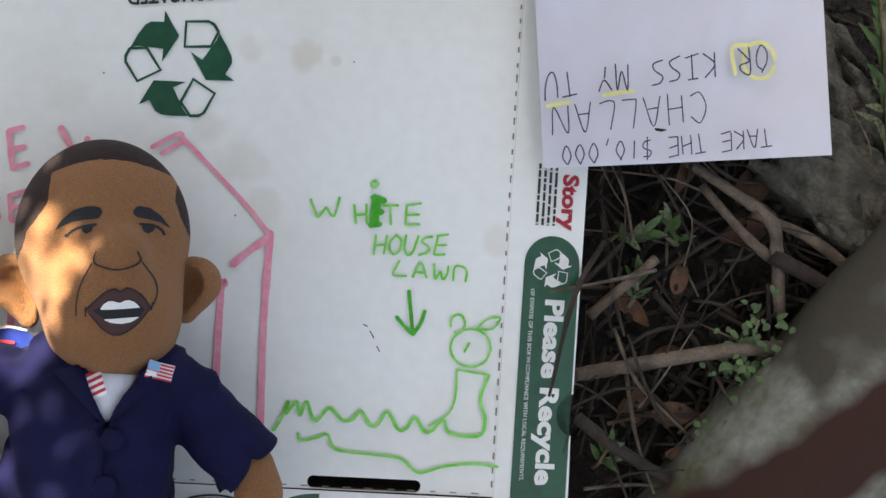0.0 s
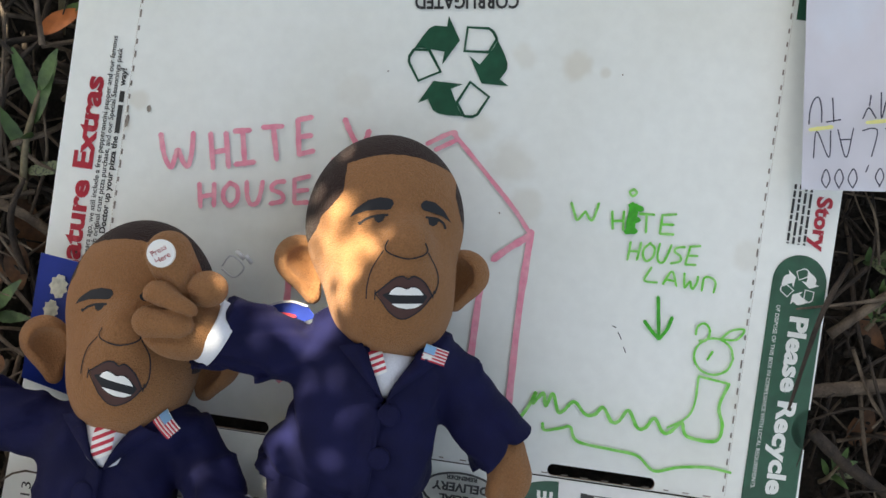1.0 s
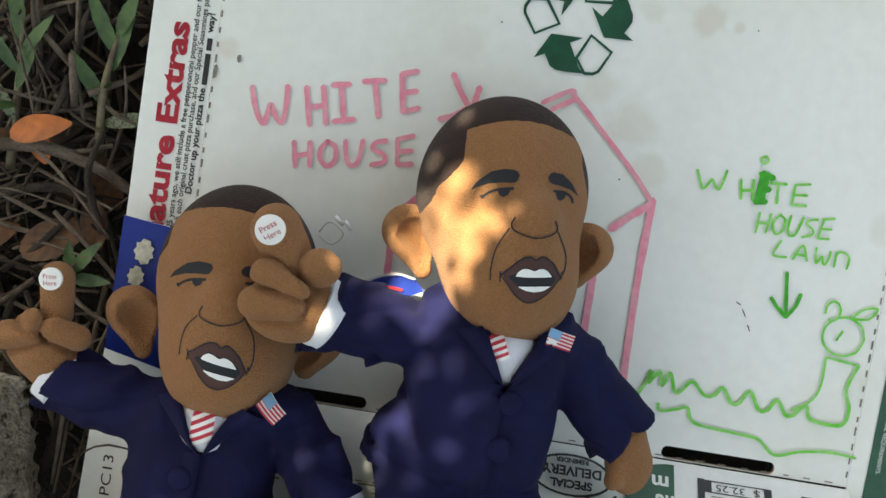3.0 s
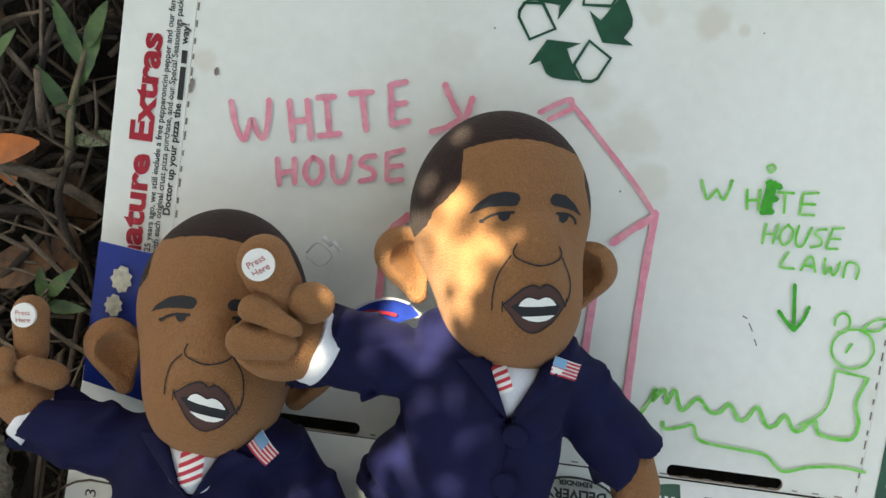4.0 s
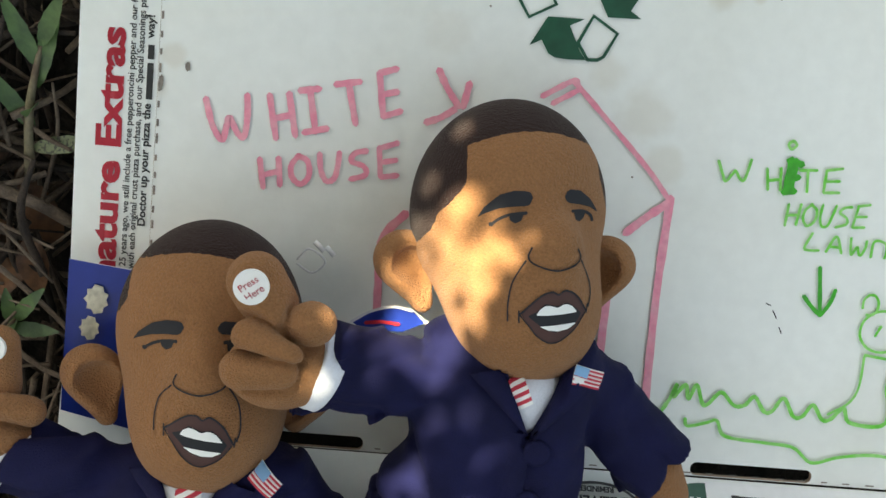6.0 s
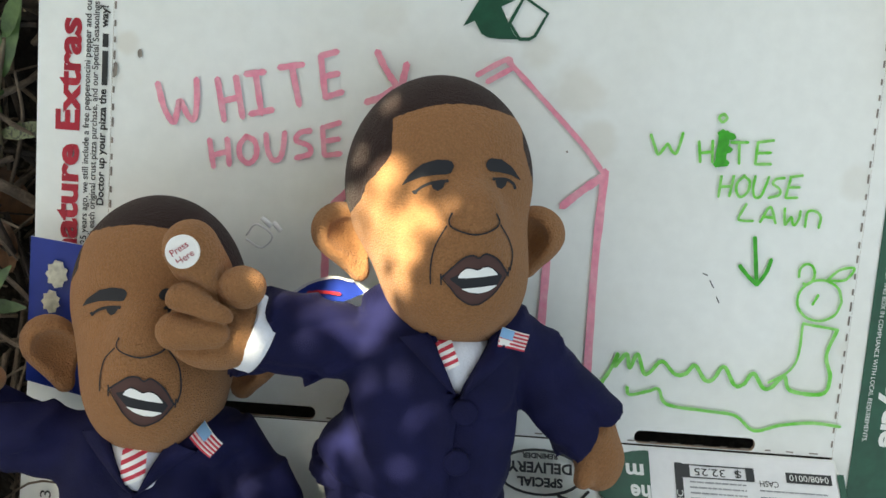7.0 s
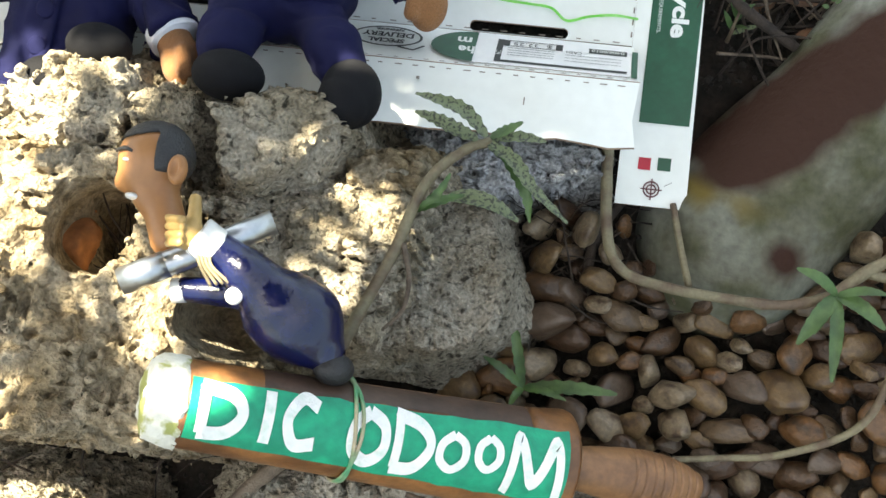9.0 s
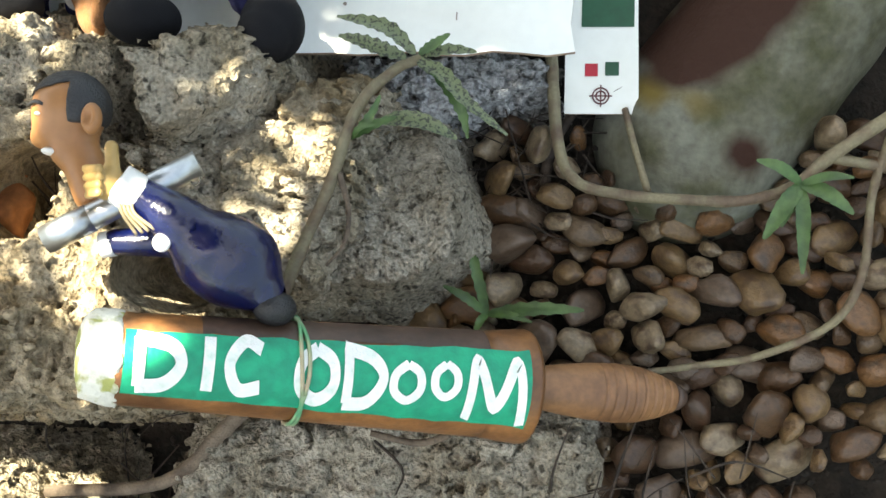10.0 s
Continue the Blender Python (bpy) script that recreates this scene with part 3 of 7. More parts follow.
drawing("register_cross", [[(0.1290, -0.1036), (0.1290, -0.0968), (0.1290, -0.0900)]], 0.0009, MAROON, right_flap, n=1)

# recycling sign: one third, turned twice
def recycle_sign(cx, cz, unit, turn, ink, parent):
    arrow = [(-79, -36), (-64, -58), (-52, -72), (-42, -77), (-20, -75), (-17, -94), (3, -50), (-29, -7), (-25, -30), (-48, -34), (-66, -37)]
    loop = [(-80, -34), (-88, -22), (-89, -12), (-72, 22), (-32, 6), (-52, -33)]
    for k in range(3):
        m = Matrix.Rotation(radians(turn - 120 * k), 2)
        put = lambda q: tuple(Vector((cx, cz)) + unit * (m @ Vector((q[0], -q[1]))))
        shape("arrow", [[put(q) for q in arrow]], ink, parent)
        drawing("arrow_outline", [[put(q) for q in loop] + [put(loop[0])]], unit * 5, ink, parent, n=1)


recycle_sign(-0.0890, 0.2335, 0.000338, 8, PRINT_GREEN, panel)
recycle_sign(0.1330, 0.1310, 0.000125, -90, PRINT_WHITE, right_flap)
lettering("lettering", "CORRUGATED", 0.0115, -0.0895, 0.2745, 188, PRINT_BLACK, panel, width=0.063, bold=0.0003)

# marker drawings: a small pen alphabet, each letter on a unit square
PEN = {
    "W": [[(0, 1), (0.12, 0.4), (0.25, 0), (0.4, 0.3), (0.52, 0.5), (0.66, 0.15), (0.82, 0.05), (0.95, 0.5), (1, 1)]],
    "H": [[(0.05, 1), (0.12, 0)], [(0.92, 1), (0.95, 0)], [(0.1, 0.45), (0.92, 0.52)]],
    "I": [[(0.5, 1), (0.55, 0)], [(0.1, 0.98), (0.9, 1)], [(0.05, 0), (1, 0.06)]],
    "T": [[(0, 0.95), (1, 1)], [(0.5, 0.97), (0.58, 0)]],
    "E": [[(0.1, 1), (0.08, 0)], [(0.1, 1), (1, 1.08)], [(0.1, 0.5), (0.9, 0.55)], [(0.08, 0), (0.95, 0.04)]],
    "O": [[(0.5, 1), (0.1, 0.7), (0.1, 0.25), (0.5, 0), (0.9, 0.3), (0.88, 0.75), (0.5, 1)]],
    "U": [[(0.05, 1), (0.08, 0.4), (0.3, 0.02), (0.7, 0.08), (0.92, 0.5), (1, 1)]],
    "S": [[(0.95, 0.95), (0.35, 0.9), (0.15, 0.65), (0.75, 0.42), (0.8, 0.12), (0.05, 0)]],
    "L": [[(0.35, 1), (0.05, 0.12), (0.3, 0), (0.9, 0.06)]],
    "A": [[(0, 0), (0.45, 1), (1, 0)], [(0.2, 0.38), (0.8, 0.38)]],
    "N": [[(0.05, 0), (0.1, 1), (0.85, 0.02), (0.95, 1)]],
    "n": [[(0.05, 0), (0.1, 0.9), (0.6, 1), (0.9, 0.7), (0.95, 0)]],
    "K": [[(0.1, 1), (0.1, 0)], [(0.9, 1), (0.12, 0.45), (0.95, 0)]],
    "C": [[(0.95, 0.85), (0.5, 1), (0.1, 0.55), (0.4, 0.02), (0.95, 0.12)]],
    "R": [[(0.1, 0), (0.1, 1), (0.75, 0.95), (0.8, 0.65), (0.15, 0.5), (0.9, 0)]],
    "M": [[(0, 0), (0.15, 1), (0.5, 0.3), (0.85, 1), (1, 0)]],
    "Y": [[(0, 1), (0.5, 0.5), (1, 1)], [(0.5, 0.5), (0.4, 0)]],
    "$": [[(0.9, 0.9), (0.3, 0.95), (0.15, 0.65), (0.8, 0.4), (0.75, 0.1), (0.1, 0.05)], [(0.5, 1.12), (0.45, -0.1)]],
    "1": [[(0.5, 1), (0.45, 0)]],
    "0": [[(0.5, 1), (0.1, 0.5), (0.5, 0), (0.9, 0.5), (0.5, 1)]],
    ",": [[(0.5, 0.1), (0.3, -0.2)]],
    "/": [[(0.8, 1), (0.2, 0)]],
    "D": [[(0.1, 1), (0.1, 0)], [(0.0, 1), (0.7, 0.85), (0.95, 0.5), (0.6, 0.08), (0.05, 0)]],
}


def penned(words, x, z, dx, dz, w, h, slant=0.0, jitter=0.04, seed=0):
    """Strokes of handwritten capitals from (x, z), each step (dx, dz) on."""
    rng = random.Random(seed)
    out = []
    ang = math.atan2(dz, dx)
    c, s = math.cos(ang), math.sin(ang)
    for i, ch in enumerate(words):
        if ch in PEN:
            for stroke in PEN[ch]:
                line = []
                for a, b in stroke:
                    u = (a + rng.uniform(-jitter, jitter)) * w + slant * b * h
                    v = (b + rng.uniform(-jitter, jitter)) * h
                    line.append((x + dx * i + c * u - s * v, z + dz * i + s * u + c * v))
                out.append(line)
    return out


for ch, x, z, w in (("W", -0.2600, 0.1485, 0.0200), ("H", -0.2300, 0.1530, 0.0110), ("I", -0.2165, 0.1568, 0.0125), ("T", -0.1985, 0.1620, 0.0130), ("E", -0.1785, 0.1685, 0.0100)):
    drawing("marker_lettering", penned(ch, x, z, 0.97, 0.20, w, 0.0205, 0.0, 0.03, 2), 0.0031, MARK_PINK, panel, label="pink marker letter")
drawing("marker_lettering", penned("HOUSE", -0.2345, 0.1280, 0.0142, 0.0026, 0.0102, 0.0145, 0.05, 0.03, 3), 0.0028, MARK_PINK, panel, label="pink marker lettering")
single("marker_arrow", [[(-0.1530, 0.1935), (-0.1480, 0.1850), (-0.1415, 0.1765)], [(-0.1375, 0.1885), (-0.1395, 0.1765)], [(-0.1570, 0.1675), (-0.1500, 0.1705), (-0.1430, 0.1755)]], 0.0034, MARK_PINK, panel, label="pink marker arrow")
single("marker_house", [[(-0.1015, 0.1855), (-0.0870, 0.1945), (-0.0845, 0.1925)], [(-0.0960, 0.1825), (-0.0835, 0.1905)], [(-0.0870, 0.1945), (-0.0670, 0.1760), (-0.0440, 0.1540), (-0.0315, 0.1395)]], 0.0027, MARK_PINK, panel, label="pink marker house outline")
single("marker_house", [[(-0.0315, 0.1415), (-0.0320, 0.0900), (-0.0300, 0.0250)], [(-0.0325, 0.1385), (-0.0430, 0.1300), (-0.0520, 0.1215)], [(-0.0550, 0.1110), (-0.0572, 0.1060), (-0.0570, 0.0480)], [(-0.1625, 0.1220), (-0.1730, 0.1080), (-0.1732, 0.0860), (-0.1710, 0.0300)]], 0.0042, MARK_PINK, panel, label="pink marker house outline")

drawing("marker_lettering", [[(0.0265, 0.1755), (0.0243, 0.1735), (0.0262, 0.1712), (0.0284, 0.1735), (0.0265, 0.1755)]] + penned("W", -0.0085, 0.1520, 0.01, 0.001, 0.0160, 0.0105, 0, 0.03, 4) + penned("H", 0.0160, 0.1495, 0.01, 0.001, 0.0080, 0.0110, 0, 0.03, 5) + penned("TE", 0.0320, 0.1500, 0.0130, 0.0008, 0.0090, 0.0115, 0.05, 0.03, 6), 0.0015, MARK_GREEN, panel, label="green marker lettering")
drawing("marker_correction", [[(0.0270, 0.1665), (0.0262, 0.1500)], [(0.0292, 0.1660), (0.0284, 0.1495)], [(0.0255, 0.1655), (0.0330, 0.1640)], [(0.0250, 0.1495), (0.0310, 0.1505)], [(0.0280, 0.1570), (0.0320, 0.1575)]], 0.0034, MARK_DARK, panel, label="overwritten dark green marker letter")
drawing("marker_lettering", penned("HOUSE", 0.0275, 0.1330, 0.0088, 0.0004, 0.0072, 0.0110, 0.15, 0.04, 7), 0.0014, MARK_GREEN, panel, label="green marker lettering")
drawing("marker_lettering", penned("LAWn", 0.0400, 0.1215, 0.0115, -0.0004, 0.0085, 0.0085, 0.05, 0.04, 8), 0.0014, MARK_GREEN, panel, label="green marker lettering")
drawing("marker_arrow", [[(0.0500, 0.1130), (0.0538, 0.0885)], [(0.0438, 0.0975), (0.0485, 0.0925), (0.0540, 0.0878)], [(0.0600, 0.1020), (0.0580, 0.0945), (0.0540, 0.0878)]], 0.0021, MARK_DARK, panel, label="green marker arrow")
waves = [(-0.0225, 0.0285), (-0.0180, 0.0370), (-0.0150, 0.0455), (-0.0160, 0.0385), (-0.0105, 0.0455), (-0.0080, 0.0380)]
for k, (dx, up, low) in enumerate(((0.0110, 0.0460, 0.0360), (0.0190, 0.0430, 0.0365), (0.0150, 0.0420, 0.0345), (0.0165, 0.0425, 0.0330), (0.0150, 0.0400, 0.0325))):
    x = waves[-1][0]
    waves += [(x + dx * 0.3, up), (x + dx * 0.7, low), (x + dx, low + 0.0006)]
waves += [(0.0745, 0.0395), (0.0790, 0.0320), (0.0960, 0.0315), (0.0990, 0.0410), (0.0955, 0.0525), (0.0995, 0.0670)]
drawing("marker_grass", [waves], 0.0021, MARK_GREEN, panel, label="green marker grass line")
drawing("marker_plant", [[(0.0808, 0.0685), (0.0805, 0.0510), (0.0760, 0.0420), (0.0665, 0.0355)], [(0.0808, 0.0690), (0.0995, 0.0670)], oval(0.0880, 0.0820, 0.0118, 0.0110, 9) + [(0.0998, 0.0820)], oval(0.0795, 0.0955, 0.0042, 0.0055, 7, 250, 560), [(0.0905, 0.0930), (0.0965, 0.0990), (0.1040, 0.1005), (0.1000, 0.0940), (0.0905, 0.0930)], [(0.0870, 0.0850), (0.0845, 0.0795)]], 0.0014, MARK_GREEN, panel, label="green marker plant outline")
drawing("marker_line", [[(-0.0085, 0.0275), (-0.0065, 0.0235), (0.0030, 0.0260), (0.0085, 0.0275), (0.0140, 0.0195), (0.0350, 0.0175), (0.0510, 0.0160), (0.0620, 0.0085), (0.0760, 0.0125), (0.0930, 0.0150), (0.1080, 0.0140)]], 0.0018, MARK_GREEN, panel, label="green marker line")
single("scratch", [[(0.0250, 0.0920), (0.0275, 0.0910)], [(0.0290, 0.0885), (0.0315, 0.0845)], [(0.0335, 0.0800), (0.0352, 0.0768)]], 0.0006, PRINT_BLACK, panel)

# printing on the front flap
def on1(x, v):
    return (x, -v * L1)


drawing("oval_sign", [[on1(*p) for p in oval(-0.0525, 0.46, 0.0225, 0.28, 26)] + [on1(-0.0300, 0.46)], [on1(-0.0430, 0.74), on1(-0.0330, 0.80), on1(-0.0270, 0.66)]], 0.0016, PRINT_BLACK, front, F1, n=1)
lettering("lettering", "SPECIAL", 0.0072, *on1(-0.0525, 0.58), 180, PRINT_BLACK, front, F1, width=0.0240, bold=0.0003)
lettering("lettering", "DELIVERY", 0.0085, *on1(-0.0525, 0.40), 180, PRINT_BLACK, front, F1, width=0.0340, bold=0.0003)
lettering("lettering", "REMINDER", 0.0042, *on1(-0.0525, 0.255), 180, PRINT_BLACK, front, F1, width=0.0190, bold=0.0002)
shape("green_oval", [[on1(*p) for p in oval(0.0060, 0.52, 0.0290, 0.43, 22, 90, 270)]], PRINT_GREEN, front, F1)
lettering("lettering", "he", 0.0130, *on1(0.0005, 0.62), 180, PRINT_WHITE, front, F1, width=0.0105, bold=0.0004)
lettering("lettering", "m", 0.0130, *on1(-0.0020, 0.36), 180, PRINT_WHITE, front, F1, width=0.0095, bold=0.0004)
sticker = part("delivery_label", plate([rounded(0.0050, -0.93 * L1, 0.1065, -0.06 * L1, 0.002)], 0.0002, F1 @ Matrix.Translation((0, 0, 0.0008))), [material("label_paper", (0.78, 0.79, 0.79), 0.5, amount=0.05, scale=40), CARTON_EDGE], front, "white printed delivery label")
LIFT[0] = 0.0012


def box1(x0, x1, v0, v1):
    return [on1(x0, v0), on1(x1, v0), on1(x1, v1), on1(x0, v1)]


shape("label_rule", [box1(0.0195, 0.0235, 0.21, 0.86), box1(0.0235, 0.0275, 0.22, 0.38), box1(0.0235, 0.0620, 0.22, 0.235), box1(0.0235, 0.0620, 0.375, 0.39), box1(0.0575, 0.0620, 0.22, 0.39), box1(0.0790, 0.1035, 0.24, 0.37), box1(0.0235, 0.1040, 0.80, 0.86)], PRINT_BLACK, sticker, F1)
lettering("lettering", "$  32.25", 0.0062, *on1(0.0425, 0.305), 180, PRINT_BLACK, sticker, F1, width=0.0250)
lettering("lettering", "CASH", 0.0050, *on1(0.0695, 0.40), 180, PRINT_BLACK, sticker, F1, width=0.0100)
lettering("lettering", "0408/0010", 0.0052, *on1(0.0912, 0.305), 180, PRINT_WHITE, sticker, F1, width=0.0210, lift=0.0016)
lettering("lettering", "JC", 0.0048, *on1(0.0215, 0.62), 90, PRINT_WHITE, sticker, F1, width=0.0060, lift=0.0016)
shape("small_print", bars(0.0270, -0.45 * L1, 0.030, 0.0009, 0.0032, 0, 4, 11) + bars(0.064, -0.50 * L1, 0.036, 0.0008, 0.0040, 0, 3, 12), material("grey_ink", (0.35, 0.36, 0.37), 0.6, amount=0.2), sticker, F1)
shape("green_panel", [box1(0.1068, 0.1105, 0.22, 0.97)], PRINT_GREEN, front, F1)
LIFT[0] = 0.0007

# grease stains and specks
def blot(x, z, r, seed, squash=1.0):
    rng = random.Random(seed)
    return [(x + r * (1 + rng.uniform(-0.25, 0.25)) * math.cos(a * math.pi / 9), z + squash * r * (1 + rng.uniform(-0.25, 0.25)) * math.sin(a * math.pi / 9)) for a in range(18)]


for k, q in enumerate(((-0.2730, 0.1835, 0.0012, 2.0), (-0.2855, 0.1750, 0.0012, 3.0), (-0.0640, 0.1105, 0.0006, 1.0), (-0.131, 0.226, 0.0006, 1.0), (0.010, 0.243, 0.0005, 1.0), (-0.052, 0.150, 0.0006, 1.0))):
    shape("speck", [blot(q[0], q[1], q[2], 4 + k, q[3])], GROOVE, panel)
shape("speck", [[(x, -0.28 * L2 + v) for x, v in blot(-0.026, 0, 0.0012, 3)]], GROOVE, front_edge, F2)
shape("speck", [[(x, -v * L2) for x, v in ((0.0420, 0.42), (0.0428, 0.42), (0.0428, 0.54), (0.0420, 0.54))]], GROOVE, front_edge, F2)

# the paper note lying half on the box
note = thing("paper_note", (0.20, -0.012, 0.20), "white paper note with pencilled capitals on the box", "note")
NOTE = Matrix.Translation((0.122, -0.0125, 0.188)) @ FACE @ Matrix.Rotation(radians(6.5), 4, "Z")
bm = bmesh.new()
bmesh.ops.create_grid(bm, x_segments=24, y_segments=24, size=0.5)
for v in bm.verts:
    u, w = v.co.x + 0.5, v.co.y + 0.5
    v.co = (u * 0.169, w * 0.22, 0.0025 * math.sin(u * 5) * w + 0.004 * (u - 0.4) ** 2 * 4)
bm.transform(NOTE)
sheet = part("sheet", bm, PAPER, note)
sheet.modifiers.new("thickness", "SOLIDIFY").thickness = 0.0002


def note_lines(words, x_end, z, step, w, h, seed, fall):
    """Upside-down pencil capitals that start at the sheet's far end and sink along the line."""
    return [[(x_end - a, z - b - fall * a) for a, b in line] for line in penned(words, 0, 0, step, 0.0, w, h, 0.0, 0.05, seed)]


lift_note = NOTE @ Matrix.Translation((0, 0, 0.0058))
drawing("pencil_lettering", note_lines("TAKE THE $10,000", 0.133, 0.0170, 0.0078, 0.0062, 0.0105, 21, 0.045), 0.0008, PENCIL, note, lift_note, "dark pencil lettering")
drawing("pencil_lettering", note_lines("CHALLAN", 0.096, 0.0395, 0.0135, 0.0098, 0.0165, 22, 0.05), 0.0008, PENCIL, note, lift_note, "dark pencil lettering")
drawing("pencil_lettering", note_lines("OR KISS MY TU", 0.1335, 0.0650, 0.0103, 0.0078, 0.0145, 23, 0.09), 0.0009, PENCIL, note, lift_note, "dark pencil lettering")
LIFT[0] = 0.0001
single("highlighter", [oval(0.1285, 0.0565, 0.0095, 0.0105, 12, 0, 340), [(0.122, 0.066), (0.113, 0.064), (0.114, 0.049)], [(0.054, 0.042), (0.036, 0.040)], [(0.016, 0.037), (0.003, 0.035)]], 0.0022, YELLOW, note, lift_note, "yellow highlighter")
LIFT[0] = 0.0007

# ---- the two cloth dolls ----


def on_surface(f, pts, out=0.0004):
    """Points (x, z) pushed from the front onto the surface f = 0."""
    p = np.array(pts, float)
    ys = np.arange(-0.16, 0.0, 0.0005)
    X, Y, Z = p[:, :1], ys[None, :], p[:, 1:]
    solid = f(X + 0 * Y, Y + 0 * X, Z + 0 * Y) < 0
    met = solid.any(axis=1)
    y = ys[np.argmax(solid, axis=1)]
    for _ in range(3):
        y = y + f(p[:, 0], y, p[:, 1]) * 0.8
    y = np.where(met, y, -0.040)
    return np.stack([p[:, 0], y - out, p[:, 1]], 1)


def face_line(f, pts, width, slot, out=0.0004):
    v, q = ribbon(pts, width, 8, 1)
    return on_surface(f, [(a, b) for a, b, _ in v], out), q, slot


def doll(name, hx, hz, hy, pose_parts, label, wide=0.0455, lean=-0.0045, chin=(0.0065, -0.028), shear=0.0):
    """A stuffed doll in a suit; hx, hy, hz is the middle of its head. One mesh; slots are its cloths."""
    FELTH, FELTS, SUITS, SHIRTS, SHOES, LIPSS, BROWS, TEETH, REDS, BLUES = range(10)
    items = []
    ox, oz = pose_parts["nose"]
    tilt, lift = pose_parts.get("mouth_tilt", 0.0), pose_parts.get("brow_scale", 1.0)
    at = lambda a, b: (ox + (a + shear * (b - 10)) / 1000, oz + ((b * lift if b > 0 else b) - tilt * (a - 1.5) * min(1.0, max(0.0, (-b - 2) / 8))) / 1000)
    head = blend(0.014, ell((hx + lean, hy + 0.011, hz + 0.013), (wide, 0.036, 0.0515)), ell((hx + chin[0], hy - 0.004, hz + chin[1]), (0.0348, 0.034, 0.0365)))
    nose = ell((ox, hy - 0.028, oz + 0.006), (0.012, 0.010, 0.014))
    head = blend(0.012, head, nose)
    v, q = sdf_mesh(head, (hx - 0.060, hy - 0.06, hz - 0.076), (hx + 0.055, hy + 0.055, hz + 0.076), 0.0022)
    head_count = len(v)
    items.append((v, q, FELTH))
    ears = []
    for s, (ex, ez), (lx, lz), ey in pose_parts["ears"]:
        c, low = (hx + ex, hy + ey, hz + ez), (hx + lx, hy + ey + 0.001, hz + lz)
        shell = blend(0.010, ell(c, (0.0140, 0.0088, 0.0130)), limb((c[0], c[1], c[2] - 0.002), low, 0.0090, 0.0050))
        bowl = blend(0.008, ell((c[0] - s * 0.0045, c[1] - 0.0085, c[2] - 0.0015), (0.0102, 0.0080, 0.0090)), ell((low[0] - s * 0.003, c[1] - 0.0080, low[2] + 0.010), (0.0056, 0.0070, 0.0105)))
        ears.append(minus(shell, bowl, 0.0022))
    ears_f = lambda X, Y, Z: np.minimum(ears[0](X, Y, Z), ears[1](X, Y, Z))
    items.append((*sdf_mesh(ears_f, (hx - 0.085, hy - 0.03, hz - 0.056), (hx + 0.08, hy + 0.035, hz + 0.02), 0.0018), FELTS))

    # printed face, drawn in millimetres from the tip of the nose
    def area(xs, top, low, slot, out=0.0004):
        xs, top, low = np.array(xs), np.array(top), np.array(low)
        pts = []
        n, rows = 22, 6
        for i in range(n):
            x = xs[0] + (xs[-1] - xs[0]) * i / (n - 1)
            t, u = np.interp(x, xs, top), np.interp(x, xs, low)
            pts += [at(x, u + (t - u) * j / rows) for j in range(rows + 1)]
        F = [(i * (rows + 1) + j, (i + 1) * (rows + 1) + j, (i + 1) * (rows + 1) + j + 1, i * (rows + 1) + j + 1) for i in range(n - 1) for j in range(rows)]
        items.append((on_surface(head, pts, out), F, slot))

    def stroke(pts, width, slot=BROWS, out=0.0005):
        items.append(face_line(head, [at(*p) for p in pts], width / 1000, slot, out))
    area([-33.8, -31.5, -25.4, -19.0, -13.8, -12.0, -11.0], [17.9, 22.3, 28.2, 30.6, 30.8, 30.2, 28.6], [17.5, 19.2, 22.3, 23.7, 24.4, 25.2, 27.8], BROWS)
    area([3.6, 4.5, 6.0, 10.9, 16.4, 20.8], [29.8, 31.8, 32.6, 32.2, 28.5, 22.8], [29.2, 27.6, 26.8, 26.2, 25.0, 22.4], BROWS)
    stroke([(-27.9, 14.9), (-24.6, 17.9), (-19.6, 20.3), (-13.2, 21.6)], 1.3)
    stroke([(7.4, 23.4), (13.0, 23.3), (17.0, 21.4), (18.5, 18.8)], 1.3)
    stroke([(-28.4, 15.2), (-27.4, 15.0)], 1.9)
    area([-20.8, -19.8, -17.6, -15.2, -14.4], [20.2, 20.6, 20.9, 21.3, 21.3], [19.8, 17.6, 16.6, 18.2, 20.8], BROWS)
    area([8.6, 9.4, 11.6, 13.6, 14.4], [23.4, 23.5, 23.4, 23.2, 22.9], [22.6, 19.8, 18.8, 20.2, 22.5], BROWS)
    stroke([(-10.4, 8.2), (-11.5, 4.2), (-9.0, 1.5), (0.3, -0.3), (7.9, 1.8), (11.3, 5.2), (9.6, 9.3)], 0.75)
    stroke([(-12.3, 2.3), (-17.0, -8.0), (-18.2, -17.0), (-17.7, -24.3)], 0.65)
    stroke([(-13.4, -19.4), (-12.9, -24.3)], 0.7)
    stroke([(11.9, 4.2), (17.0, -4.0), (19.0, -10.5), (18.2, -17.0)], 0.65)
    stroke([(17.6, -15.6), (17.4, -19.6)], 0.7)
    area([-12.0, -8.4, -4.7, 0.1, 3.2, 6.4, 12.2, 16.4], [-20.6, -15.8, -12.2, -9.8, -10.8, -8.9, -11.9, -18.1], [-21.2, -25.2, -29.4, -32.3, -32.6, -31.4, -26.4, -18.8], LIPSS)
    stroke([(-13.0, -20.9), (-4.7, -12.2), (0.1, -9.9), (3.2, -10.9), (6.4, -9.0), (12.2, -11.9), (17.0, -18.3)], 0.8, out=0.0007)
    stroke([(-13.0, -20.9), (-8.4, -25.4), (-4.7, -29.4), (0.1, -32.2), (3.2, -32.5), (6.4, -31.3), (12.2, -26.2), (17.0, -18.3)], 0.6, out=0.0007)
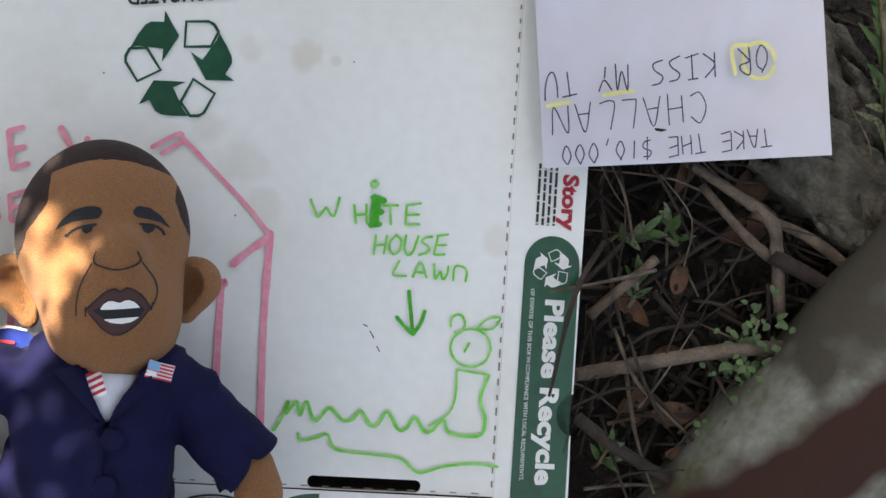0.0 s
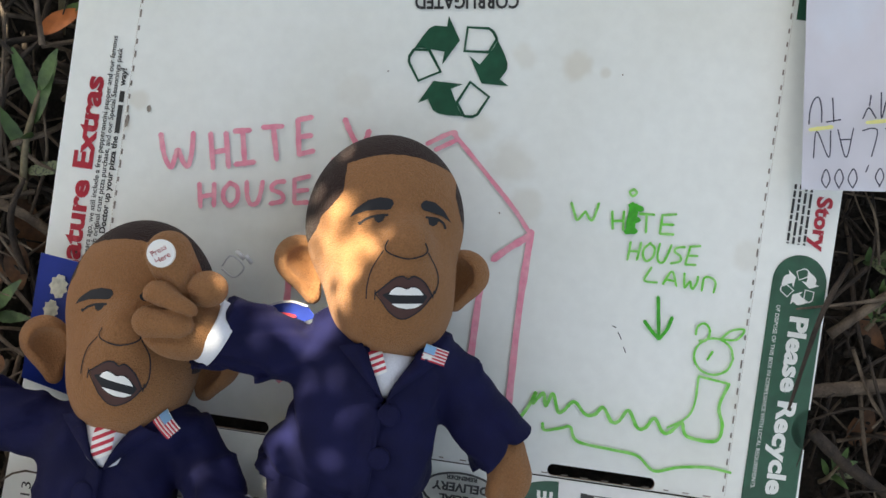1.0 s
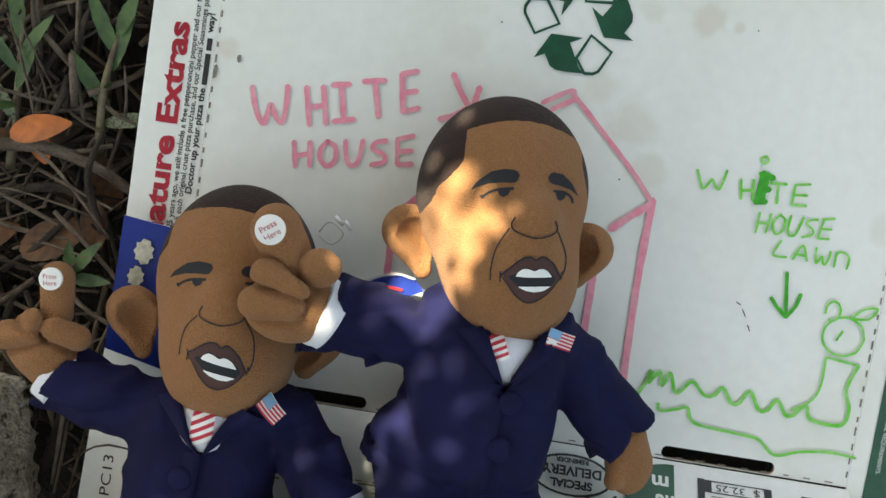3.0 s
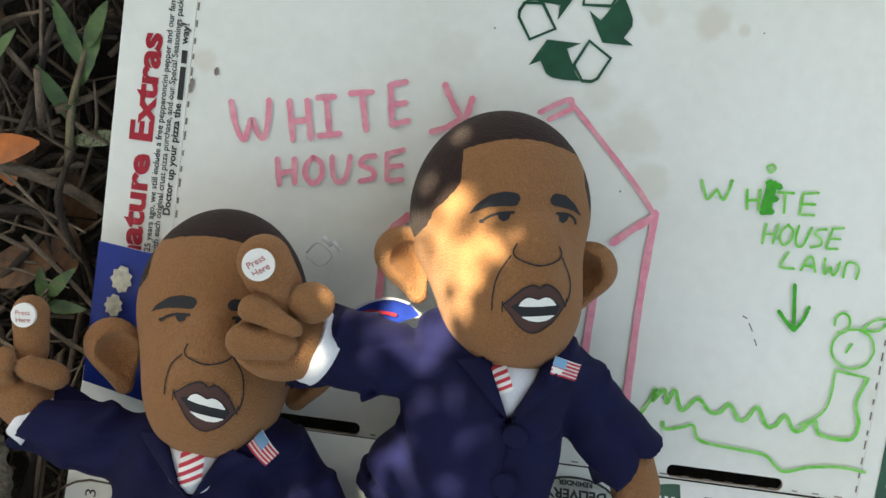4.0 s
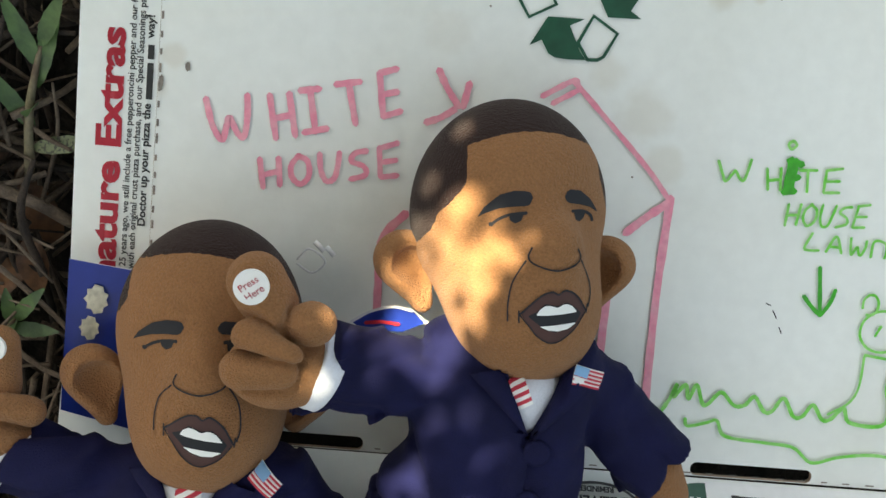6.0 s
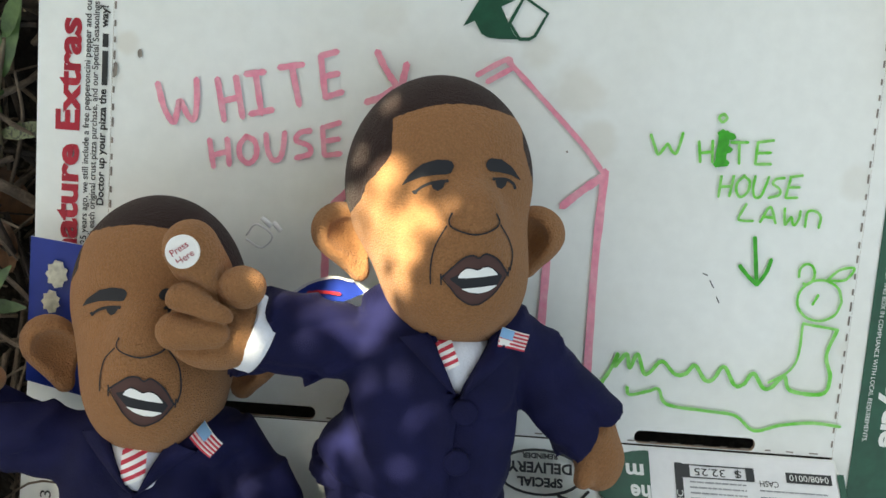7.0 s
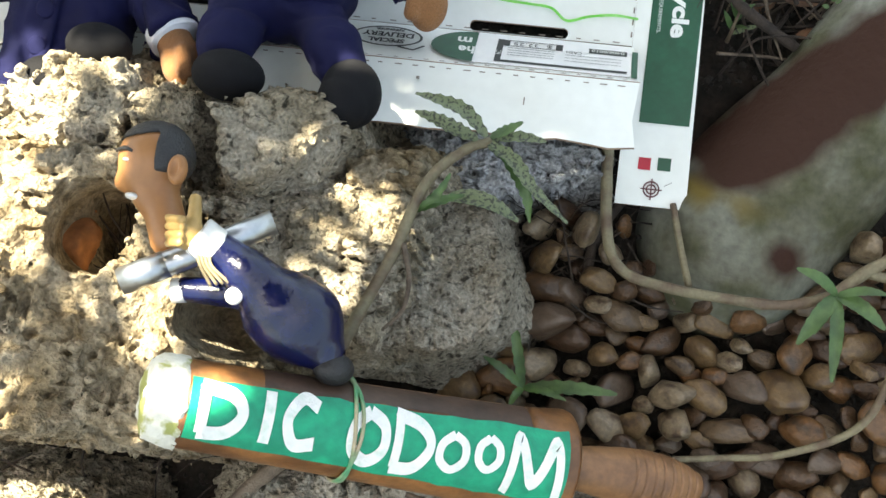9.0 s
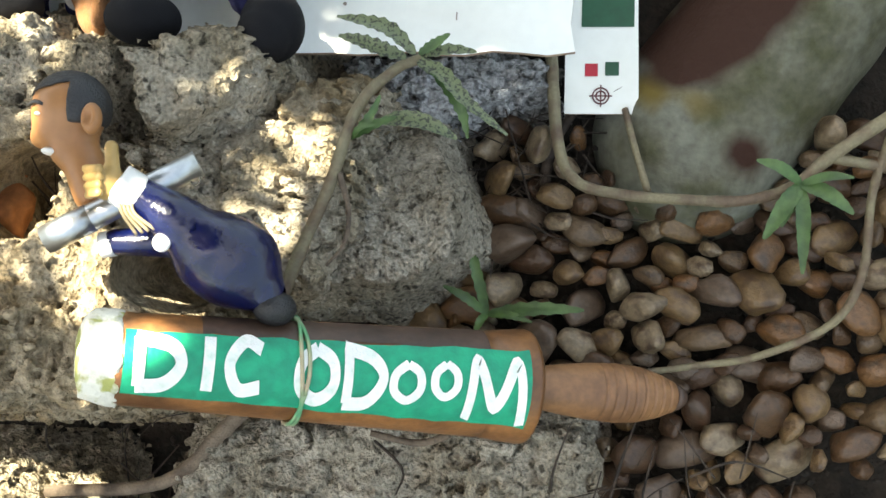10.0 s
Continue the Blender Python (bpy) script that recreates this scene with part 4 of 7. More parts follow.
    area([-9.0, -5.6, -2.4, 3.3, 7.5, 12.3, 14.4], [-20.8, -18.9, -15.2, -15.9, -14.2, -17.0, -19.0], [-21.4, -23.6, -25.8, -27.6, -26.0, -23.8, -19.6], BROWS, 0.0007)
    area([-5.6, -4.6, -2.4, 0.0, 3.3, 5.5, 7.5, 10.0, 12.3], [-19.9, -17.8, -16.0, -15.8, -16.6, -15.2, -14.9, -15.8, -18.2], [-20.3, -20.3, -20.2, -20.0, -19.6, -19.4, -19.1, -18.8, -18.5], TEETH, 0.0011)
    area([-3.4, 0.0, 4.5, 9.0, 12.2], [-25.0, -24.6, -24.0, -23.4, -23.1], [-25.3, -26.6, -26.9, -25.8, -23.4], TEETH, 0.0011)
    # suit: jacket, sleeves and trousers, with folds
    seed = int(abs(hx) * 1000)
    cloth = blend(0.006, *pose_parts["suit"])
    nx, nz = pose_parts["neck"]
    vz = pose_parts["vee"]
    hem = pose_parts["hem"]

    def wide_at(Z):
        u = np.maximum(Z - vz, -0.004)
        return 0.46 * u + 9.0 * np.maximum(u - 0.012, 0) ** 2

    def folds(X, Y, Z):
        opening = np.maximum(np.abs(X - nx) - wide_at(Z), Y + 0.052)
        wx = X + 0.010 * vnoise(X * 36, Y * 36, Z * 36, seed + 11)
        wz = Z + 0.010 * vnoise(X * 36, Y * 36, Z * 36, seed + 12)
        crease = 1 - np.abs(vnoise(wx * 34 + wz * 26, Y * 26, wz * 22 - wx * 12, seed + 3)) * 2.6
        ridge = 1 - np.abs(vnoise(wx * 30 - wz * 44, Y * 22, wz * 18 + wx * 16, seed + 4)) * 2.4
        arm = np.clip((np.abs(X - nx) - 0.030) / 0.020, 0.35, 1)
        f = np.maximum(cloth(X, Y, Z), -opening * 0.6)
        f = f + 0.0014 * vnoise(X * 55 + Z * 20, Y * 45, Z * 34, seed) + arm * (0.0040 * np.maximum(0, crease) ** 2 - 0.0034 * np.maximum(0, ridge) ** 2) + 0.0008 * vnoise(X * 90 - Z * 60, Y * 70, Z * 75, seed + 2)
        return np.maximum(f, hem - Z + 0.003 * np.sin(X * 90))
    lo, hi = pose_parts["suit_box"]
    items.append((*sdf_mesh(folds, lo, hi, 0.0019), SUITS))
    pants = blend(0.006, *pose_parts["pants"])
    pants_f = lambda X, Y, Z: pants(X, Y, Z) + 0.0016 * vnoise(X * 70, Y * 70, Z * 50, seed + 5) + 0.0016 * np.maximum(0, 1 - np.abs(vnoise(X * 40, Y * 40, Z * 60, seed + 6)) * 2.2) ** 2
    lo, hi = pose_parts["pants_box"]
    items.append((*sdf_mesh(pants_f, lo, hi, 0.0021), SUITS))

    def skin(X, Y, Z):
        """Stuffed rolls that meet in tight seams."""
        d = pose_parts["skin"][0](X, Y, Z)
        for roll in pose_parts["skin"][1:]:
            e = roll(X, Y, Z)
            d = np.minimum(e, d + 0.0030 * np.exp(-(e / 0.0024) ** 2))
        return d + 0.0003 * vnoise(X * 120, Y * 120, Z * 120, 8)
    lo, hi = pose_parts["skin_box"]
    items.append((*sdf_mesh(skin, lo, hi, 0.0014), FELTS))
    lo, hi = pose_parts["shoe_box"]
    shoes = lambda X, Y, Z: np.minimum.reduce([g(X, Y, Z) for g in pose_parts["shoes"]])
    items.append((*sdf_mesh(shoes, lo, hi, 0.0020), SHOES))
    for c_, d_, r_ in pose_parts["cuffs"]:
        c_, d_ = np.array(c_), np.array(d_) / np.linalg.norm(d_)
        items.append((*tube([c_ - d_ * 0.006, c_ + d_ * 0.0034, c_ + d_ * 0.0040], [r_, r_, r_ * 0.9], 32, n=4), SHIRTS))
    # shirt front, collar, tie, lapels, buttons, flag pin
    g = pose_parts["shirt"]
    items.append((*sdf_mesh(g, (nx - 0.05, hy - 0.07, nz - 0.06), (nx + 0.05, hy + 0.03, nz + 0.03), 0.002), SHIRTS))
    front_f = lambda X, Y, Z: np.minimum(folds(X, Y, Z), g(X, Y, Z))
    (tx, tz), (bx_, bz_), tw = pose_parts["tie"]
    bands = 8
    for k in range(bands):
        u0, u1 = k / bands, (k + 1) / bands
        cut = lambda u, e: (tx + (bx_ - tx) * u + e * tw, tz + (bz_ - tz) * u + e * tw * 0.55)
        pts = [cut(u0 + (u1 - u0) * j / 2, e) for e in (-1, -0.5, 0, 0.5, 1) for j in range(3)]
        F = [(i * 3 + j, i * 3 + 3 + j, i * 3 + 4 + j, i * 3 + 1 + j) for i in range(4) for j in range(2)]
        items.append((on_surface(front_f, pts, 0.0014), F, REDS if k % 2 == 0 else TEETH))
    for s in (-1, 1):
        zs = np.linspace(0, 0.82, 9)
        inner = np.stack([nx + s * wide_at(vz + 0.034 * zs), vz + 0.034 * zs], 1)
        width = 0.0020 + 0.0150 * zs
        outer = inner + np.stack([s * width, -0.25 * width], 1)
        rows_ = [on_surface(front_f, inner + np.array((s * 0.0012, 0)), -0.001), on_surface(front_f, inner + np.array((s * 0.0012, 0)), 0.0034), on_surface(front_f, inner * 0.5 + outer * 0.5, 0.0036), on_surface(front_f, outer, 0.0024), on_surface(front_f, outer, -0.0005)]
        m_ = len(inner)
        items.append((np.concatenate(rows_), [(r_ * m_ + i, r_ * m_ + i + 1, (r_ + 1) * m_ + i + 1, (r_ + 1) * m_ + i) for r_ in range(4) for i in range(m_ - 1)], SUITS))
    edge = curve_points([(nx, vz), (nx - 0.001, vz - 0.02), (nx - 0.003, hem + 0.004)], 9)
    rows_ = [on_surface(front_f, edge + np.array((d_, 0)), o_) for d_, o_ in ((-0.0100, -0.0005), (-0.004, 0.0016), (0.0005, 0.0024), (0.0008, -0.0010))]
    m_ = len(edge)
    items.append((np.concatenate(rows_), [(r_ * m_ + i, r_ * m_ + i + 1, (r_ + 1) * m_ + i + 1, (r_ + 1) * m_ + i) for r_ in range(3) for i in range(m_ - 1)], SUITS))
    for bx, bz in pose_parts["buttons"]:
        c = on_surface(front_f, [(bx, bz)], 0.001)[0]
        rim = [(c[0], c[1] + 0.002, c[2]), (c[0], c[1] - 0.0014, c[2]), (c[0], c[1] - 0.0022, c[2])]
        items.append((*tube(rim, [0.0064, 0.0062, 0.0048], 18, n=2), SUITS))
    fx, fz, fa = pose_parts["flag"]
    c, s = math.cos(radians(fa)), math.sin(radians(fa))
    spot = lambda u, v: (fx + c * u - s * v, fz + s * u + c * v)

    def flag_piece(u0, u1, v0, v1, slot, out):
        pts = [spot(u0 + (u1 - u0) * i / 4, v0 + (v1 - v0) * j / 2) for i in range(5) for j in range(3)]
        F = [(i * 3 + j, i * 3 + 3 + j, i * 3 + 4 + j, i * 3 + 1 + j) for i in range(4) for j in range(2)]
        items.append((on_surface(flag_f, pts, out), F, slot))
    flag_f = lambda X, Y, Z: np.minimum(cloth(X, Y, Z), ell((fx, pose_parts["flag_y"], fz), (0.016, 0.008, 0.014))(X, Y, Z))
    flag_piece(-0.0066, 0.0066, -0.0043, 0.0043, TEETH, 0.0040)
    for k in range(5):
        flag_piece(-0.0066, 0.0066, -0.0043 + k * 0.00178, -0.0034 + k * 0.00178, REDS, 0.0044)
    flag_piece(-0.0066, -0.0004, -0.0003, 0.0043, BLUES, 0.0049)
    me = joined(items)
    # where hair begins
    co = np.zeros(len(me.vertices) * 3)
    me.vertices.foreach_get("co", co)
    co = co.reshape(-1, 3)
    X, Z, Y = (co[:, 0] - ox) * 1000 - shear * ((co[:, 2] - oz) * 1000 - 10), (co[:, 2] - oz) * 1000, (co[:, 1] - hy) * 1000
    xl = np.interp(Z, [0, 8, 17, 24, 32, 38, 60], [-58, -53, -50, -44, -39.6, -40.2, -41])
    xr = np.interp(Z, [0, 24, 37, 60], [36, 26.5, 21.5, 18.5])
    arch = 56.0 - 0.0088 * (X + 8) ** 2
    faceness = np.minimum.reduce([arch - Z, X - xl, xr - X]) / 1000 + 0.0005 * vnoise(X * 0.9, Y * 0.9, Z * 0.9, 3)
    hair = -faceness
    hair[head_count:] = -1
    hair = np.where((Z < -16.0) & (np.arange(len(hair)) < head_count), -1, hair)
    me.attributes.new("hair", "FLOAT", "POINT").data.foreach_set("value", hair.astype(np.float32))
    return solo(name, me, [FELT_HEAD, FELT, SUIT, SHIRT, SHOE, LIPS, BROW, TOOTH, STRIPE, FLAG_BLUE], (hx, -0.012, hz - 0.17), label, "doll", "cloth dolls")


def sleeve(a, b, ra, rb, cut=None):
    """A tapered sleeve, cut off at its hem."""
    a, b = np.array(a, float), np.array(b, float)
    d = (b - a) / np.linalg.norm(b - a)
    rod = limb(a, b + d * 0.02, ra, rb * 1.05)
    n = d if cut is None else np.array(cut) / np.linalg.norm(cut)
    return lambda X, Y, Z: np.maximum(rod(X, Y, Z), (X - b[0]) * n[0] + (Y - b[1]) * n[1] + (Z - b[2]) * n[2])


tall = {
    "suit": [slab((-0.113, -0.049, 0.026), (0.041, 0.031, 0.046), 0.022), ell((-0.118, -0.048, -0.002), (0.049, 0.034, 0.024)),
             ell((-0.112, -0.046, 0.066), (0.046, 0.026, 0.020)),
             sleeve((-0.143, -0.054, 0.054), (-0.1985, -0.078, 0.0625), 0.0165, 0.0228, (-0.86, -0.33, 0.40)),
             sleeve((-0.076, -0.046, 0.058), (-0.033, -0.040, 0.016), 0.0165, 0.0200),
             ],
    "suit_box": ((-0.235, -0.125, -0.050), (0.005, 0.0, 0.098)),
    "pants": [ell((-0.118, -0.048, -0.016), (0.044, 0.030, 0.020)), limb((-0.140, -0.052, -0.016), (-0.139, -0.080, -0.042), 0.0205, 0.0180), limb((-0.139, -0.080, -0.042), (-0.136, -0.090, -0.056), 0.0180, 0.0165),
              limb((-0.098, -0.050, -0.016), (-0.073, -0.074, -0.044), 0.0205, 0.0170), limb((-0.073, -0.074, -0.044), (-0.066, -0.080, -0.056), 0.0170, 0.0155)],
    "pants_box": ((-0.175, -0.125, -0.090), (-0.035, 0.0, 0.015)),
    "skin": [blend(0.004, ell((-0.2150, -0.087, 0.063), (0.0215, 0.0130, 0.0175)), limb((-0.2120, -0.090, 0.081), (-0.2255, -0.088, 0.1015), 0.0120, 0.0128), limb((-0.196, -0.078, 0.062), (-0.212, -0.086, 0.065), 0.0150, 0.0160)),
             blend(0.002, limb((-0.2265, -0.099, 0.0800), (-0.2090, -0.102, 0.0745), 0.0070, 0.0066), ell((-0.224, -0.0975, 0.0805), (0.0085, 0.008, 0.0070))),
             limb((-0.2290, -0.098, 0.0650), (-0.2115, -0.101, 0.0662), 0.0088, 0.0070), ell((-0.2010, -0.094, 0.0862), (0.0110, 0.0090, 0.0098))]
            + [blend(0.003, ell((-0.0255, -0.038, -0.001), (0.0125, 0.011, 0.0165)), limb((-0.031, -0.039, 0.014), (-0.027, -0.038, 0.002), 0.0125, 0.012), limb((-0.033, -0.046, 0.002), (-0.034, -0.047, -0.009), 0.0055, 0.005))],
    "skin_box": ((-0.268, -0.140, -0.030), (0.0, -0.015, 0.130)),
    "shoes": [ell((-0.129, -0.100, -0.071), (0.0215, 0.022, 0.0150)), ell((-0.058, -0.086, -0.072), (0.0185, 0.020, 0.0210)), ell((-0.060, -0.094, -0.078), (0.016, 0.016, 0.016))],
    "shoe_box": ((-0.160, -0.13, -0.105), (-0.030, -0.05, -0.040)),
    "cuffs": [((-0.1990, -0.0785, 0.0625), (-0.86, -0.33, 0.40), 0.0182)],
    "nose": (-0.1000, 0.1170), "ears": ((-1, (-0.0500, -0.0130), (-0.0400, -0.0335), 0.008), (1, (0.0445, -0.0085), (0.0410, -0.0265), 0.013)),
    "neck": (-0.1010, 0.056), "vee": 0.040, "hem": -0.0240, "tie": ((-0.1100, 0.0650), (-0.1045, 0.0530), 0.0032), "flag_y": -0.062,
    "shirt": blend(0.006, ell((-0.107, -0.050, 0.058), (0.026, 0.0255, 0.015)), ell((-0.104, -0.062, 0.050), (0.014, 0.018, 0.016))),
    "buttons": [(-0.0973, 0.0315), (-0.0994, 0.0075)],
    "flag": (-0.0772, 0.0665, -12.0),
}
doll("cloth_doll", -0.1125, 0.1205, -0.050, tall, "stuffed cloth doll in navy suit, arm raised, leaning against the box")

SMALL_HAND = [blend(0.004, ell((-0.3465, -0.050, 0.0180), (0.0215, 0.0120, 0.0165)), limb((-0.334, -0.046, 0.001), (-0.345, -0.050, 0.013), 0.0150, 0.0155)),
              limb((-0.3630, -0.0570, 0.0205), (-0.3480, -0.0600, 0.0255), 0.0080, 0.0072), ell((-0.3475, -0.0590, 0.0310), (0.0088, 0.0080, 0.0066)),
              limb((-0.3380, -0.0580, 0.0285), (-0.3265, -0.0540, 0.0235), 0.0074, 0.0070), limb((-0.3405, -0.0500, 0.0340), (-0.3425, -0.0500, 0.0530), 0.0086, 0.0090)]
SMALL_DISC = (-0.3430, -0.0600, 0.0535)
small = {
    "suit": [slab((-0.253, -0.046, -0.042), (0.040, 0.028, 0.050), 0.022), ell((-0.255, -0.048, -0.078), (0.046, 0.032, 0.024)),
             ell((-0.248, -0.046, -0.004), (0.045, 0.026, 0.018)),
             sleeve((-0.282, -0.050, -0.014), (-0.3365, -0.046, 0.0015), 0.0170, 0.0195, (-0.84, 0.05, 0.54)), ell((-0.218, -0.060, 0.004), (0.022, 0.018, 0.014)),
             sleeve((-0.212, -0.048, -0.002), (-0.179, -0.062, -0.042), 0.0165, 0.0185),
             ],
    "suit_box": ((-0.375, -0.115, -0.115), (-0.145, 0.0, 0.030)),
    "pants": [ell((-0.256, -0.050, -0.090), (0.042, 0.030, 0.018)), limb((-0.272, -0.052, -0.090), (-0.252, -0.072, -0.086), 0.020, 0.017), limb((-0.238, -0.055, -0.085), (-0.220, -0.080, -0.070), 0.020, 0.017)],
    "pants_box": ((-0.310, -0.115, -0.125), (-0.195, 0.0, -0.040)),
    "skin": SMALL_HAND
            + [blend(0.003, ell((-0.1695, -0.068, -0.060), (0.0120, 0.011, 0.0150)), limb((-0.177, -0.064, -0.047), (-0.171, -0.067, -0.056), 0.0115, 0.012), limb((-0.166, -0.078, -0.055), (-0.163, -0.079, -0.066), 0.0055, 0.0052))],
    "skin_box": ((-0.385, -0.095, -0.085), (-0.145, -0.02, 0.070)),
    "shoes": [ell((-0.2150, -0.088, -0.0590), (0.0200, 0.019, 0.0140)), ell((-0.2480, -0.078, -0.0800), (0.018, 0.018, 0.014))],
    "shoe_box": ((-0.275, -0.12, -0.105), (-0.185, -0.05, -0.032)),
    "cuffs": [((-0.3365, -0.0460, 0.0015), (-0.84, 0.05, 0.54), 0.0172), ((-0.1790, -0.0620, -0.0420), (0.62, -0.25, -0.75), 0.0166)],
    "nose": (-0.2465, 0.0495), "mouth_tilt": 0.27, "brow_scale": 0.90, "ears": ((-1, (-0.0550, -0.0115), (-0.0475, -0.0325), 0.008), (1, (0.0440, -0.0125), (0.0400, -0.0300), 0.012)),
    "neck": (-0.2500, -0.0035), "vee": -0.0210, "hem": -0.0960, "tie": ((-0.2500, 0.0040), (-0.2498, -0.0140), 0.0058), "flag_y": -0.062,
    "shirt": blend(0.006, ell((-0.250, -0.050, -0.003), (0.029, 0.0255, 0.014)), ell((-0.250, -0.062, -0.010), (0.015, 0.018, 0.014))),
    "buttons": [(-0.2585, -0.036), (-0.2600, -0.060)],
    "flag": (-0.2165, 0.0090, -40.0),
}
doll("cloth_doll", -0.2475, 0.0525, -0.050, small, "stuffed cloth doll in navy suit, thumb up, slumped beside another doll", 0.0432, -0.0020, (0.0005, -0.0250), 0.05)


def sticker(c, angle, r):
    ob = thing("push_sticker", c, "round white sticker with red letters on a felt thumb", "sticker")
    x, y, z = c
    part("disc", mesh_of(*tube([(x, y + 0.0030, z), (x, y, z + 0.0003)], [r, r], 30, n=3), False), TOOTH, ob)
    m = Matrix.Translation((x, y - 0.0002, z)) @ FACE @ Matrix.Rotation(radians(angle), 4, "Z")
    lettering("lettering", "Press", r * 0.58, 0.0, r * 0.26, 0, PRINT_RED, ob, m, lift=0.0003)
    lettering("lettering", "Here", r * 0.58, 0.0, -r * 0.34, 0, PRINT_RED, ob, m, lift=0.0003)


sticker((-0.2262, -0.1030, 0.1017), 38, 0.0074)
sticker(SMALL_DISC, 8, 0.0060)

# blue printed card behind the small doll's head, and a folded one behind the tall doll's neck
card = thing("blue_tag", (-0.305, -0.02, 0.01), "blue cardboard toy tag with cream flower print", "tag")
tag = part("card", plate([[(-0.323, 0.012), (-0.286, 0.004), (-0.284, 0.084), (-0.3215, 0.088)]], 0.0012, Matrix.Translation((0, -0.016, 0)) @ FACE), [BLUE_CARD, PAPER], card)
for cx, cz, r in ((-0.3076, 0.0695, 0.0060), (-0.3104, 0.0550, 0.0050), (-0.3110, 0.0300, 0.0045)):
    petals = [(cx + r * (1 if k % 2 else 0.78) * math.cos(k * math.pi / 9), cz + 1.25 * r * (1 if k % 2 else 0.78) * math.sin(k * math.pi / 9)) for k in range(18)]
    shape("flower", [petals], CREAM, tag, Matrix.Translation((0, -0.0165, 0)) @ FACE)
fold = thing("folded_tag", (-0.170, -0.02, 0.07), "folded blue and red toy tag behind a doll's shoulder", "tag")
lens = [(-0.1850, 0.0722), (-0.1764, 0.0778), (-0.1657, 0.0812), (-0.1560, 0.0800), (-0.1500, 0.0740), (-0.1600, 0.0690), (-0.1715, 0.0688), (-0.1827, 0.0708)]
part("card", plate([lens], 0.001, Matrix.Translation((0, -0.030, 0)) @ FACE), [BLUE_CARD, PAPER], fold)
drawing("white_edge", [[(-0.1850, 0.0722), (-0.1764, 0.0780), (-0.1657, 0.0813), (-0.1560, 0.0800)]], 0.0013, PAPER, fold, Matrix.Translation((0, -0.0305, 0)) @ FACE)
drawing("red_print", [[(-0.1780, 0.0725), (-0.1700, 0.0735), (-0.1620, 0.0730)]], 0.0018, PRINT_RED, fold, Matrix.Translation((0, -0.0305, 0)) @ FACE)
clip = thing("plastic_tie", (-0.204, -0.02, 0.100), "clear plastic tag tie lying on the box", "tie")
CLEAR = material("clear_plastic", (0.70, 0.72, 0.74), 0.15, amount=0.05)
part("loop", mesh_of(*tube([(-0.214, -0.006, 0.095), (-0.208, -0.012, 0.102), (-0.200, -0.010, 0.096), (-0.206, -0.006, 0.089), (-0.214, -0.006, 0.093)], [0.0005, 0.0005], 6)), CLEAR, clip)
part("end_bar", mesh_of(*tube([(-0.206, -0.008, 0.105), (-0.201, -0.009, 0.101)], [0.0014, 0.0014], 8, n=2)), CLEAR, clip)
part("end_bar", mesh_of(*tube([(-0.200, -0.008, 0.103), (-0.196, -0.009, 0.099)], [0.0013, 0.0013], 8, n=2)), CLEAR, clip)

# ---- rocks ----


def rock(c, r, seed, label, turn=(0, 0, 0), rough=1.0, h=0.0017, holes=(), cuts=8, square=3.0):
    """A weathered block of limestone: a blunt block cut by a few planes, with ledges, pits and crumbs."""
    rng = np.random.RandomState(seed)
    m = np.array(Euler([radians(a) for a in turn]).to_matrix())
    planes = []
    for _ in range(cuts):
        d = rng.normal(size=3)
        d /= np.linalg.norm(d)
        planes.append((d, rng.uniform(0.66, 0.95)))

    def f(X, Y, Z):
        p = [m[0, i] * (X - c[0]) + m[1, i] * (Y - c[1]) + m[2, i] * (Z - c[2]) for i in range(3)]
        q = [p[i] / r[i] for i in range(3)]
        k = (np.abs(q[0]) ** square + np.abs(q[1]) ** square + np.abs(q[2]) ** square) ** (1 / square)
        for d, lim in planes:
            k = np.maximum(k, (q[0] * d[0] + q[1] * d[1] + q[2] * d[2]) / lim)
        out = (k - 1) * min(r) * 0.9
        w = 0.004 * vnoise(p[0] * 45, p[1] * 45, p[2] * 45, seed + 1)
        out = out + rough * (0.0070 * vnoise(p[0] * 26, p[1] * 26, p[2] * 26, seed) + 0.0042 * vnoise(p[0] * 70, p[1] * 70, p[2] * 90, seed + 2))
        ledge = vnoise(p[0] * 22, p[1] * 30, p[2] * 150 + w * 600, seed + 3)
        out = out + rough * (0.0058 * ledge + 0.0050 * vnoise(p[0] * 170, p[1] * 170, p[2] * 230, seed + 4))
        pit = vnoise(p[0] * 105, p[1] * 105, p[2] * 105, seed + 5)
        out = out + rough * 0.0110 * np.maximum(0, pit - 0.40)
        for hc, hr in holes:
            e = ell(hc, hr)(X, Y, Z) + 0.004 * vnoise(X * 60, Y * 60, Z * 60, seed + 7)
            out = np.maximum(out, -e)
        return out
    R = max(r) * 1.25
    lo = [c[i] - min(R, (abs(m[i]) @ np.array(r)) * 1.15 + 0.012) for i in range(3)]
    hi = [c[i] + min(R, (abs(m[i]) @ np.array(r)) * 1.15 + 0.012) for i in range(3)]
    me = mesh_of(*sdf_mesh(f, lo, hi, h))
    return solo("rock", me, ROCK, (c[0], c[1] + r[1] * 0.8, c[2]), label, "rock", "limestone rocks")


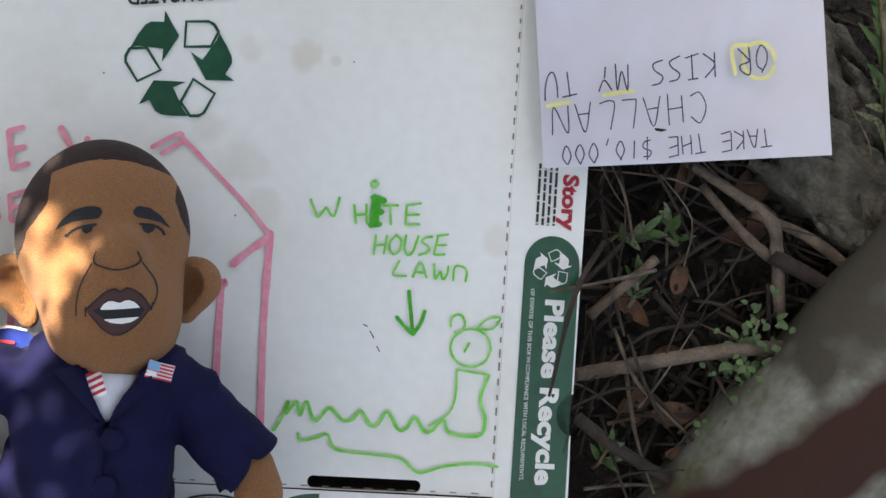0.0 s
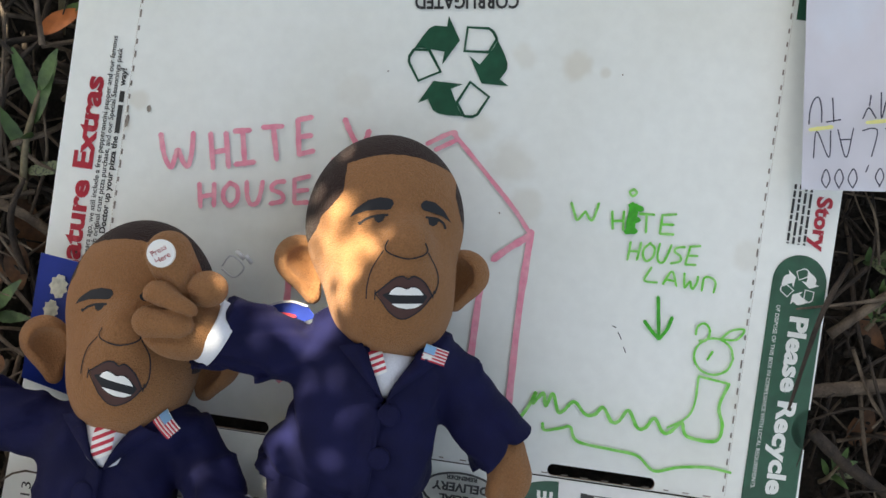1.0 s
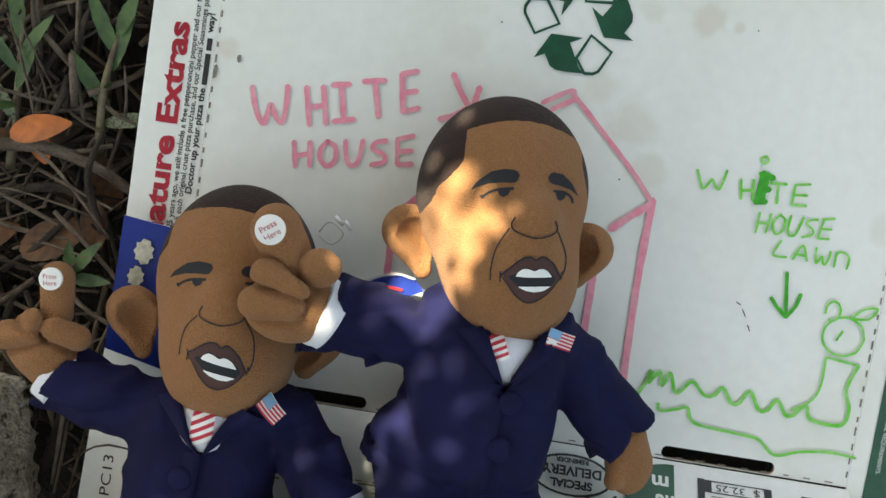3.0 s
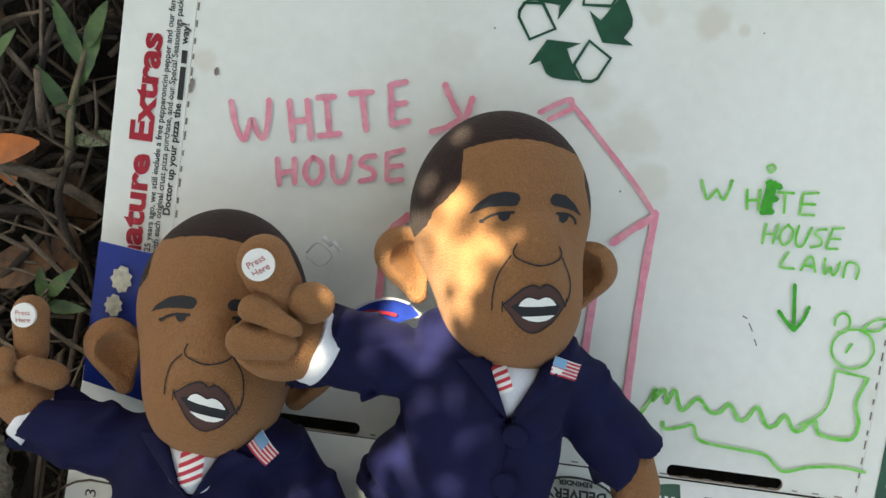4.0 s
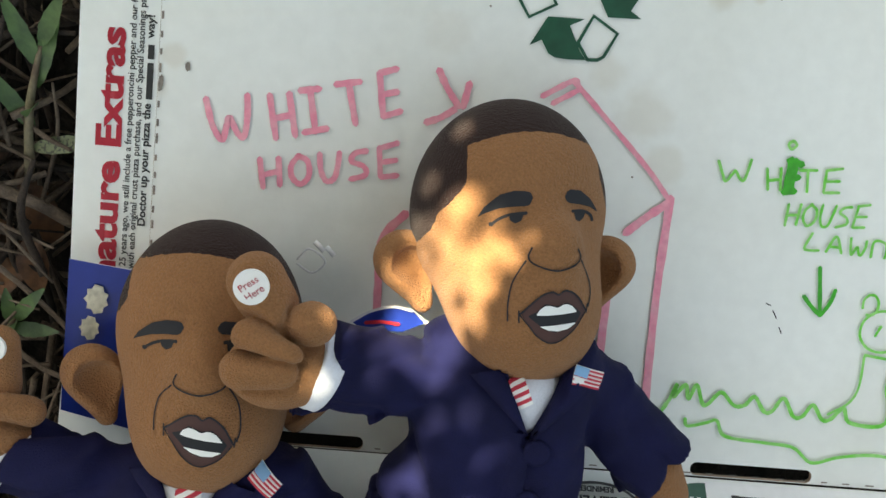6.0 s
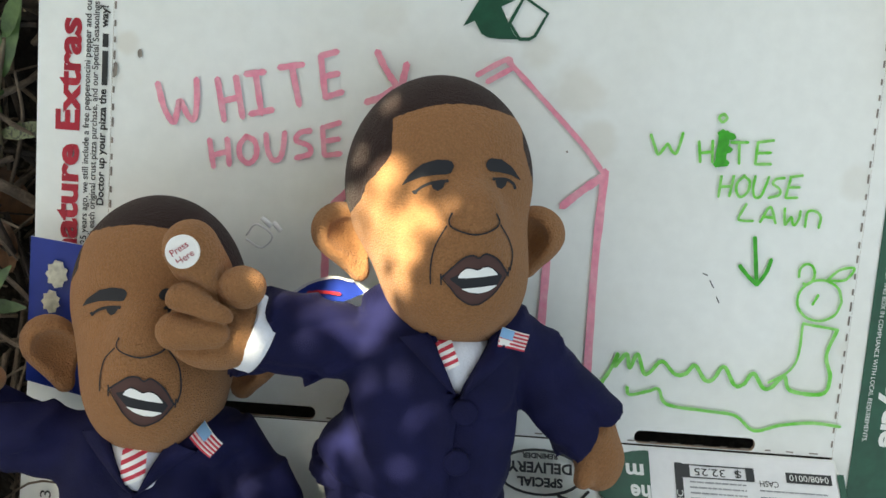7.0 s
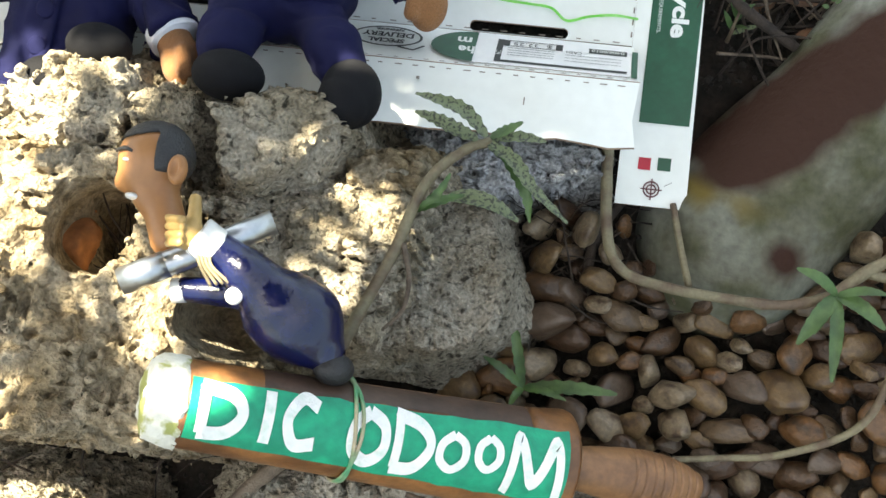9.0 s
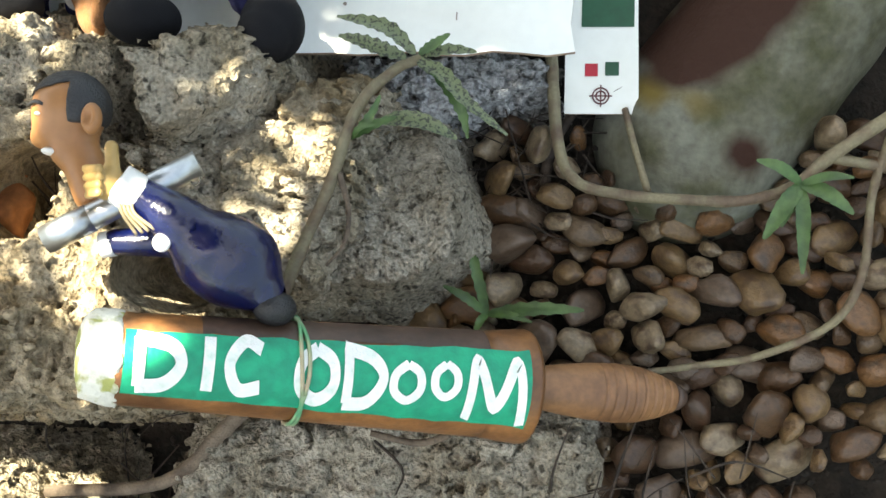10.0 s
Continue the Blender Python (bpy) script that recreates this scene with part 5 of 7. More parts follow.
def block(outline, front, seed, label, tilt=(0.0, 0.0), back=0.045, rough=1.0, bed=(0.15, 0.35, 1.0), ledges=1.0, holes=(), mat_=None, h=0.0015, pits=1.0):
    """A broken block of limestone: flat sides over an outline (x, z), a tilted front face, worn edges, bedding ledges and pits."""
    o = np.array(outline, float)
    mid = o.mean(axis=0)
    sides = []
    for p, q in zip(o, np.roll(o, -1, axis=0)):
        d = q - p
        n = np.array((d[1], -d[0])) / np.linalg.norm(d)
        if n @ (p - mid) < 0:
            n = -n
        sides.append((n, n @ p))
    fl = math.sqrt(1 + tilt[0] ** 2 + tilt[1] ** 2)
    bed = np.array(bed) / np.linalg.norm(bed)

    def f(X, Y, Z):
        wx = X + 0.0050 * vnoise(X * 38, Y * 38, Z * 38, seed + 8)
        wz = Z + 0.0050 * vnoise(X * 38, Y * 38, Z * 38, seed + 9)
        out = (front + tilt[0] * (wx - mid[0]) + tilt[1] * (wz - mid[1]) - Y) / fl
        for n, lim in sides:
            e = n[0] * wx + n[1] * wz - lim + 0.22 * (front + 0.030 - Y)
            m = np.clip(0.5 + 0.5 * (e - out) / 0.003, 0, 1)
            out = out * (1 - m) + e * m + 0.003 * m * (1 - m)
        out = np.maximum(out, Y - back)
        u = (bed[0] * X + bed[1] * Y + bed[2] * Z) * 120 + 1.6 * vnoise(X * 30, Y * 30, Z * 30, seed + 3)
        step = (u % 1.0) ** 2
        out = out + ledges * 0.0052 * (step - 0.4) * np.clip(0.5 + 1.4 * vnoise(X * 24, Y * 24, Z * 24, seed + 6), 0, 1)
        crack = np.maximum(0, 1 - np.abs(vnoise(X * 42, Y * 42, Z * 52, seed + 4)) * 7)
        chip = np.abs(vnoise(X * 100, Y * 100, Z * 130, seed + 11))
        out = out + rough * (0.0044 * vnoise(X * 46, Y * 46, Z * 46, seed) + 0.0050 * crack - 0.0060 * (chip - 0.3) + 0.0030 * vnoise(X * 210, Y * 210, Z * 260, seed + 5) + 0.0016 * vnoise(X * 390, Y * 390, Z * 390, seed + 10))
        pit = vnoise(X * 120, Y * 120, Z * 120, seed + 7)
        out = out + pits * 0.0130 * np.maximum(0, pit - 0.46)
        for hc, hr in holes:
            out = np.maximum(out, -ell(hc, hr)(X, Y, Z) - 0.005 * vnoise(X * 55, Y * 55, Z * 55, seed + 2))
        return out
    lo = (o[:, 0].min() - 0.016, front - 0.020 - abs(tilt[0]) * np.ptp(o[:, 0]) / 2 - abs(tilt[1]) * np.ptp(o[:, 1]) / 2, o[:, 1].min() - 0.016)
    hi = (o[:, 0].max() + 0.016, back + 0.004, o[:, 1].max() + 0.016)
    me = mesh_of(*sdf_mesh(f, lo, hi, h))
    return solo("rock", me, mat_ or ROCK, (mid[0], back, mid[1]), label, "rock", "limestone rocks")


UNDER = ((-0.106, -0.120, -0.212), (0.028, 0.085, 0.022))   # hollow under the figurine
block([(-0.275, -0.085), (-0.235, -0.064), (-0.188, -0.062), (-0.178, -0.090), (-0.190, -0.125), (-0.275, -0.140)], -0.104, 11, "pale limestone rock beside a doll, lit by the sun", (-0.25, -0.30), ledges=0.4)
block([(-0.192, -0.088), (-0.172, -0.074), (-0.146, -0.074), (-0.138, -0.098), (-0.150, -0.130), (-0.185, -0.130)], -0.104, 12, "small tan limestone rock wedged between others", (0.2, -0.2), ledges=0.5)
block([(-0.134, -0.092), (-0.098, -0.079), (-0.064, -0.080), (-0.055, -0.098), (-0.074, -0.128), (-0.100, -0.142), (-0.120, -0.138)], -0.124, 13, "blocky grey limestone rock under the dolls' feet", (0.35, 0.30), bed=(-0.5, 0.3, 1.0), ledges=1.1, rough=0.6, pits=0.6)
block([(-0.066, -0.110), (-0.040, -0.098), (-0.012, -0.095), (-0.006, -0.128), (-0.060, -0.134)], -0.082, 14, "brownish limestone rock with clear bedding", (0.2, 0.4), rough=0.8, pits=0.4, mat_=ROCK_TAN)
block([(-0.036, -0.074), (0.040, -0.070), (0.100, -0.077), (0.099, -0.096), (0.064, -0.108), (0.020, -0.118), (-0.022, -0.108)], -0.018, 15, "bluish grey limestone slab under the box's flap", (0.05, 0.30), ledges=0.4, mat_=ROCK_BLUE, rough=0.9)
block([(-0.034, -0.126), (0.029, -0.125), (0.056, -0.194), (0.041, -0.210), (0.004, -0.228), (-0.040, -0.224)], -0.062, 16, "flat broken limestone slab behind a plant stem", (-0.10, 0.62), bed=(0.1, 0.8, 0.6), ledges=0.6, rough=0.55, pits=0.4, mat_=ROCK_GREY)
block([(-0.146, -0.138), (-0.080, -0.122), (-0.008, -0.112), (-0.012, -0.190), (-0.024, -0.226), (-0.064, -0.222), (-0.112, -0.186)], -0.098, 17, "layered limestone rock with sunlit ledges", (0.15, 0.25), bed=(0.12, 0.2, 1.0), ledges=1.8, rough=1.1, pits=1.5, holes=(UNDER,))
block([(-0.330, -0.120), (-0.170, -0.128), (-0.138, -0.165), (-0.098, -0.232), (-0.083, -0.280), (-0.160, -0.288), (-0.330, -0.292)], -0.134, 18, "large pale limestone rock with a dark hollow", (0.12, 0.15), ledges=1.0, rough=1.3, pits=1.4, h=0.0017, mat_=ROCK_TAN, holes=(((-0.190, -0.095, -0.172), (0.026, 0.100, 0.030)), UNDER))
block([(-0.104, -0.298), (0.020, -0.290), (0.118, -0.292), (0.128, -0.345), (0.110, -0.420), (-0.150, -0.420)], -0.062, 19, "dark crumbly limestone rock under the rolling pin", (0.10, 0.05), ledges=0.6, rough=1.5, pits=1.3, mat_=ROCK_GREY, h=0.0018)
block([(-0.300, -0.342), (-0.222, -0.336), (-0.186, -0.356), (-0.186, -0.420), (-0.300, -0.420)], -0.108, 20, "pale limestone rock lit by the sun", (0.1, -0.1), ledges=0.5, h=0.0018)
rock((-0.405, -0.030, -0.075), (0.050, 0.052, 0.075), 21, "smooth grey boulder beside the box", (0, 0, 0), 0.5)
ember = rock((-0.190, -0.052, -0.175), (0.007, 0.009, 0.016), 22, "burnt orange stone inside a hollow", (0, 0, 0), 0.5, 0.0025)
ember.data.materials[0] = EMBER
ember.matrix_world = W @ Matrix.Translation((-0.213, -0.072, -0.176))

# ---- rolling pin ----
pin = thing("rolling_pin", (0.0, -0.10, -0.27), "old wooden rolling pin painted green with white capitals", "rolling pin")
A, B = Vector((-0.1205, -0.178, -0.2560)), Vector((0.0890, -0.080, -0.2720))
AX = (B - A).normalized()
LEN = (B - A).length
TURN_UP = Vector((0, -1, 0)) - AX * AX.dot(Vector((0, -1, 0)))
TURN_UP.normalize()
PIN_SIDE = AX.cross(TURN_UP)


def pin_at(s, angle, r):
    """A point on the barrel: metres along it, degrees round it from the side that faces up the bank."""
    a = radians(angle)
    return A + AX * s + (TURN_UP * math.cos(a) + PIN_SIDE * math.sin(a)) * r


def radius(s):
    return 0.0225 + 0.0075 * s / LEN + 0.0022 * max(0.0, (s - LEN + 0.027) / 0.027)


def lathe(profile, sides=40, grain=0.0):
    V, F = [], []
    for s, r in profile:
        for k in range(sides):
            V.append(pin_at(s, 360 * k / sides, r))
    for i in range(len(profile) - 1):
        for k in range(sides):
            k2 = (k + 1) % sides
            F.append((i * sides + k, i * sides + k2, (i + 1) * sides + k2, (i + 1) * sides + k))
    F.append(tuple(range(sides))[::-1])
    F.append(tuple((len(profile) - 1) * sides + k for k in range(sides)))
    me = mesh_of(V, F)
    return me


barrel_profile = [(0.012, radius(0) * 0.97)] + [(s, radius(s) - (0.0016 if abs(s - LEN + 0.027) < 0.0012 else 0)) for s in sorted(list(np.linspace(0.014, LEN - 0.004, 16)) + [LEN - 0.0292, LEN - 0.027, LEN - 0.0248])] + [(LEN - 0.002, radius(LEN) * 0.97), (LEN, radius(LEN) * 0.88)]
part("barrel", lathe(barrel_profile), WOOD, pin)
cap_mesh = lathe([(-0.005, 0.006), (-0.0045, 0.0150), (-0.002, 0.0205), (0.002, 0.0222), (0.006, 0.0230), (0.010, 0.0234), (0.0145, 0.0238), (0.0150, 0.0225)], 56)
for v in cap_mesh.vertices:
    k = 0.0022 * float(vnoise(v.co.x * 160, v.co.y * 160, v.co.z * 160, 41)) + 0.0010 * float(vnoise(v.co.x * 420, v.co.y * 420, v.co.z * 420, 42))
    v.co += v.normal * k
part("end_cap", cap_mesh, PATINA, pin, "peeling white and green end cap")
HL = 0.092
handle_profile = [(LEN, 0.0108)]
for k in range(1, 120):
    u = k / 120
    r = float(np.interp(u, [0, 0.1, 0.25, 0.42, 0.60, 0.74, 0.88, 1], [0.0116, 0.0122, 0.0142, 0.0160, 0.0168, 0.0160, 0.0130, 0.0088]))
    if u > 0.45:
        r -= 0.0011 if k % 8 == 0 else 0
    handle_profile.append((LEN + HL * u, r))
handle_profile += [(LEN + HL, 0.0075), (LEN + HL + 0.003, 0.0062), (LEN + HL + 0.006, 0.004)]
part("handle", lathe(handle_profile), WOOD_PALE, pin, "turned wooden handle with grooves")
part("handle_tip", lathe([(LEN + HL + 0.0005, 0.0080), (LEN + HL + 0.004, 0.0072), (LEN + HL + 0.008, 0.0045)]), WOOD_DARK, pin, "dark worn tip")


def wrap(s0, s1, a0, a1, lift, material_, name, label="", ragged=0.0, seed=0):
    """A painted patch round the barrel."""
    V, F = [], []
    n, m = 30, 12
    for i in range(n + 1):
        s = s0 + (s1 - s0) * i / n
        for j in range(m + 1):
            wob = ragged * float(vnoise(i * 0.9, j * 5.0, 0.5, seed)) if j in (0, m) else 0
            V.append(pin_at(s, a0 + (a1 - a0) * j / m + wob, radius(s) + lift))
    for i in range(n):
        for j in range(m):
            q = (i * (m + 1) + j, (i + 1) * (m + 1) + j, (i + 1) * (m + 1) + j + 1, i * (m + 1) + j + 1)
            F.append(q)
    return part(name, mesh_of(V, F), material_, pin, label)


wrap(0.0155, LEN - 0.009, -42, 40, 0.0006, PAINT_GREEN, "painted_band", "green painted band", 3.5, 4)
wrap(0.052, LEN - 0.030, -82, -43, 0.0004, WOOD_DARK, "dark_stain", "dark weathered stripe", 6, 7)


def barrel_strokes(words, s0, step, w, a_low, a_high, width, name, seed=0):
    V, F = [], []
    for line in penned(words, 0, 0, step, 0, w, 1.0, 0.0, 0.02, seed):
        v, q = ribbon(line, width, 8, seed)
        pts = curve_points(line, 8)[:, :2]
        deg = (a_high - a_low)
        n = len(pts)
        metric = np.array([(p[0], p[1] * 0.0175) for p in pts])
        base = len(V)
        for i in range(n):
            d = metric[min(i + 1, n - 1)] - metric[max(i - 1, 0)]
            d = d / (np.linalg.norm(d) + 1e-9)
            nn = np.array((-d[1], d[0])) * width / 2
            for sg in (1, -1):
                u, v_ = metric[i] + nn * sg
                s = s0 + u
                V.append(pin_at(s, a_low + deg * v_ / 0.0175, radius(s) + 0.0014))
            if i:
                F.append((base + 2 * i - 2, base + 2 * i - 1, base + 2 * i + 1, base + 2 * i))
    return part(name, mesh_of(V, F), PAINT_WHITE, pin, "white painted capitals")


PEN["i"] = [[(0.5, 1), (0.5, 0)]]
for k, (letter, s0, w, low_a, high_a, pen) in enumerate((("D", 0.0205, 0.0235, 25, -32, 0.0056), ("i", 0.0515, 0.0080, 24, -36, 0.0056), ("C", 0.0635, 0.0185, 22, -34, 0.0052), ("O", 0.0990, 0.0200, 26, -32, 0.0050), ("D", 0.1225, 0.0210, 27, -33, 0.0048), ("O", 0.1475, 0.0165, 18, -20, 0.0044), ("O", 0.1690, 0.0145, 11, -23, 0.0044), ("M", 0.1890, 0.0300, 35, -27, 0.0048))):
    barrel_strokes(letter, s0, 0.02, w, low_a, high_a, pen, "painted_letter", k + 1)

band = thing("rubber_band", (-0.03, -0.17, -0.26), "twisted tan and green rubber band round the rolling pin", "rubber band")
for k in (0, 1):
    loop = [pin_at(0.1005 + 0.0016 * math.sin(a * 0.035 + k * 3) + 0.0065 * math.cos(radians(a)) * (0.5 if k else 0.3), a + 20, radius(0.09) + 0.0022) for a in range(0, 361, 20)]
    part("strand", mesh_of(*tube(loop, [0.0011, 0.0011], 7, n=3)), BAND, band)

# ---- painted figurine strapped to the rocks ----
Y0 = -0.150
fig = []
GB, GS, GP, GK, GW = range(5)
body = blend(0.010, ell((-0.0590, Y0, -0.2075), (0.0255, 0.022, 0.0230)), limb((-0.070, Y0 - 0.006, -0.199), (-0.084, Y0 - 0.014, -0.187), 0.0175, 0.0115), limb((-0.052, Y0, -0.214), (-0.040, Y0, -0.224), 0.016, 0.0100))
arm = limb((-0.080, Y0 - 0.010, -0.190), (-0.1030, Y0 - 0.017, -0.1755), 0.0130, 0.0100)
low = blend(0.003, limb((-0.085, Y0 + 0.002, -0.198), (-0.120, Y0 - 0.002, -0.199), 0.0085, 0.0065), limb((-0.086, Y0 + 0.010, -0.190), (-0.118, Y0 + 0.012, -0.178), 0.009, 0.008))
fold_f = blend(0.005, body, arm, low)
fig.append((*sdf_mesh(lambda X, Y, Z: fold_f(X, Y, Z) + 0.0006 * vnoise(X * 70, Y * 70, Z * 70, 4), (-0.135, Y0 - 0.04, -0.245), (-0.03, Y0 + 0.03, -0.145), 0.0015), GB))
skull = blend(0.006, ell((-0.1470, Y0, -0.1305), (0.0198, 0.0175, 0.0185)), ell((-0.1525, Y0, -0.1420), (0.0118, 0.0130, 0.0115)), limb((-0.1420, Y0, -0.1500), (-0.1325, Y0, -0.173), 0.0105, 0.0110), ell((-0.1470, Y0, -0.1535), (0.0075, 0.0095, 0.0070)), ell((-0.1635, Y0, -0.1460), (0.0036, 0.0042, 0.0036)))
skull_ear = minus(ell((-0.1290, Y0 - 0.0140, -0.1370), (0.0054, 0.0048, 0.0084)), ell((-0.1300, Y0 - 0.0185, -0.1360), (0.0030, 0.0034, 0.0052)), 0.001)
fig.append((*sdf_mesh(blend(0.002, skull, skull_ear), (-0.178, Y0 - 0.03, -0.185), (-0.115, Y0 + 0.03, -0.10), 0.0013), GS))
cap = lambda X, Y, Z: np.maximum(ell((-0.1465, Y0, -0.1300), (0.0213, 0.0188, 0.0200))(X, Y, Z), np.minimum(-0.1190 - Z + 0.25 * (X + 0.147), -0.1415 - X)) + 0.0003 * vnoise(X * 700, Y * 700, Z * 700, 2)
cap2 = lambda X, Y, Z: np.maximum(cap(X, Y, Z), -0.1390 - Z)
fig.append((*sdf_mesh(cap2, (-0.172, Y0 - 0.025, -0.152), (-0.118, Y0 + 0.025, -0.104), 0.0013), GK))
palm = blend(0.0025, ell((-0.1160, Y0 - 0.022, -0.1705), (0.0088, 0.0080, 0.0086)), limb((-0.1130, Y0 - 0.024, -0.163), (-0.1138, Y0 - 0.024, -0.1525), 0.0037, 0.0033))
knuckles = blend(0.0002, *[limb((-0.1268 + 0.0006 * k, Y0 - 0.024, -0.1635 - 0.0044 * k), (-0.1165, Y0 - 0.0315, -0.1640 - 0.0040 * k), 0.0021, 0.0022) for k in range(4)])
fig.append((*sdf_mesh(lambda X, Y, Z: np.minimum(palm(X, Y, Z), knuckles(X, Y, Z)), (-0.140, Y0 - 0.045, -0.190), (-0.10, Y0, -0.14), 0.0010), GP))
fig.append((*tube([(-0.1015, Y0 - 0.0165, -0.1762), (-0.1025, Y0 - 0.0170, -0.1757), (-0.1105, Y0 - 0.0200, -0.1708), (-0.1110, Y0 - 0.0202, -0.1705)], [0.0090, 0.0106, 0.0108, 0.0090], 22, n=5), GW))
fig.append((*tube([(-0.1195, Y0 - 0.002, -0.1995), (-0.1265, Y0 - 0.002, -0.2005)], [0.0068, 0.0068], 16, n=3), GW))
fig.append((*sdf_mesh(ell((-0.0875, Y0 - 0.0215, -0.1995), (0.0048, 0.003, 0.0048)), (-0.096, Y0 - 0.03, -0.208), (-0.08, Y0 - 0.01, -0.19), 0.001), GW))
fig.append((*sdf_mesh(ell((-0.1535, Y0 - 0.006, -0.1530), (0.0046, 0.0078, 0.0022)), (-0.164, Y0 - 0.02, -0.158), (-0.146, Y0 + 0.01, -0.147), 0.0009), GW))
fig.append((*sdf_mesh(ell((-0.1575, Y0 - 0.0145, -0.1345), (0.0020, 0.002, 0.0011)), (-0.162, Y0 - 0.02, -0.138), (-0.153, Y0 - 0.008, -0.131), 0.0006), GW))
fig.append((*tube([(-0.1650, Y0 - 0.0110, -0.1300), (-0.1590, Y0 - 0.0150, -0.1285), (-0.1540, Y0 - 0.0160, -0.1300)], [0.0008, 0.0013, 0.0008], 6, n=3), GK))
fig.append((*sdf_mesh(ell((-0.035, Y0, -0.231), (0.011, 0.011, 0.009)), (-0.05, Y0 - 0.02, -0.245), (-0.02, Y0 + 0.02, -0.215), 0.0016), GK))
solo("painted_figurine", joined(fig), [GLOSS_BLUE, GLOSS_SKIN, GLOSS_PALE, GLOSS_BLACK, GLOSS_WHITE], (-0.07, Y0 + 0.022, -0.20), "small painted figurine in glossy blue suit, lying on rocks", "figurine")
pipe = thing("metal_tube", (-0.12, Y0 - 0.008, -0.18), "short silver metal tube tied to the figurine", "tube")
P0, P1 = np.array((-0.1500, Y0 - 0.018, -0.1995)), np.array((-0.0765, Y0 - 0.002, -0.1580))
part("body", mesh_of(*tube([P0, P1], [0.0070, 0.0070], 24, n=4)), STEEL, pipe)
part("collar", mesh_of(*tube([P0 + (P1 - P0) * 0.02, P0 + (P1 - P0) * 0.30], [0.0075, 0.0075], 24, n=3)), STEEL, pipe)
part("ring", mesh_of(*tube([(-0.077 + 0.0025 * math.cos(radians(a)), Y0 - 0.004, -0.166 + 0.0035 * math.sin(radians(a))) for a in range(0, 361, 30)], [0.0005, 0.0005], 6)), IRON, pipe, "dark wire ring")
cord = thing("elastic_string", (-0.10, Y0 - 0.02, -0.185), "loose tan elastic string tied round the figurine", "string")
for k in range(4):
    part("strand", mesh_of(*tube([(-0.110 + 0.003 * k, Y0 - 0.022, -0.172), (-0.107 + 0.002 * k, Y0 - 0.026, -0.184), (-0.100 + 0.003 * k, Y0 - 0.022, -0.196 + 0.001 * k)], [0.0009, 0.0010], 6)), STRING, cord)

# ---- trunk ----
base, top = np.array((0.190, 0.050, -0.119)), np.array((0.57, -0.06, 0.40))
axis = (top - base) / np.linalg.norm(top - base)


def trunk_f(X, Y, Z):
    t = np.clip((X - base[0]) * axis[0] + (Y - base[1]) * axis[1] + (Z - base[2]) * axis[2], 0.0, 0.66)
    d = np.sqrt((X - base[0] - t * axis[0]) ** 2 + (Y - base[1] - t * axis[1]) ** 2 + (Z - base[2] - t * axis[2]) ** 2)
    return d - (0.057 + 0.010 * np.exp(-t * 14)) + 0.003 * vnoise(X * 18, Y * 18, Z * 18, 31) + 0.0012 * vnoise(X * 60, Y * 60, Z * 60, 32)


tm = mesh_of(*sdf_mesh(trunk_f, (0.08, -0.18, -0.24), (0.68, 0.14, 0.46), 0.0045))
co = np.array([tuple(v.co) for v in tm.vertices])
along = (co - base) @ axis
off = co - base - along[:, None] * axis
across = off @ np.cross(axis, (0, -1, 0))
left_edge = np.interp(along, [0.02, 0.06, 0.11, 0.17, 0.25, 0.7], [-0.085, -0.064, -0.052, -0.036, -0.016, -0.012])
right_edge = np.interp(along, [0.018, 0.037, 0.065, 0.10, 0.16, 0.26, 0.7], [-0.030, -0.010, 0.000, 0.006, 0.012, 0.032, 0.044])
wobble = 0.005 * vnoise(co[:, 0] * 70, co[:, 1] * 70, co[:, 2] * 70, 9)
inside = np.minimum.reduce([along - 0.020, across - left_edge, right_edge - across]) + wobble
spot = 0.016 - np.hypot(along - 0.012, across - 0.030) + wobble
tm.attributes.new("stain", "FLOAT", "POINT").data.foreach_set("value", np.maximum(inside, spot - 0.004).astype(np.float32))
rim = 0.006 - np.hypot((along - 0.014 - 0.35 * (across + 0.03)) * 1.1, (across + 0.030) * 0.42) + 2 * wobble
tm.attributes.new("rim", "FLOAT", "POINT").data.foreach_set("value", rim.astype(np.float32))
# a darker grey-brown up the left edge of the upper trunk
crust = np.minimum(along - 0.220, -0.034 - across) + 3 * wobble
tm.attributes.new("crust", "FLOAT", "POINT").data.foreach_set("value", crust.astype(np.float32))
DARK_EDGE = masked("crusted_trunk", TRUNK, (0.060, 0.055, 0.042), "crust", 0.008)
LICHEN = masked("lichen_trunk", DARK_EDGE, (0.14, 0.105, 0.030), "rim", 0.008)
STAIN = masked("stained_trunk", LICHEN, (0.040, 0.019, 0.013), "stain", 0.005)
tree = thing("leaning_trunk", tuple(base), "smooth grey-green leaning tree trunk with brown stains", "tree trunk")
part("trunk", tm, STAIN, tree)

# ---- pebbles ----


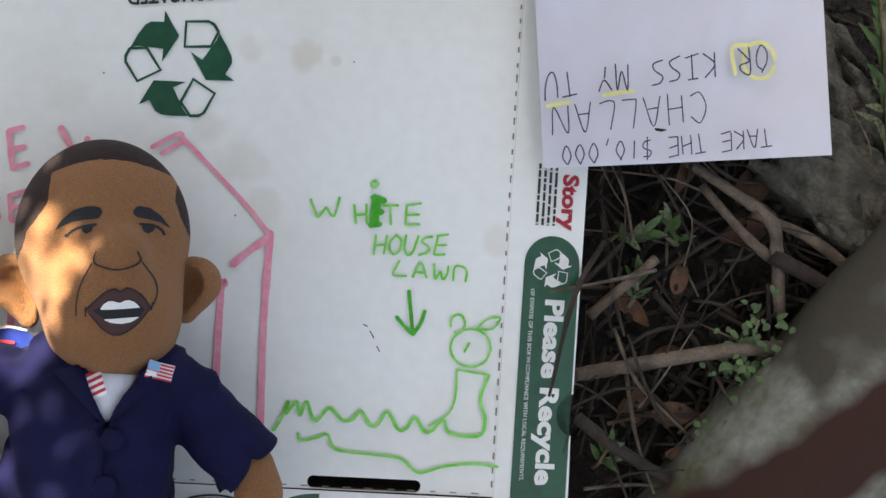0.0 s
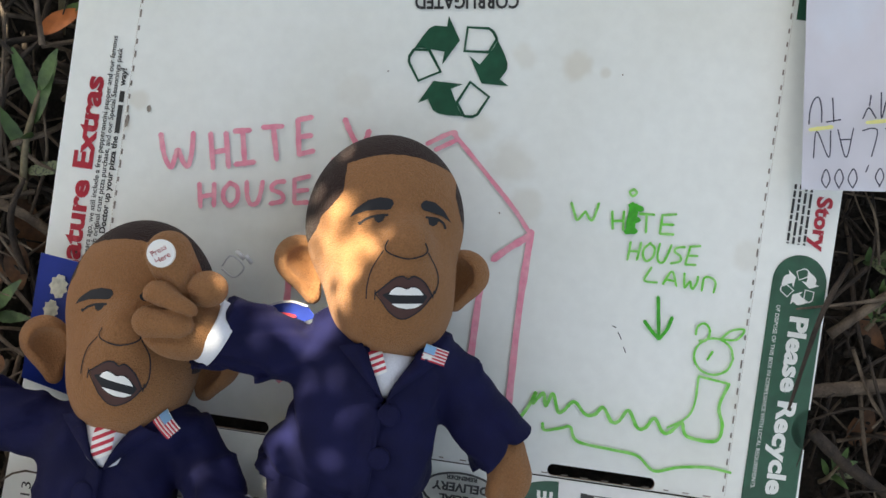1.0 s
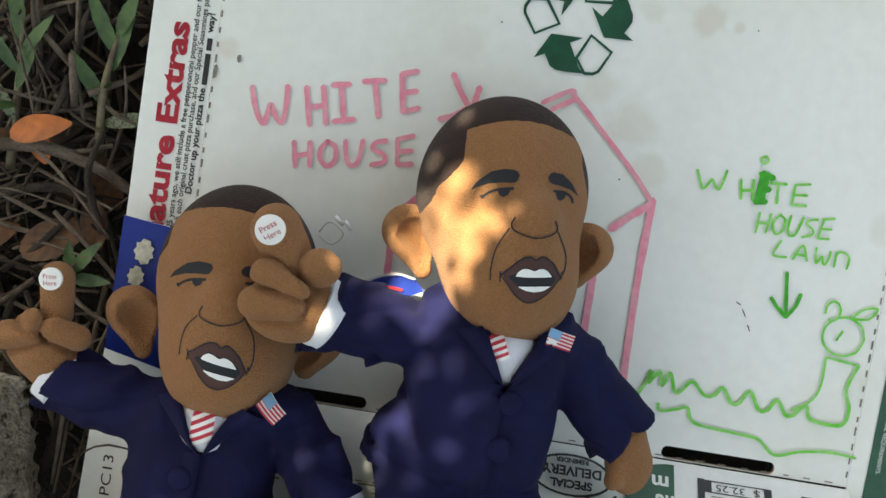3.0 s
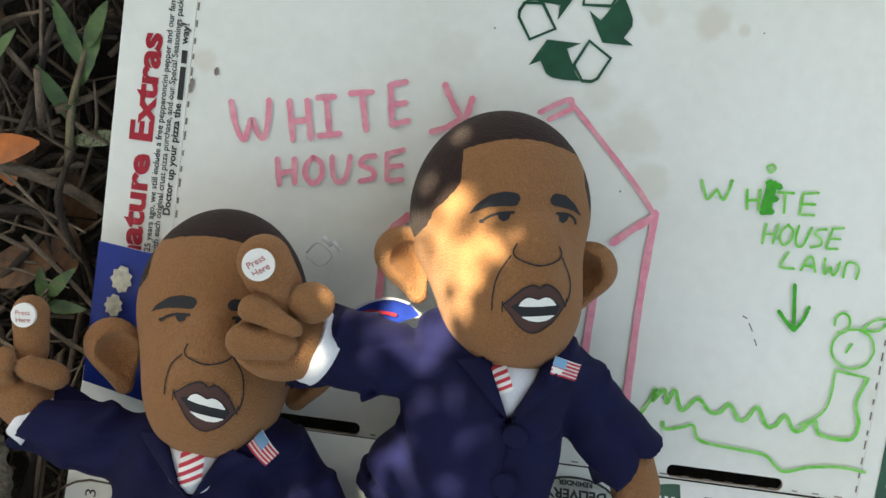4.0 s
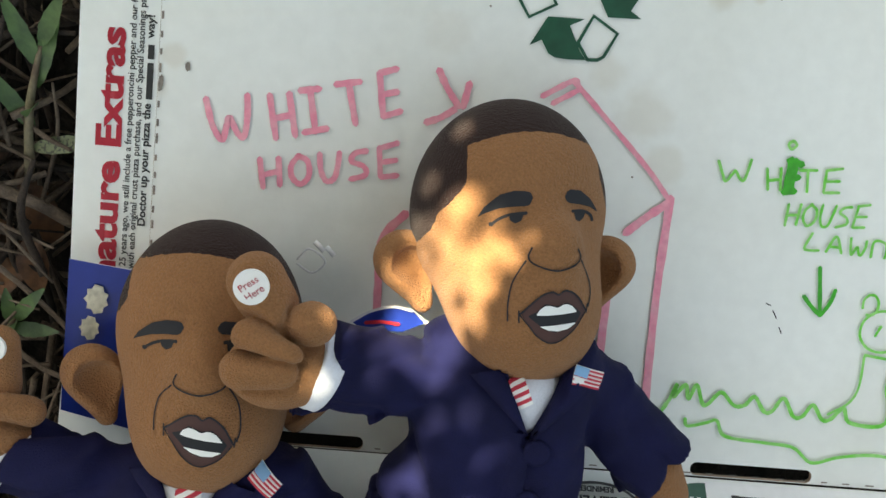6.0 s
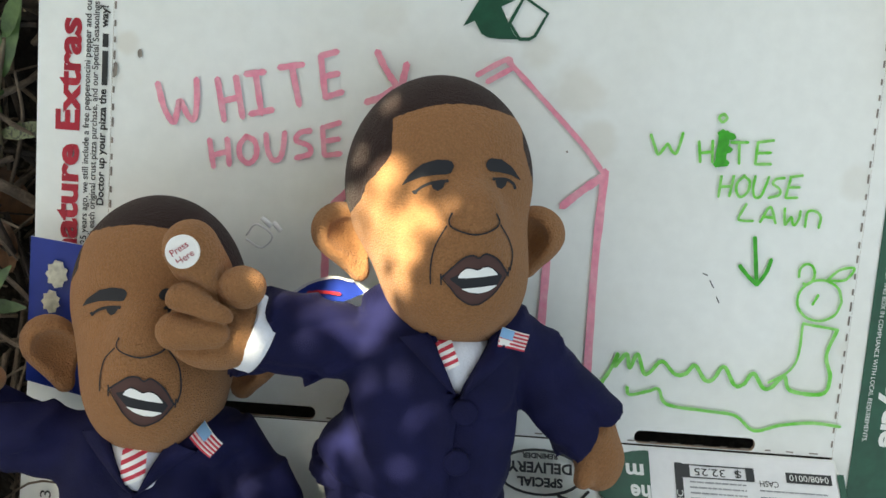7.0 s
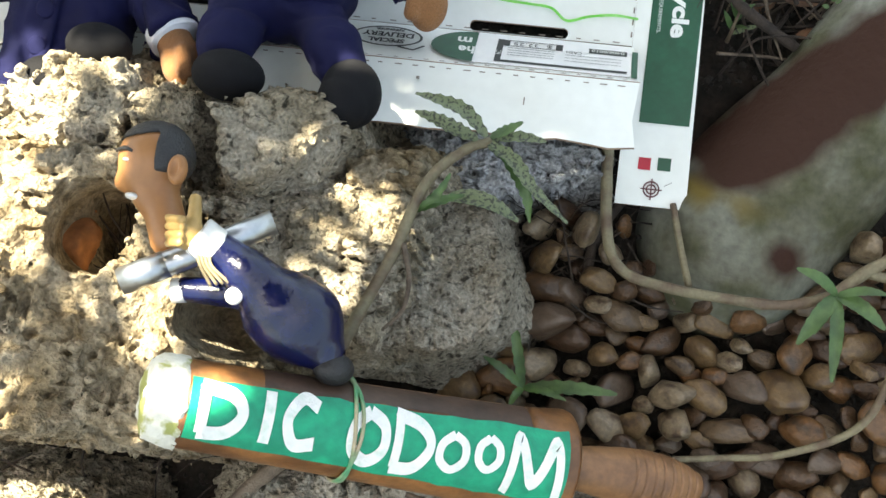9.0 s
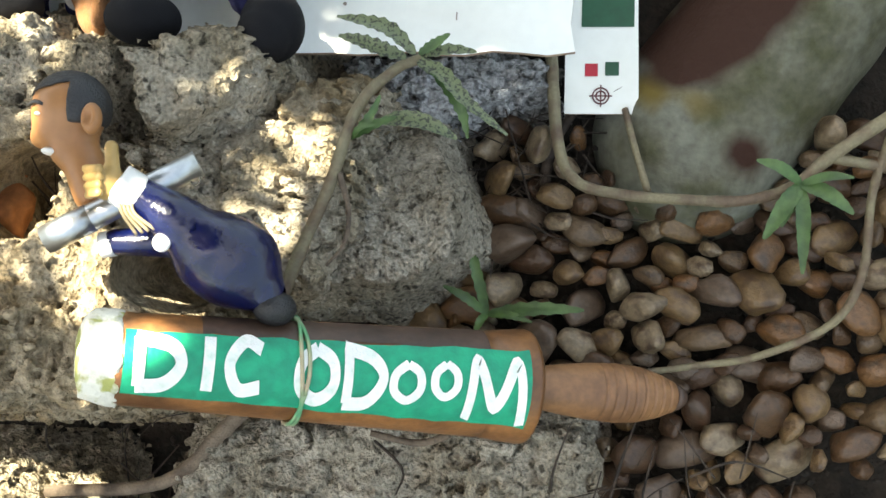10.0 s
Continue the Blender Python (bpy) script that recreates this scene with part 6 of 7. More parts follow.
def pebble_mesh(seed):
    rng = np.random.RandomState(seed)
    bm = bmesh.new()
    bmesh.ops.create_icosphere(bm, subdivisions=3, radius=1.0)
    r = np.array((1.0, rng.uniform(0.62, 0.9), rng.uniform(0.55, 0.8)))
    flats = [(d / np.linalg.norm(d), rng.uniform(0.66, 0.86)) for d in rng.normal(size=(6, 3))]
    for v in bm.verts:
        p = np.array(v.co)
        k = 1 + 0.26 * float(vnoise(p[0] * 1.3, p[1] * 1.3, p[2] * 1.3, seed)) + 0.07 * float(vnoise(p[0] * 3.5, p[1] * 3.5, p[2] * 3.5, seed + 50))
        for d, lim in flats:
            over = (p * k) @ d - lim
            if over > 0:
                k *= 1 - 0.75 * over / max(0.2, p @ d)
        v.co = Vector(p * r * k)
    me = bpy.data.meshes.new("pebble")
    bm.to_mesh(me)
    bm.free()
    me.materials.append(PEBBLE)
    return smooth(me)


PEBBLES = [pebble_mesh(100 + k) for k in range(14)]
rng = random.Random(7)
laid = []
tries = 0
while len(laid) < 290 and tries < 14000:
    tries += 1
    x, z = rng.uniform(0.02, 0.345), rng.uniform(-0.385, -0.115)
    if x < 0.06 and z > -0.2 or (x < 0.12 and z < -0.30) or (z > -0.14 and 0.12 < x < 0.26):
        continue
    if x < 0.16 and z < -0.345:
        continue
    if z < -0.320 and float(vnoise(np.array([x * 45]), np.array([0.0]), np.array([z * 45]), 3)[0]) > -0.05:
        continue
    r = rng.choice((0.0075, 0.010, 0.0115, 0.013, 0.0145, 0.0165)) * (1.0 + 0.6 * max(0, -z - 0.22))
    if all((x - a) ** 2 + (z - b) ** 2 > (0.70 * (r + c)) ** 2 for a, b, c in laid):
        laid.append((x, z, r))
for i, (x, z, r) in enumerate(laid):
    ob = new("pebble", PEBBLES[i % len(PEBBLES)])
    y = 0.028 - rng.uniform(0, 0.020) + 0.2 * max(0, -z - 0.33)
    ob.matrix_world = W @ Matrix.Translation((x, y, z)) @ Euler((rng.uniform(-0.5, 0.5) + 1.57, rng.uniform(-0.4, 0.4), rng.uniform(0, 6.28))).to_matrix().to_4x4() @ Matrix.Diagonal((r * 1.42, r * 1.2, r * 1.15, 1))
    tagged(ob, "smooth brown river pebble in a bed of pebbles", "pebble", "river pebbles")

# ---- plants and litter ----


def blade(base_, way, up, length, width, bend=0.3, teeth=0, fold=0.25, n=9):
    """A leaf: vertices and faces; way is where it points, up the side that faces the light."""
    b, d, u = np.array(base_, float), np.array(way, float), np.array(up, float)
    d = d / np.linalg.norm(d)
    u = u - d * (u @ d)
    u = u / np.linalg.norm(u)
    s = np.cross(d, u)
    V, F = [], []
    for i in range(n + 1):
        t = i / n
        w = width * 0.5 * (math.sin(math.pi * (0.04 + 0.94 * t ** 0.85)) ** 0.75)
        if teeth and i % 2:
            w *= 1 + teeth
        c = b + d * length * t - u * bend * length * t * t
        V += [c + s * w + u * fold * w, c, c - s * w + u * fold * w]
        if i:
            a = 3 * (i - 1)
            F += [(a, a + 1, a + 4, a + 3), (a + 1, a + 2, a + 5, a + 4)]
    return np.array(V), F


def many(items):
    V, F, base_ = [], [], 0
    for v, f in items:
        V.append(np.asarray(v, float))
        F += [tuple(int(i) + base_ for i in q) for q in f]
        base_ += len(v)
    return mesh_of(np.concatenate(V), F)


OUT = (0, -1, 0.3)

# tall plant in front of the rocks
plant = thing("succulent_plant", (-0.040, -0.110, -0.222), "bare-stemmed succulent plant with mottled toothed leaves", "plant")
stem_line = [(-0.044, -0.112, -0.232), (-0.030, -0.112, -0.196), (-0.017, -0.110, -0.164), (-0.004, -0.106, -0.122), (0.015, -0.100, -0.100), (0.030, -0.098, -0.093)]
part("stem", mesh_of(*tube(stem_line, [0.0038, 0.0035, 0.0032, 0.0028], 10, 0.06, 3)), STEM, plant, "tan leaf-scarred stem")
part("side_shoot", mesh_of(*tube([(-0.012, -0.110, -0.158), (-0.006, -0.112, -0.178), (-0.008, -0.112, -0.196), (-0.018, -0.110, -0.208)], [0.0018, 0.0014, 0.0010], 7, 0.1, 4)), TWIG, plant)


def leaf_line(line, width, teeth=0.3, fold=0.35, n=5, twist=0.0):
    """A narrow toothed leaf along a curved midrib."""
    mid = curve_points(line, n)
    V, F = [], []
    for i, c in enumerate(mid):
        t = i / (len(mid) - 1)
        d = mid[min(i + 1, len(mid) - 1)] - mid[max(i - 1, 0)]
        d = d / np.linalg.norm(d)
        a = twist * t
        up = np.array((math.sin(a), -math.cos(a), 0.3))
        up = up - d * (up @ d)
        up = up / np.linalg.norm(up)
        side = np.cross(d, up)
        w = width * 0.5 * (math.sin(math.pi * (0.05 + 0.92 * t ** 0.8)) ** 0.7) * (1 + teeth * (0.5 if i % 2 else -0.5))
        V += [c + side * w + up * fold * w, c + side * w * 0.5 + up * fold * w * 0.3, c, c - side * w * 0.5 + up * fold * w * 0.3, c - side * w + up * fold * w]
        if i:
            b_ = 5 * (i - 1)
            F += [(b_ + j, b_ + j + 1, b_ + j + 6, b_ + j + 5) for j in range(4)]
    return np.array(V), F


for line, wd, mat_, turned in (([(0.027, -0.105, -0.092), (0.014, -0.108, -0.080), (0.000, -0.108, -0.075), (-0.017, -0.104, -0.071)], 0.0090, LEAF_SPOT, 0.6),
                               ([(0.022, -0.104, -0.094), (0.010, -0.106, -0.090), (-0.003, -0.106, -0.085), (-0.016, -0.102, -0.081)], 0.0085, LEAF_SPOT, -0.5),
                               ([(0.029, -0.105, -0.092), (0.038, -0.110, -0.088), (0.047, -0.114, -0.083)], 0.0060, LEAF, 0.4),
                               ([(0.030, -0.105, -0.093), (0.046, -0.110, -0.091), (0.061, -0.110, -0.092)], 0.0068, LEAF_SPOT, 0.3),
                               ([(0.030, -0.106, -0.095), (0.044, -0.110, -0.105), (0.056, -0.110, -0.119), (0.078, -0.104, -0.136)], 0.0085, LEAF_SPOT, 0.5),
                               ([(0.035, -0.106, -0.099), (0.047, -0.108, -0.112), (0.054, -0.108, -0.124), (0.057, -0.106, -0.138)], 0.0075, LEAF, -0.6),
                               ([(0.028, -0.103, -0.096), (0.040, -0.104, -0.104), (0.050, -0.102, -0.112)], 0.0060, LEAF_SPOT, 0.8),
                               ([(-0.006, -0.106, -0.137), (0.004, -0.112, -0.128), (0.010, -0.114, -0.116)], 0.0050, LEAF, 0.5),
                               ([(-0.006, -0.106, -0.138), (0.008, -0.110, -0.131), (0.019, -0.110, -0.127)], 0.0052, LEAF, 0.2),
                               ([(-0.007, -0.106, -0.139), (0.000, -0.112, -0.133), (0.008, -0.114, -0.132)], 0.0045, LEAF, -0.4)):
    part("leaf", mesh_of(*leaf_line(line, wd, twist=turned)), mat_, plant)
part("long_leaf", mesh_of(*leaf_line([(0.008, -0.098, -0.128), (0.022, -0.100, -0.127), (0.036, -0.100, -0.130), (0.050, -0.096, -0.137)], 0.0100, 0.12)), LEAF_SPOT, plant, "long dark mottled leaf")

# vine round the trunk
vine = thing("vine", (0.104, -0.010, -0.120), "leafy green-brown vine trailing over pebbles", "vine")
part("stem", mesh_of(*tube([(0.098, -0.006, -0.070), (0.1035, -0.012, -0.128), (0.115, -0.018, -0.152), (0.142, -0.022, -0.160), (0.180, -0.026, -0.163), (0.214, -0.026, -0.163), (0.242, -0.026, -0.154), (0.262, -0.026, -0.137), (0.298, -0.028, -0.112), (0.345, -0.03, -0.085)], [0.0040, 0.0036, 0.0034, 0.0034, 0.0040, 0.0048], 9, 0.06, 5)), STEM, vine)
part("stem", mesh_of(*tube([(0.150, -0.012, -0.268), (0.190, -0.006, -0.262), (0.226, -0.008, -0.255), (0.268, -0.012, -0.234), (0.284, -0.016, -0.203), (0.288, -0.02, -0.157), (0.300, -0.022, -0.115)], [0.0020, 0.0024, 0.0028, 0.0026], 8, 0.06, 6)), STEM, vine)
part("stem", mesh_of(*tube([(0.144, -0.002, -0.105), (0.150, -0.010, -0.130), (0.158, -0.016, -0.158)], [0.0022, 0.0024], 7, 0.05, 7)), STEM, vine)
part("stem", mesh_of(*tube([(0.262, -0.026, -0.137), (0.290, -0.02, -0.141), (0.34, -0.014, -0.150)], [0.0032, 0.0036], 8, 0.05, 8)), STEM, vine)
hub = np.array((0.2455, -0.030, -0.153))
for tip, wd in (((0.219, -0.036, -0.140), 0.009), ((0.273, -0.040, -0.150), 0.007), ((0.273, -0.040, -0.171), 0.0115), ((0.244, -0.044, -0.206), 0.0100), ((0.2235, -0.036, -0.186), 0.0120), ((0.236, -0.020, -0.178), 0.008)):
    d = np.array(tip) - hub
    part("leaf", mesh_of(*leaf_line([hub, hub + d * 0.5 + (0, -0.004, 0.002), hub + d], wd * 0.85, 0.10, 0.25, 7)), LEAF, vine)

sprout = thing("seedling", (0.060, 0.0, -0.235), "small green serrated seedling between pebbles", "plant")
hub = np.array((0.0620, -0.012, -0.234))
part("stem", mesh_of(*tube([(0.064, 0.030, -0.240), hub], [0.0022, 0.002], 7, n=3)), STEM, sprout)
for tip, wd in (((0.121, -0.022, -0.230), 0.0105), ((0.050, -0.018, -0.190), 0.008), ((0.035, -0.018, -0.217), 0.007), ((0.090, -0.020, -0.238), 0.006), ((0.055, -0.02, -0.246), 0.006), ((0.040, -0.012, -0.150), 0.006)):
    d = np.array(tip) - hub
    part("leaf", mesh_of(*leaf_line([hub, hub + d * 0.5 + (0, -0.004, 0.002), hub + d], wd * 0.85, 0.25, 0.3, 7)), LEAF, sprout)


def rosette(at, lean, height, count, leaf, width, seed, label, stem_r=0.0028):
    """A stalk with pairs of narrow leaves."""
    rng = np.random.RandomState(seed)
    at, lean = np.array(at, float), np.array(lean, float)
    lean = lean / np.linalg.norm(lean)
    ob = thing("garden_succulent", tuple(at), label, "plant", "garden succulents")
    tip = at + lean * height
    part("stem", mesh_of(*tube([at, (at + tip) / 2 + rng.uniform(-0.004, 0.004, 3), tip], [stem_r, stem_r * 0.8, stem_r * 0.5], 8, 0.05, seed)), STEM, ob)
    for k in range(count):
        t = 0.25 + 0.75 * k / max(1, count - 1)
        a = k * 2.4 + rng.uniform(-0.4, 0.4)
        side = np.array((math.cos(a), -0.35 - 0.3 * rng.rand(), math.sin(a)))
        d = side * (1.1 - 0.6 * t) + lean * (0.35 + 0.9 * t)
        part("leaf", mesh_of(*blade(at + lean * height * t, d, (0, -1, 0.2), leaf * rng.uniform(0.7, 1.1), width, rng.uniform(0.0, 0.25), 0.10)), LEAF if rng.rand() < 0.6 else LEAF_SPOT, ob)
    return ob


LEAFY = "narrow-leaved green succulent growing in leaf litter"
rosette((-0.352, 0.022, 0.118), (0.1, -0.2, 1), 0.070, 6, 0.044, 0.0085, 41, LEAFY)
rosette((-0.402, 0.020, 0.100), (0.05, -0.2, 1), 0.085, 8, 0.038, 0.0070, 42, LEAFY)
rosette((-0.358, 0.020, 0.040), (0.2, -0.4, 0.4), 0.012, 4, 0.028, 0.0075, 43, LEAFY)
rosette((-0.412, 0.018, 0.235), (0.0, -0.3, 1), 0.070, 6, 0.040, 0.0070, 44, LEAFY)
rosette((-0.345, 0.030, 0.225), (-0.2, -0.2, 1), 0.050, 5, 0.032, 0.0065, 45, LEAFY)
rosette((0.186, 0.028, 0.110), (0.1, -0.4, 0.8), 0.024, 8, 0.015, 0.0036, 46, LEAFY, 0.0016)
rosette((0.172, 0.028, 0.150), (0.3, -0.2, 0.1), 0.024, 8, 0.017, 0.0045, 47, LEAFY, 0.0016)
rosette((0.215, 0.028, 0.150), (-0.2, -0.3, 0.3), 0.024, 8, 0.016, 0.0042, 48, LEAFY, 0.0016)
SPIKY = "pale spiky succulent stalk with many short leaves"
rosette((0.345, 0.020, 0.180), (-0.16, -0.1, 1), 0.150, 34, 0.026, 0.0045, 51, SPIKY, 0.0036)
rosette((0.315, -0.010, -0.150), (0.05, -0.1, 1), 0.110, 26, 0.024, 0.0050, 52, SPIKY, 0.0036)
rosette((0.345, 0.000, -0.190), (0.0, -0.1, 1), 0.120, 26, 0.026, 0.0050, 53, SPIKY, 0.0036)
rosette((0.170, 0.025, 0.012), (0.1, -0.5, 0.4), 0.026, 7, 0.018, 0.0040, 54, LEAFY, 0.0016)

# clover under the branch
clover = thing("clover", (0.255, 0.02, 0.08), "small bright green round-leaved clover", "plant")
rng = np.random.RandomState(5)
for k in range(150):
    c = np.array((0.262, 0.010, 0.076)) + rng.normal(size=3) * (0.015, 0.006, 0.022)
    a = rng.uniform(0, 6.28)
    part("leaf", mesh_of(*blade(c, (math.cos(a), -0.3, math.sin(a)), OUT, rng.uniform(0.003, 0.0075), rng.uniform(0.0028, 0.0050), 0.2, 0, 0.15, 5)), LEAF, clover)
part("stem", mesh_of(*tube([(0.252, 0.030, 0.060), (0.256, 0.014, 0.082), (0.262, 0.008, 0.108)], [0.0010, 0.0008], 6)), STEM, clover)

# branches one can follow
BRANCH = "bare tan branch lying in the litter"


def branch(line, radii, seed, label=BRANCH, mat_=None, sides=9):
    return solo("branch", mesh_of(*tube(line, radii, sides, 0.10, seed)), mat_ or TWIG, tuple(line[0]), label, "branch", "fallen branches")


branch([(0.150, 0.012, 0.068), (0.185, 0.010, 0.076), (0.240, 0.008, 0.088), (0.300, 0.016, 0.094)], [0.0042, 0.0046, 0.0040], 61, "pinkish bare branch lying across the litter")
branch([(0.212, 0.018, 0.202), (0.240, 0.014, 0.186), (0.266, 0.010, 0.168), (0.272, 0.012, 0.146), (0.279, 0.020, 0.110)], [0.0028, 0.0036, 0.0040, 0.0034], 62)
branch([(0.160, 0.016, 0.104), (0.178, 0.012, 0.122), (0.198, 0.012, 0.141)], [0.0034, 0.0030], 63)
branch([(0.268, 0.010, 0.147), (0.295, 0.014, 0.136), (0.330, 0.022, 0.120)], [0.0052, 0.0046], 64, BRANCH, TWIG_DARK)
branch([(0.255, 0.010, 0.172), (0.295, 0.014, 0.158), (0.335, 0.020, 0.132)], [0.0030, 0.0040], 65)
branch([(0.153, -0.004, 0.045), (0.178, 0.004, 0.028), (0.214, 0.014, 0.009)], [0.0042, 0.0040, 0.0034], 66, "reddish bare branch beside the box", TWIG_DARK)
branch([(0.224, 0.016, 0.187), (0.250, 0.012, 0.160), (0.268, 0.014, 0.146)], [0.0026, 0.0034], 67)
branch([(-0.445, 0.014, 0.108), (-0.415, 0.010, 0.113), (-0.380, 0.010, 0.1165), (-0.352, 0.014, 0.110), (-0.328, 0.020, 0.098)], [0.0038, 0.0036, 0.0032], 68)
branch([(-0.440, 0.020, 0.064), (-0.405, 0.018, 0.085), (-0.372, 0.016, 0.094), (-0.345, 0.022, 0.086)], [0.0026, 0.0030, 0.0020], 69, BRANCH, TWIG_DARK)
branch([(-0.400, 0.022, 0.040), (-0.375, 0.016, 0.062), (-0.352, 0.020, 0.098)], [0.0020, 0.0024], 70, BRANCH, TWIG_DARK)
branch([(-0.366, 0.012, 0.142), (-0.3655, 0.004, 0.155), (-0.367, 0.000, 0.172)], [0.0022, 0.0020], 71)
branch([(-0.345, 0.000, -0.02), (-0.352, 0.006, -0.055), (-0.362, 0.012, -0.085)], [0.0030, 0.0036], 72, BRANCH, TWIG_DARK)
branch([(-0.195, -0.060, -0.345), (-0.120, -0.070, -0.335), (-0.085, -0.075, -0.305), (-0.070, -0.08, -0.290)], [0.0036, 0.0044, 0.0050], 73, "bare branch lying under the rolling pin")
branch([(0.004, -0.085, -0.300), (0.030, -0.082, -0.305), (0.048, -0.080, -0.300)], [0.0018, 0.0022], 74)
branch([(0.094, 0.018, -0.160), (0.098, 0.012, -0.130), (0.112, 0.014, -0.105)], [0.0034, 0.0030], 75, BRANCH, TWIG_DARK)

# dead leaves
def fallen(at, way, length, width, seed, mat_=None, label="curled brown dead leaf on the ground"):
    return solo("dead_leaf", mesh_of(*blade(at, way, OUT, length, width, 0.12, 0, 0.3, 12)), mat_ or DEAD, at, label, "dead leaf", "fallen leaves")


fallen((-0.398, 0.004, 0.121), (0.9, -0.1, 0.34), 0.036, 0.0165, 1, ORANGE, "orange fallen leaf lying on twigs")
fallen((-0.384, 0.010, 0.124), (0.2, 0.0, -0.6), 0.018, 0.0120, 2, ORANGE, "orange fallen leaf lying on twigs")
fallen((-0.388, 0.016, 0.052), (0.75, 0.0, 0.5), 0.046, 0.0230, 3)
fallen((-0.350, 0.016, 0.090), (0.2, 0.0, -1), 0.030, 0.0160, 4)
fallen((-0.352, 0.014, 0.222), (0.6, 0, 0.5), 0.030, 0.0130, 5, ORANGE, "orange fallen leaf lying on twigs")
fallen((-0.424, 0.020, 0.050), (0.5, 0, 0.3), 0.035, 0.0180, 6)
fallen((0.215, 0.028, 0.120), (0.2, 0, 0.9), 0.022, 0.0110, 7)
fallen((0.250, 0.026, 0.178), (0.5, 0, 0.6), 0.035, 0.0200, 8)
fallen((0.262, 0.012, 0.046), (0.6, -0.1, 0.1), 0.010, 0.0090, 9, ORANGE, "small pinkish-orange fallen leaf")
fallen((0.205, 0.026, 0.045), (0.8, 0, 0.1), 0.028, 0.0150, 10)
for k in range(26):
    rr = random.Random(300 + k)
    side = rr.random() < 0.55
    x, z = (rr.uniform(-0.47, -0.335), rr.uniform(-0.05, 0.33)) if side else (rr.uniform(0.165, 0.36), rr.uniform(0.0, 0.30))
    fallen((x, rr.uniform(0.022, 0.036), z), (rr.uniform(-1, 1), rr.uniform(-0.2, 0.2), rr.uniform(-1, 1)), rr.uniform(0.02, 0.045), rr.uniform(0.008, 0.02), k)

# bark plates beside the box
def bark(c, r, seed, turn):
    rng_ = np.random.RandomState(seed)
    m = np.array(Euler([radians(a) for a in turn]).to_matrix())

    def f(X, Y, Z):
        p = [m[0, i] * (X - c[0]) + m[1, i] * (Y - c[1]) + m[2, i] * (Z - c[2]) for i in range(3)]
        k = (np.abs(p[0] / r[0]) ** 3 + np.abs(p[1] / r[1]) ** 3 + np.abs(p[2] / r[2]) ** 3) ** (1 / 3)
        return (k - 1) * r[1] + 0.0060 * vnoise(p[0] * 30, p[1] * 60, p[2] * 130, seed) + 0.0040 * vnoise(p[0] * 80, p[1] * 120, p[2] * 260, seed + 1)
    R = max(r) * 1.15
    me = mesh_of(*sdf_mesh(f, [a - R for a in c], [a + R for a in c], 0.0032))
    return solo("bark_plate", me, BARK, tuple(c), "flaking grey-brown bark plate in the litter", "bark", "bark plates")


BARK = material("grey_bark", (0.105, 0.10, 0.078), 0.9, spots=(0.045, 0.042, 0.032), scale=70, amount=0.5, bump=3.0, bump_scale=300)
bark((0.315, 0.026, 0.190), (0.055, 0.012, 0.030), 81, (0, 35, 0))
bark((0.350, 0.030, 0.225), (0.050, 0.012, 0.026), 82, (0, 40, 0))
bark((0.345, 0.028, 0.160), (0.045, 0.012, 0.022), 83, (0, 30, 0))
bark((0.300, 0.030, 0.265), (0.050, 0.012, 0.024), 84, (0, 50, 0))


def litter(name, spots, count, seed, mat_, r0, r1, l0, l1, depth, label, category):
    """Fine twigs and roots that nobody could count."""
    rng_ = np.random.RandomState(seed)
    items = []
    for _ in range(count):
        x0, x1, z0, z1 = spots[rng_.randint(len(spots))]
        p = np.array((rng_.uniform(x0, x1), rng_.uniform(*depth), rng_.uniform(z0, z1)))
        a = rng_.uniform(0, 6.28)
        L = rng_.uniform(l0, l1)
        d = np.array((math.cos(a), rng_.uniform(-0.35, 0.35), math.sin(a))) * L
        mid = p + d * 0.5 + rng_.normal(size=3) * L * 0.10
        r = rng_.uniform(r0, r1)
        items.append(tube([p, mid, p + d], [r, r * 0.9, r * 0.5], 5, 0.1, rng_.randint(9999), 4, False))
    return solo(name, many(items), mat_, (spots[0][0], depth[1], spots[0][2]), label, category, kind="stuff")


LEFT = [(-0.50, -0.335, -0.08, 0.34)]
RIGHT = [(0.155, 0.36, -0.02, 0.33)]
litter("leaf_litter", LEFT, 380, 91, TWIG, 0.0007, 0.0022, 0.03, 0.10, (0.006, 0.042), "tangle of dry grey twigs on the ground", "twigs")
litter("leaf_litter", LEFT, 240, 92, TWIG_DARK, 0.0007, 0.0028, 0.03, 0.09, (0.012, 0.045), "tangle of dark twigs on the ground", "twigs")
# mostly dark twigs on this side: the litter's shade is put into their colour
litter("leaf_litter", RIGHT, 70, 93, TWIG, 0.0005, 0.0015, 0.03, 0.08, (0.012, 0.042), "tangle of dry grey twigs on the ground", "twigs")
litter("leaf_litter", RIGHT, 330, 94, TWIG_DARK, 0.0006, 0.0022, 0.03, 0.10, (0.016, 0.045), "tangle of dark twigs on the ground", "twigs")
litter("fine_roots", [(-0.25, 0.02, -0.42, -0.29), (0.10, 0.24, -0.42, -0.32), (-0.21, -0.17, -0.20, -0.185)], 190, 95, TWIG_DARK, 0.0003, 0.0011, 0.02, 0.07, (-0.062, 0.000), "fine reddish-brown roots and plant debris", "roots")
litter("fine_roots", [(0.05, 0.12, -0.19, -0.10)], 90, 96, TWIG_DARK, 0.0003, 0.0008, 0.02, 0.05, (0.008, 0.03), "fine dark roots in the soil", "roots")

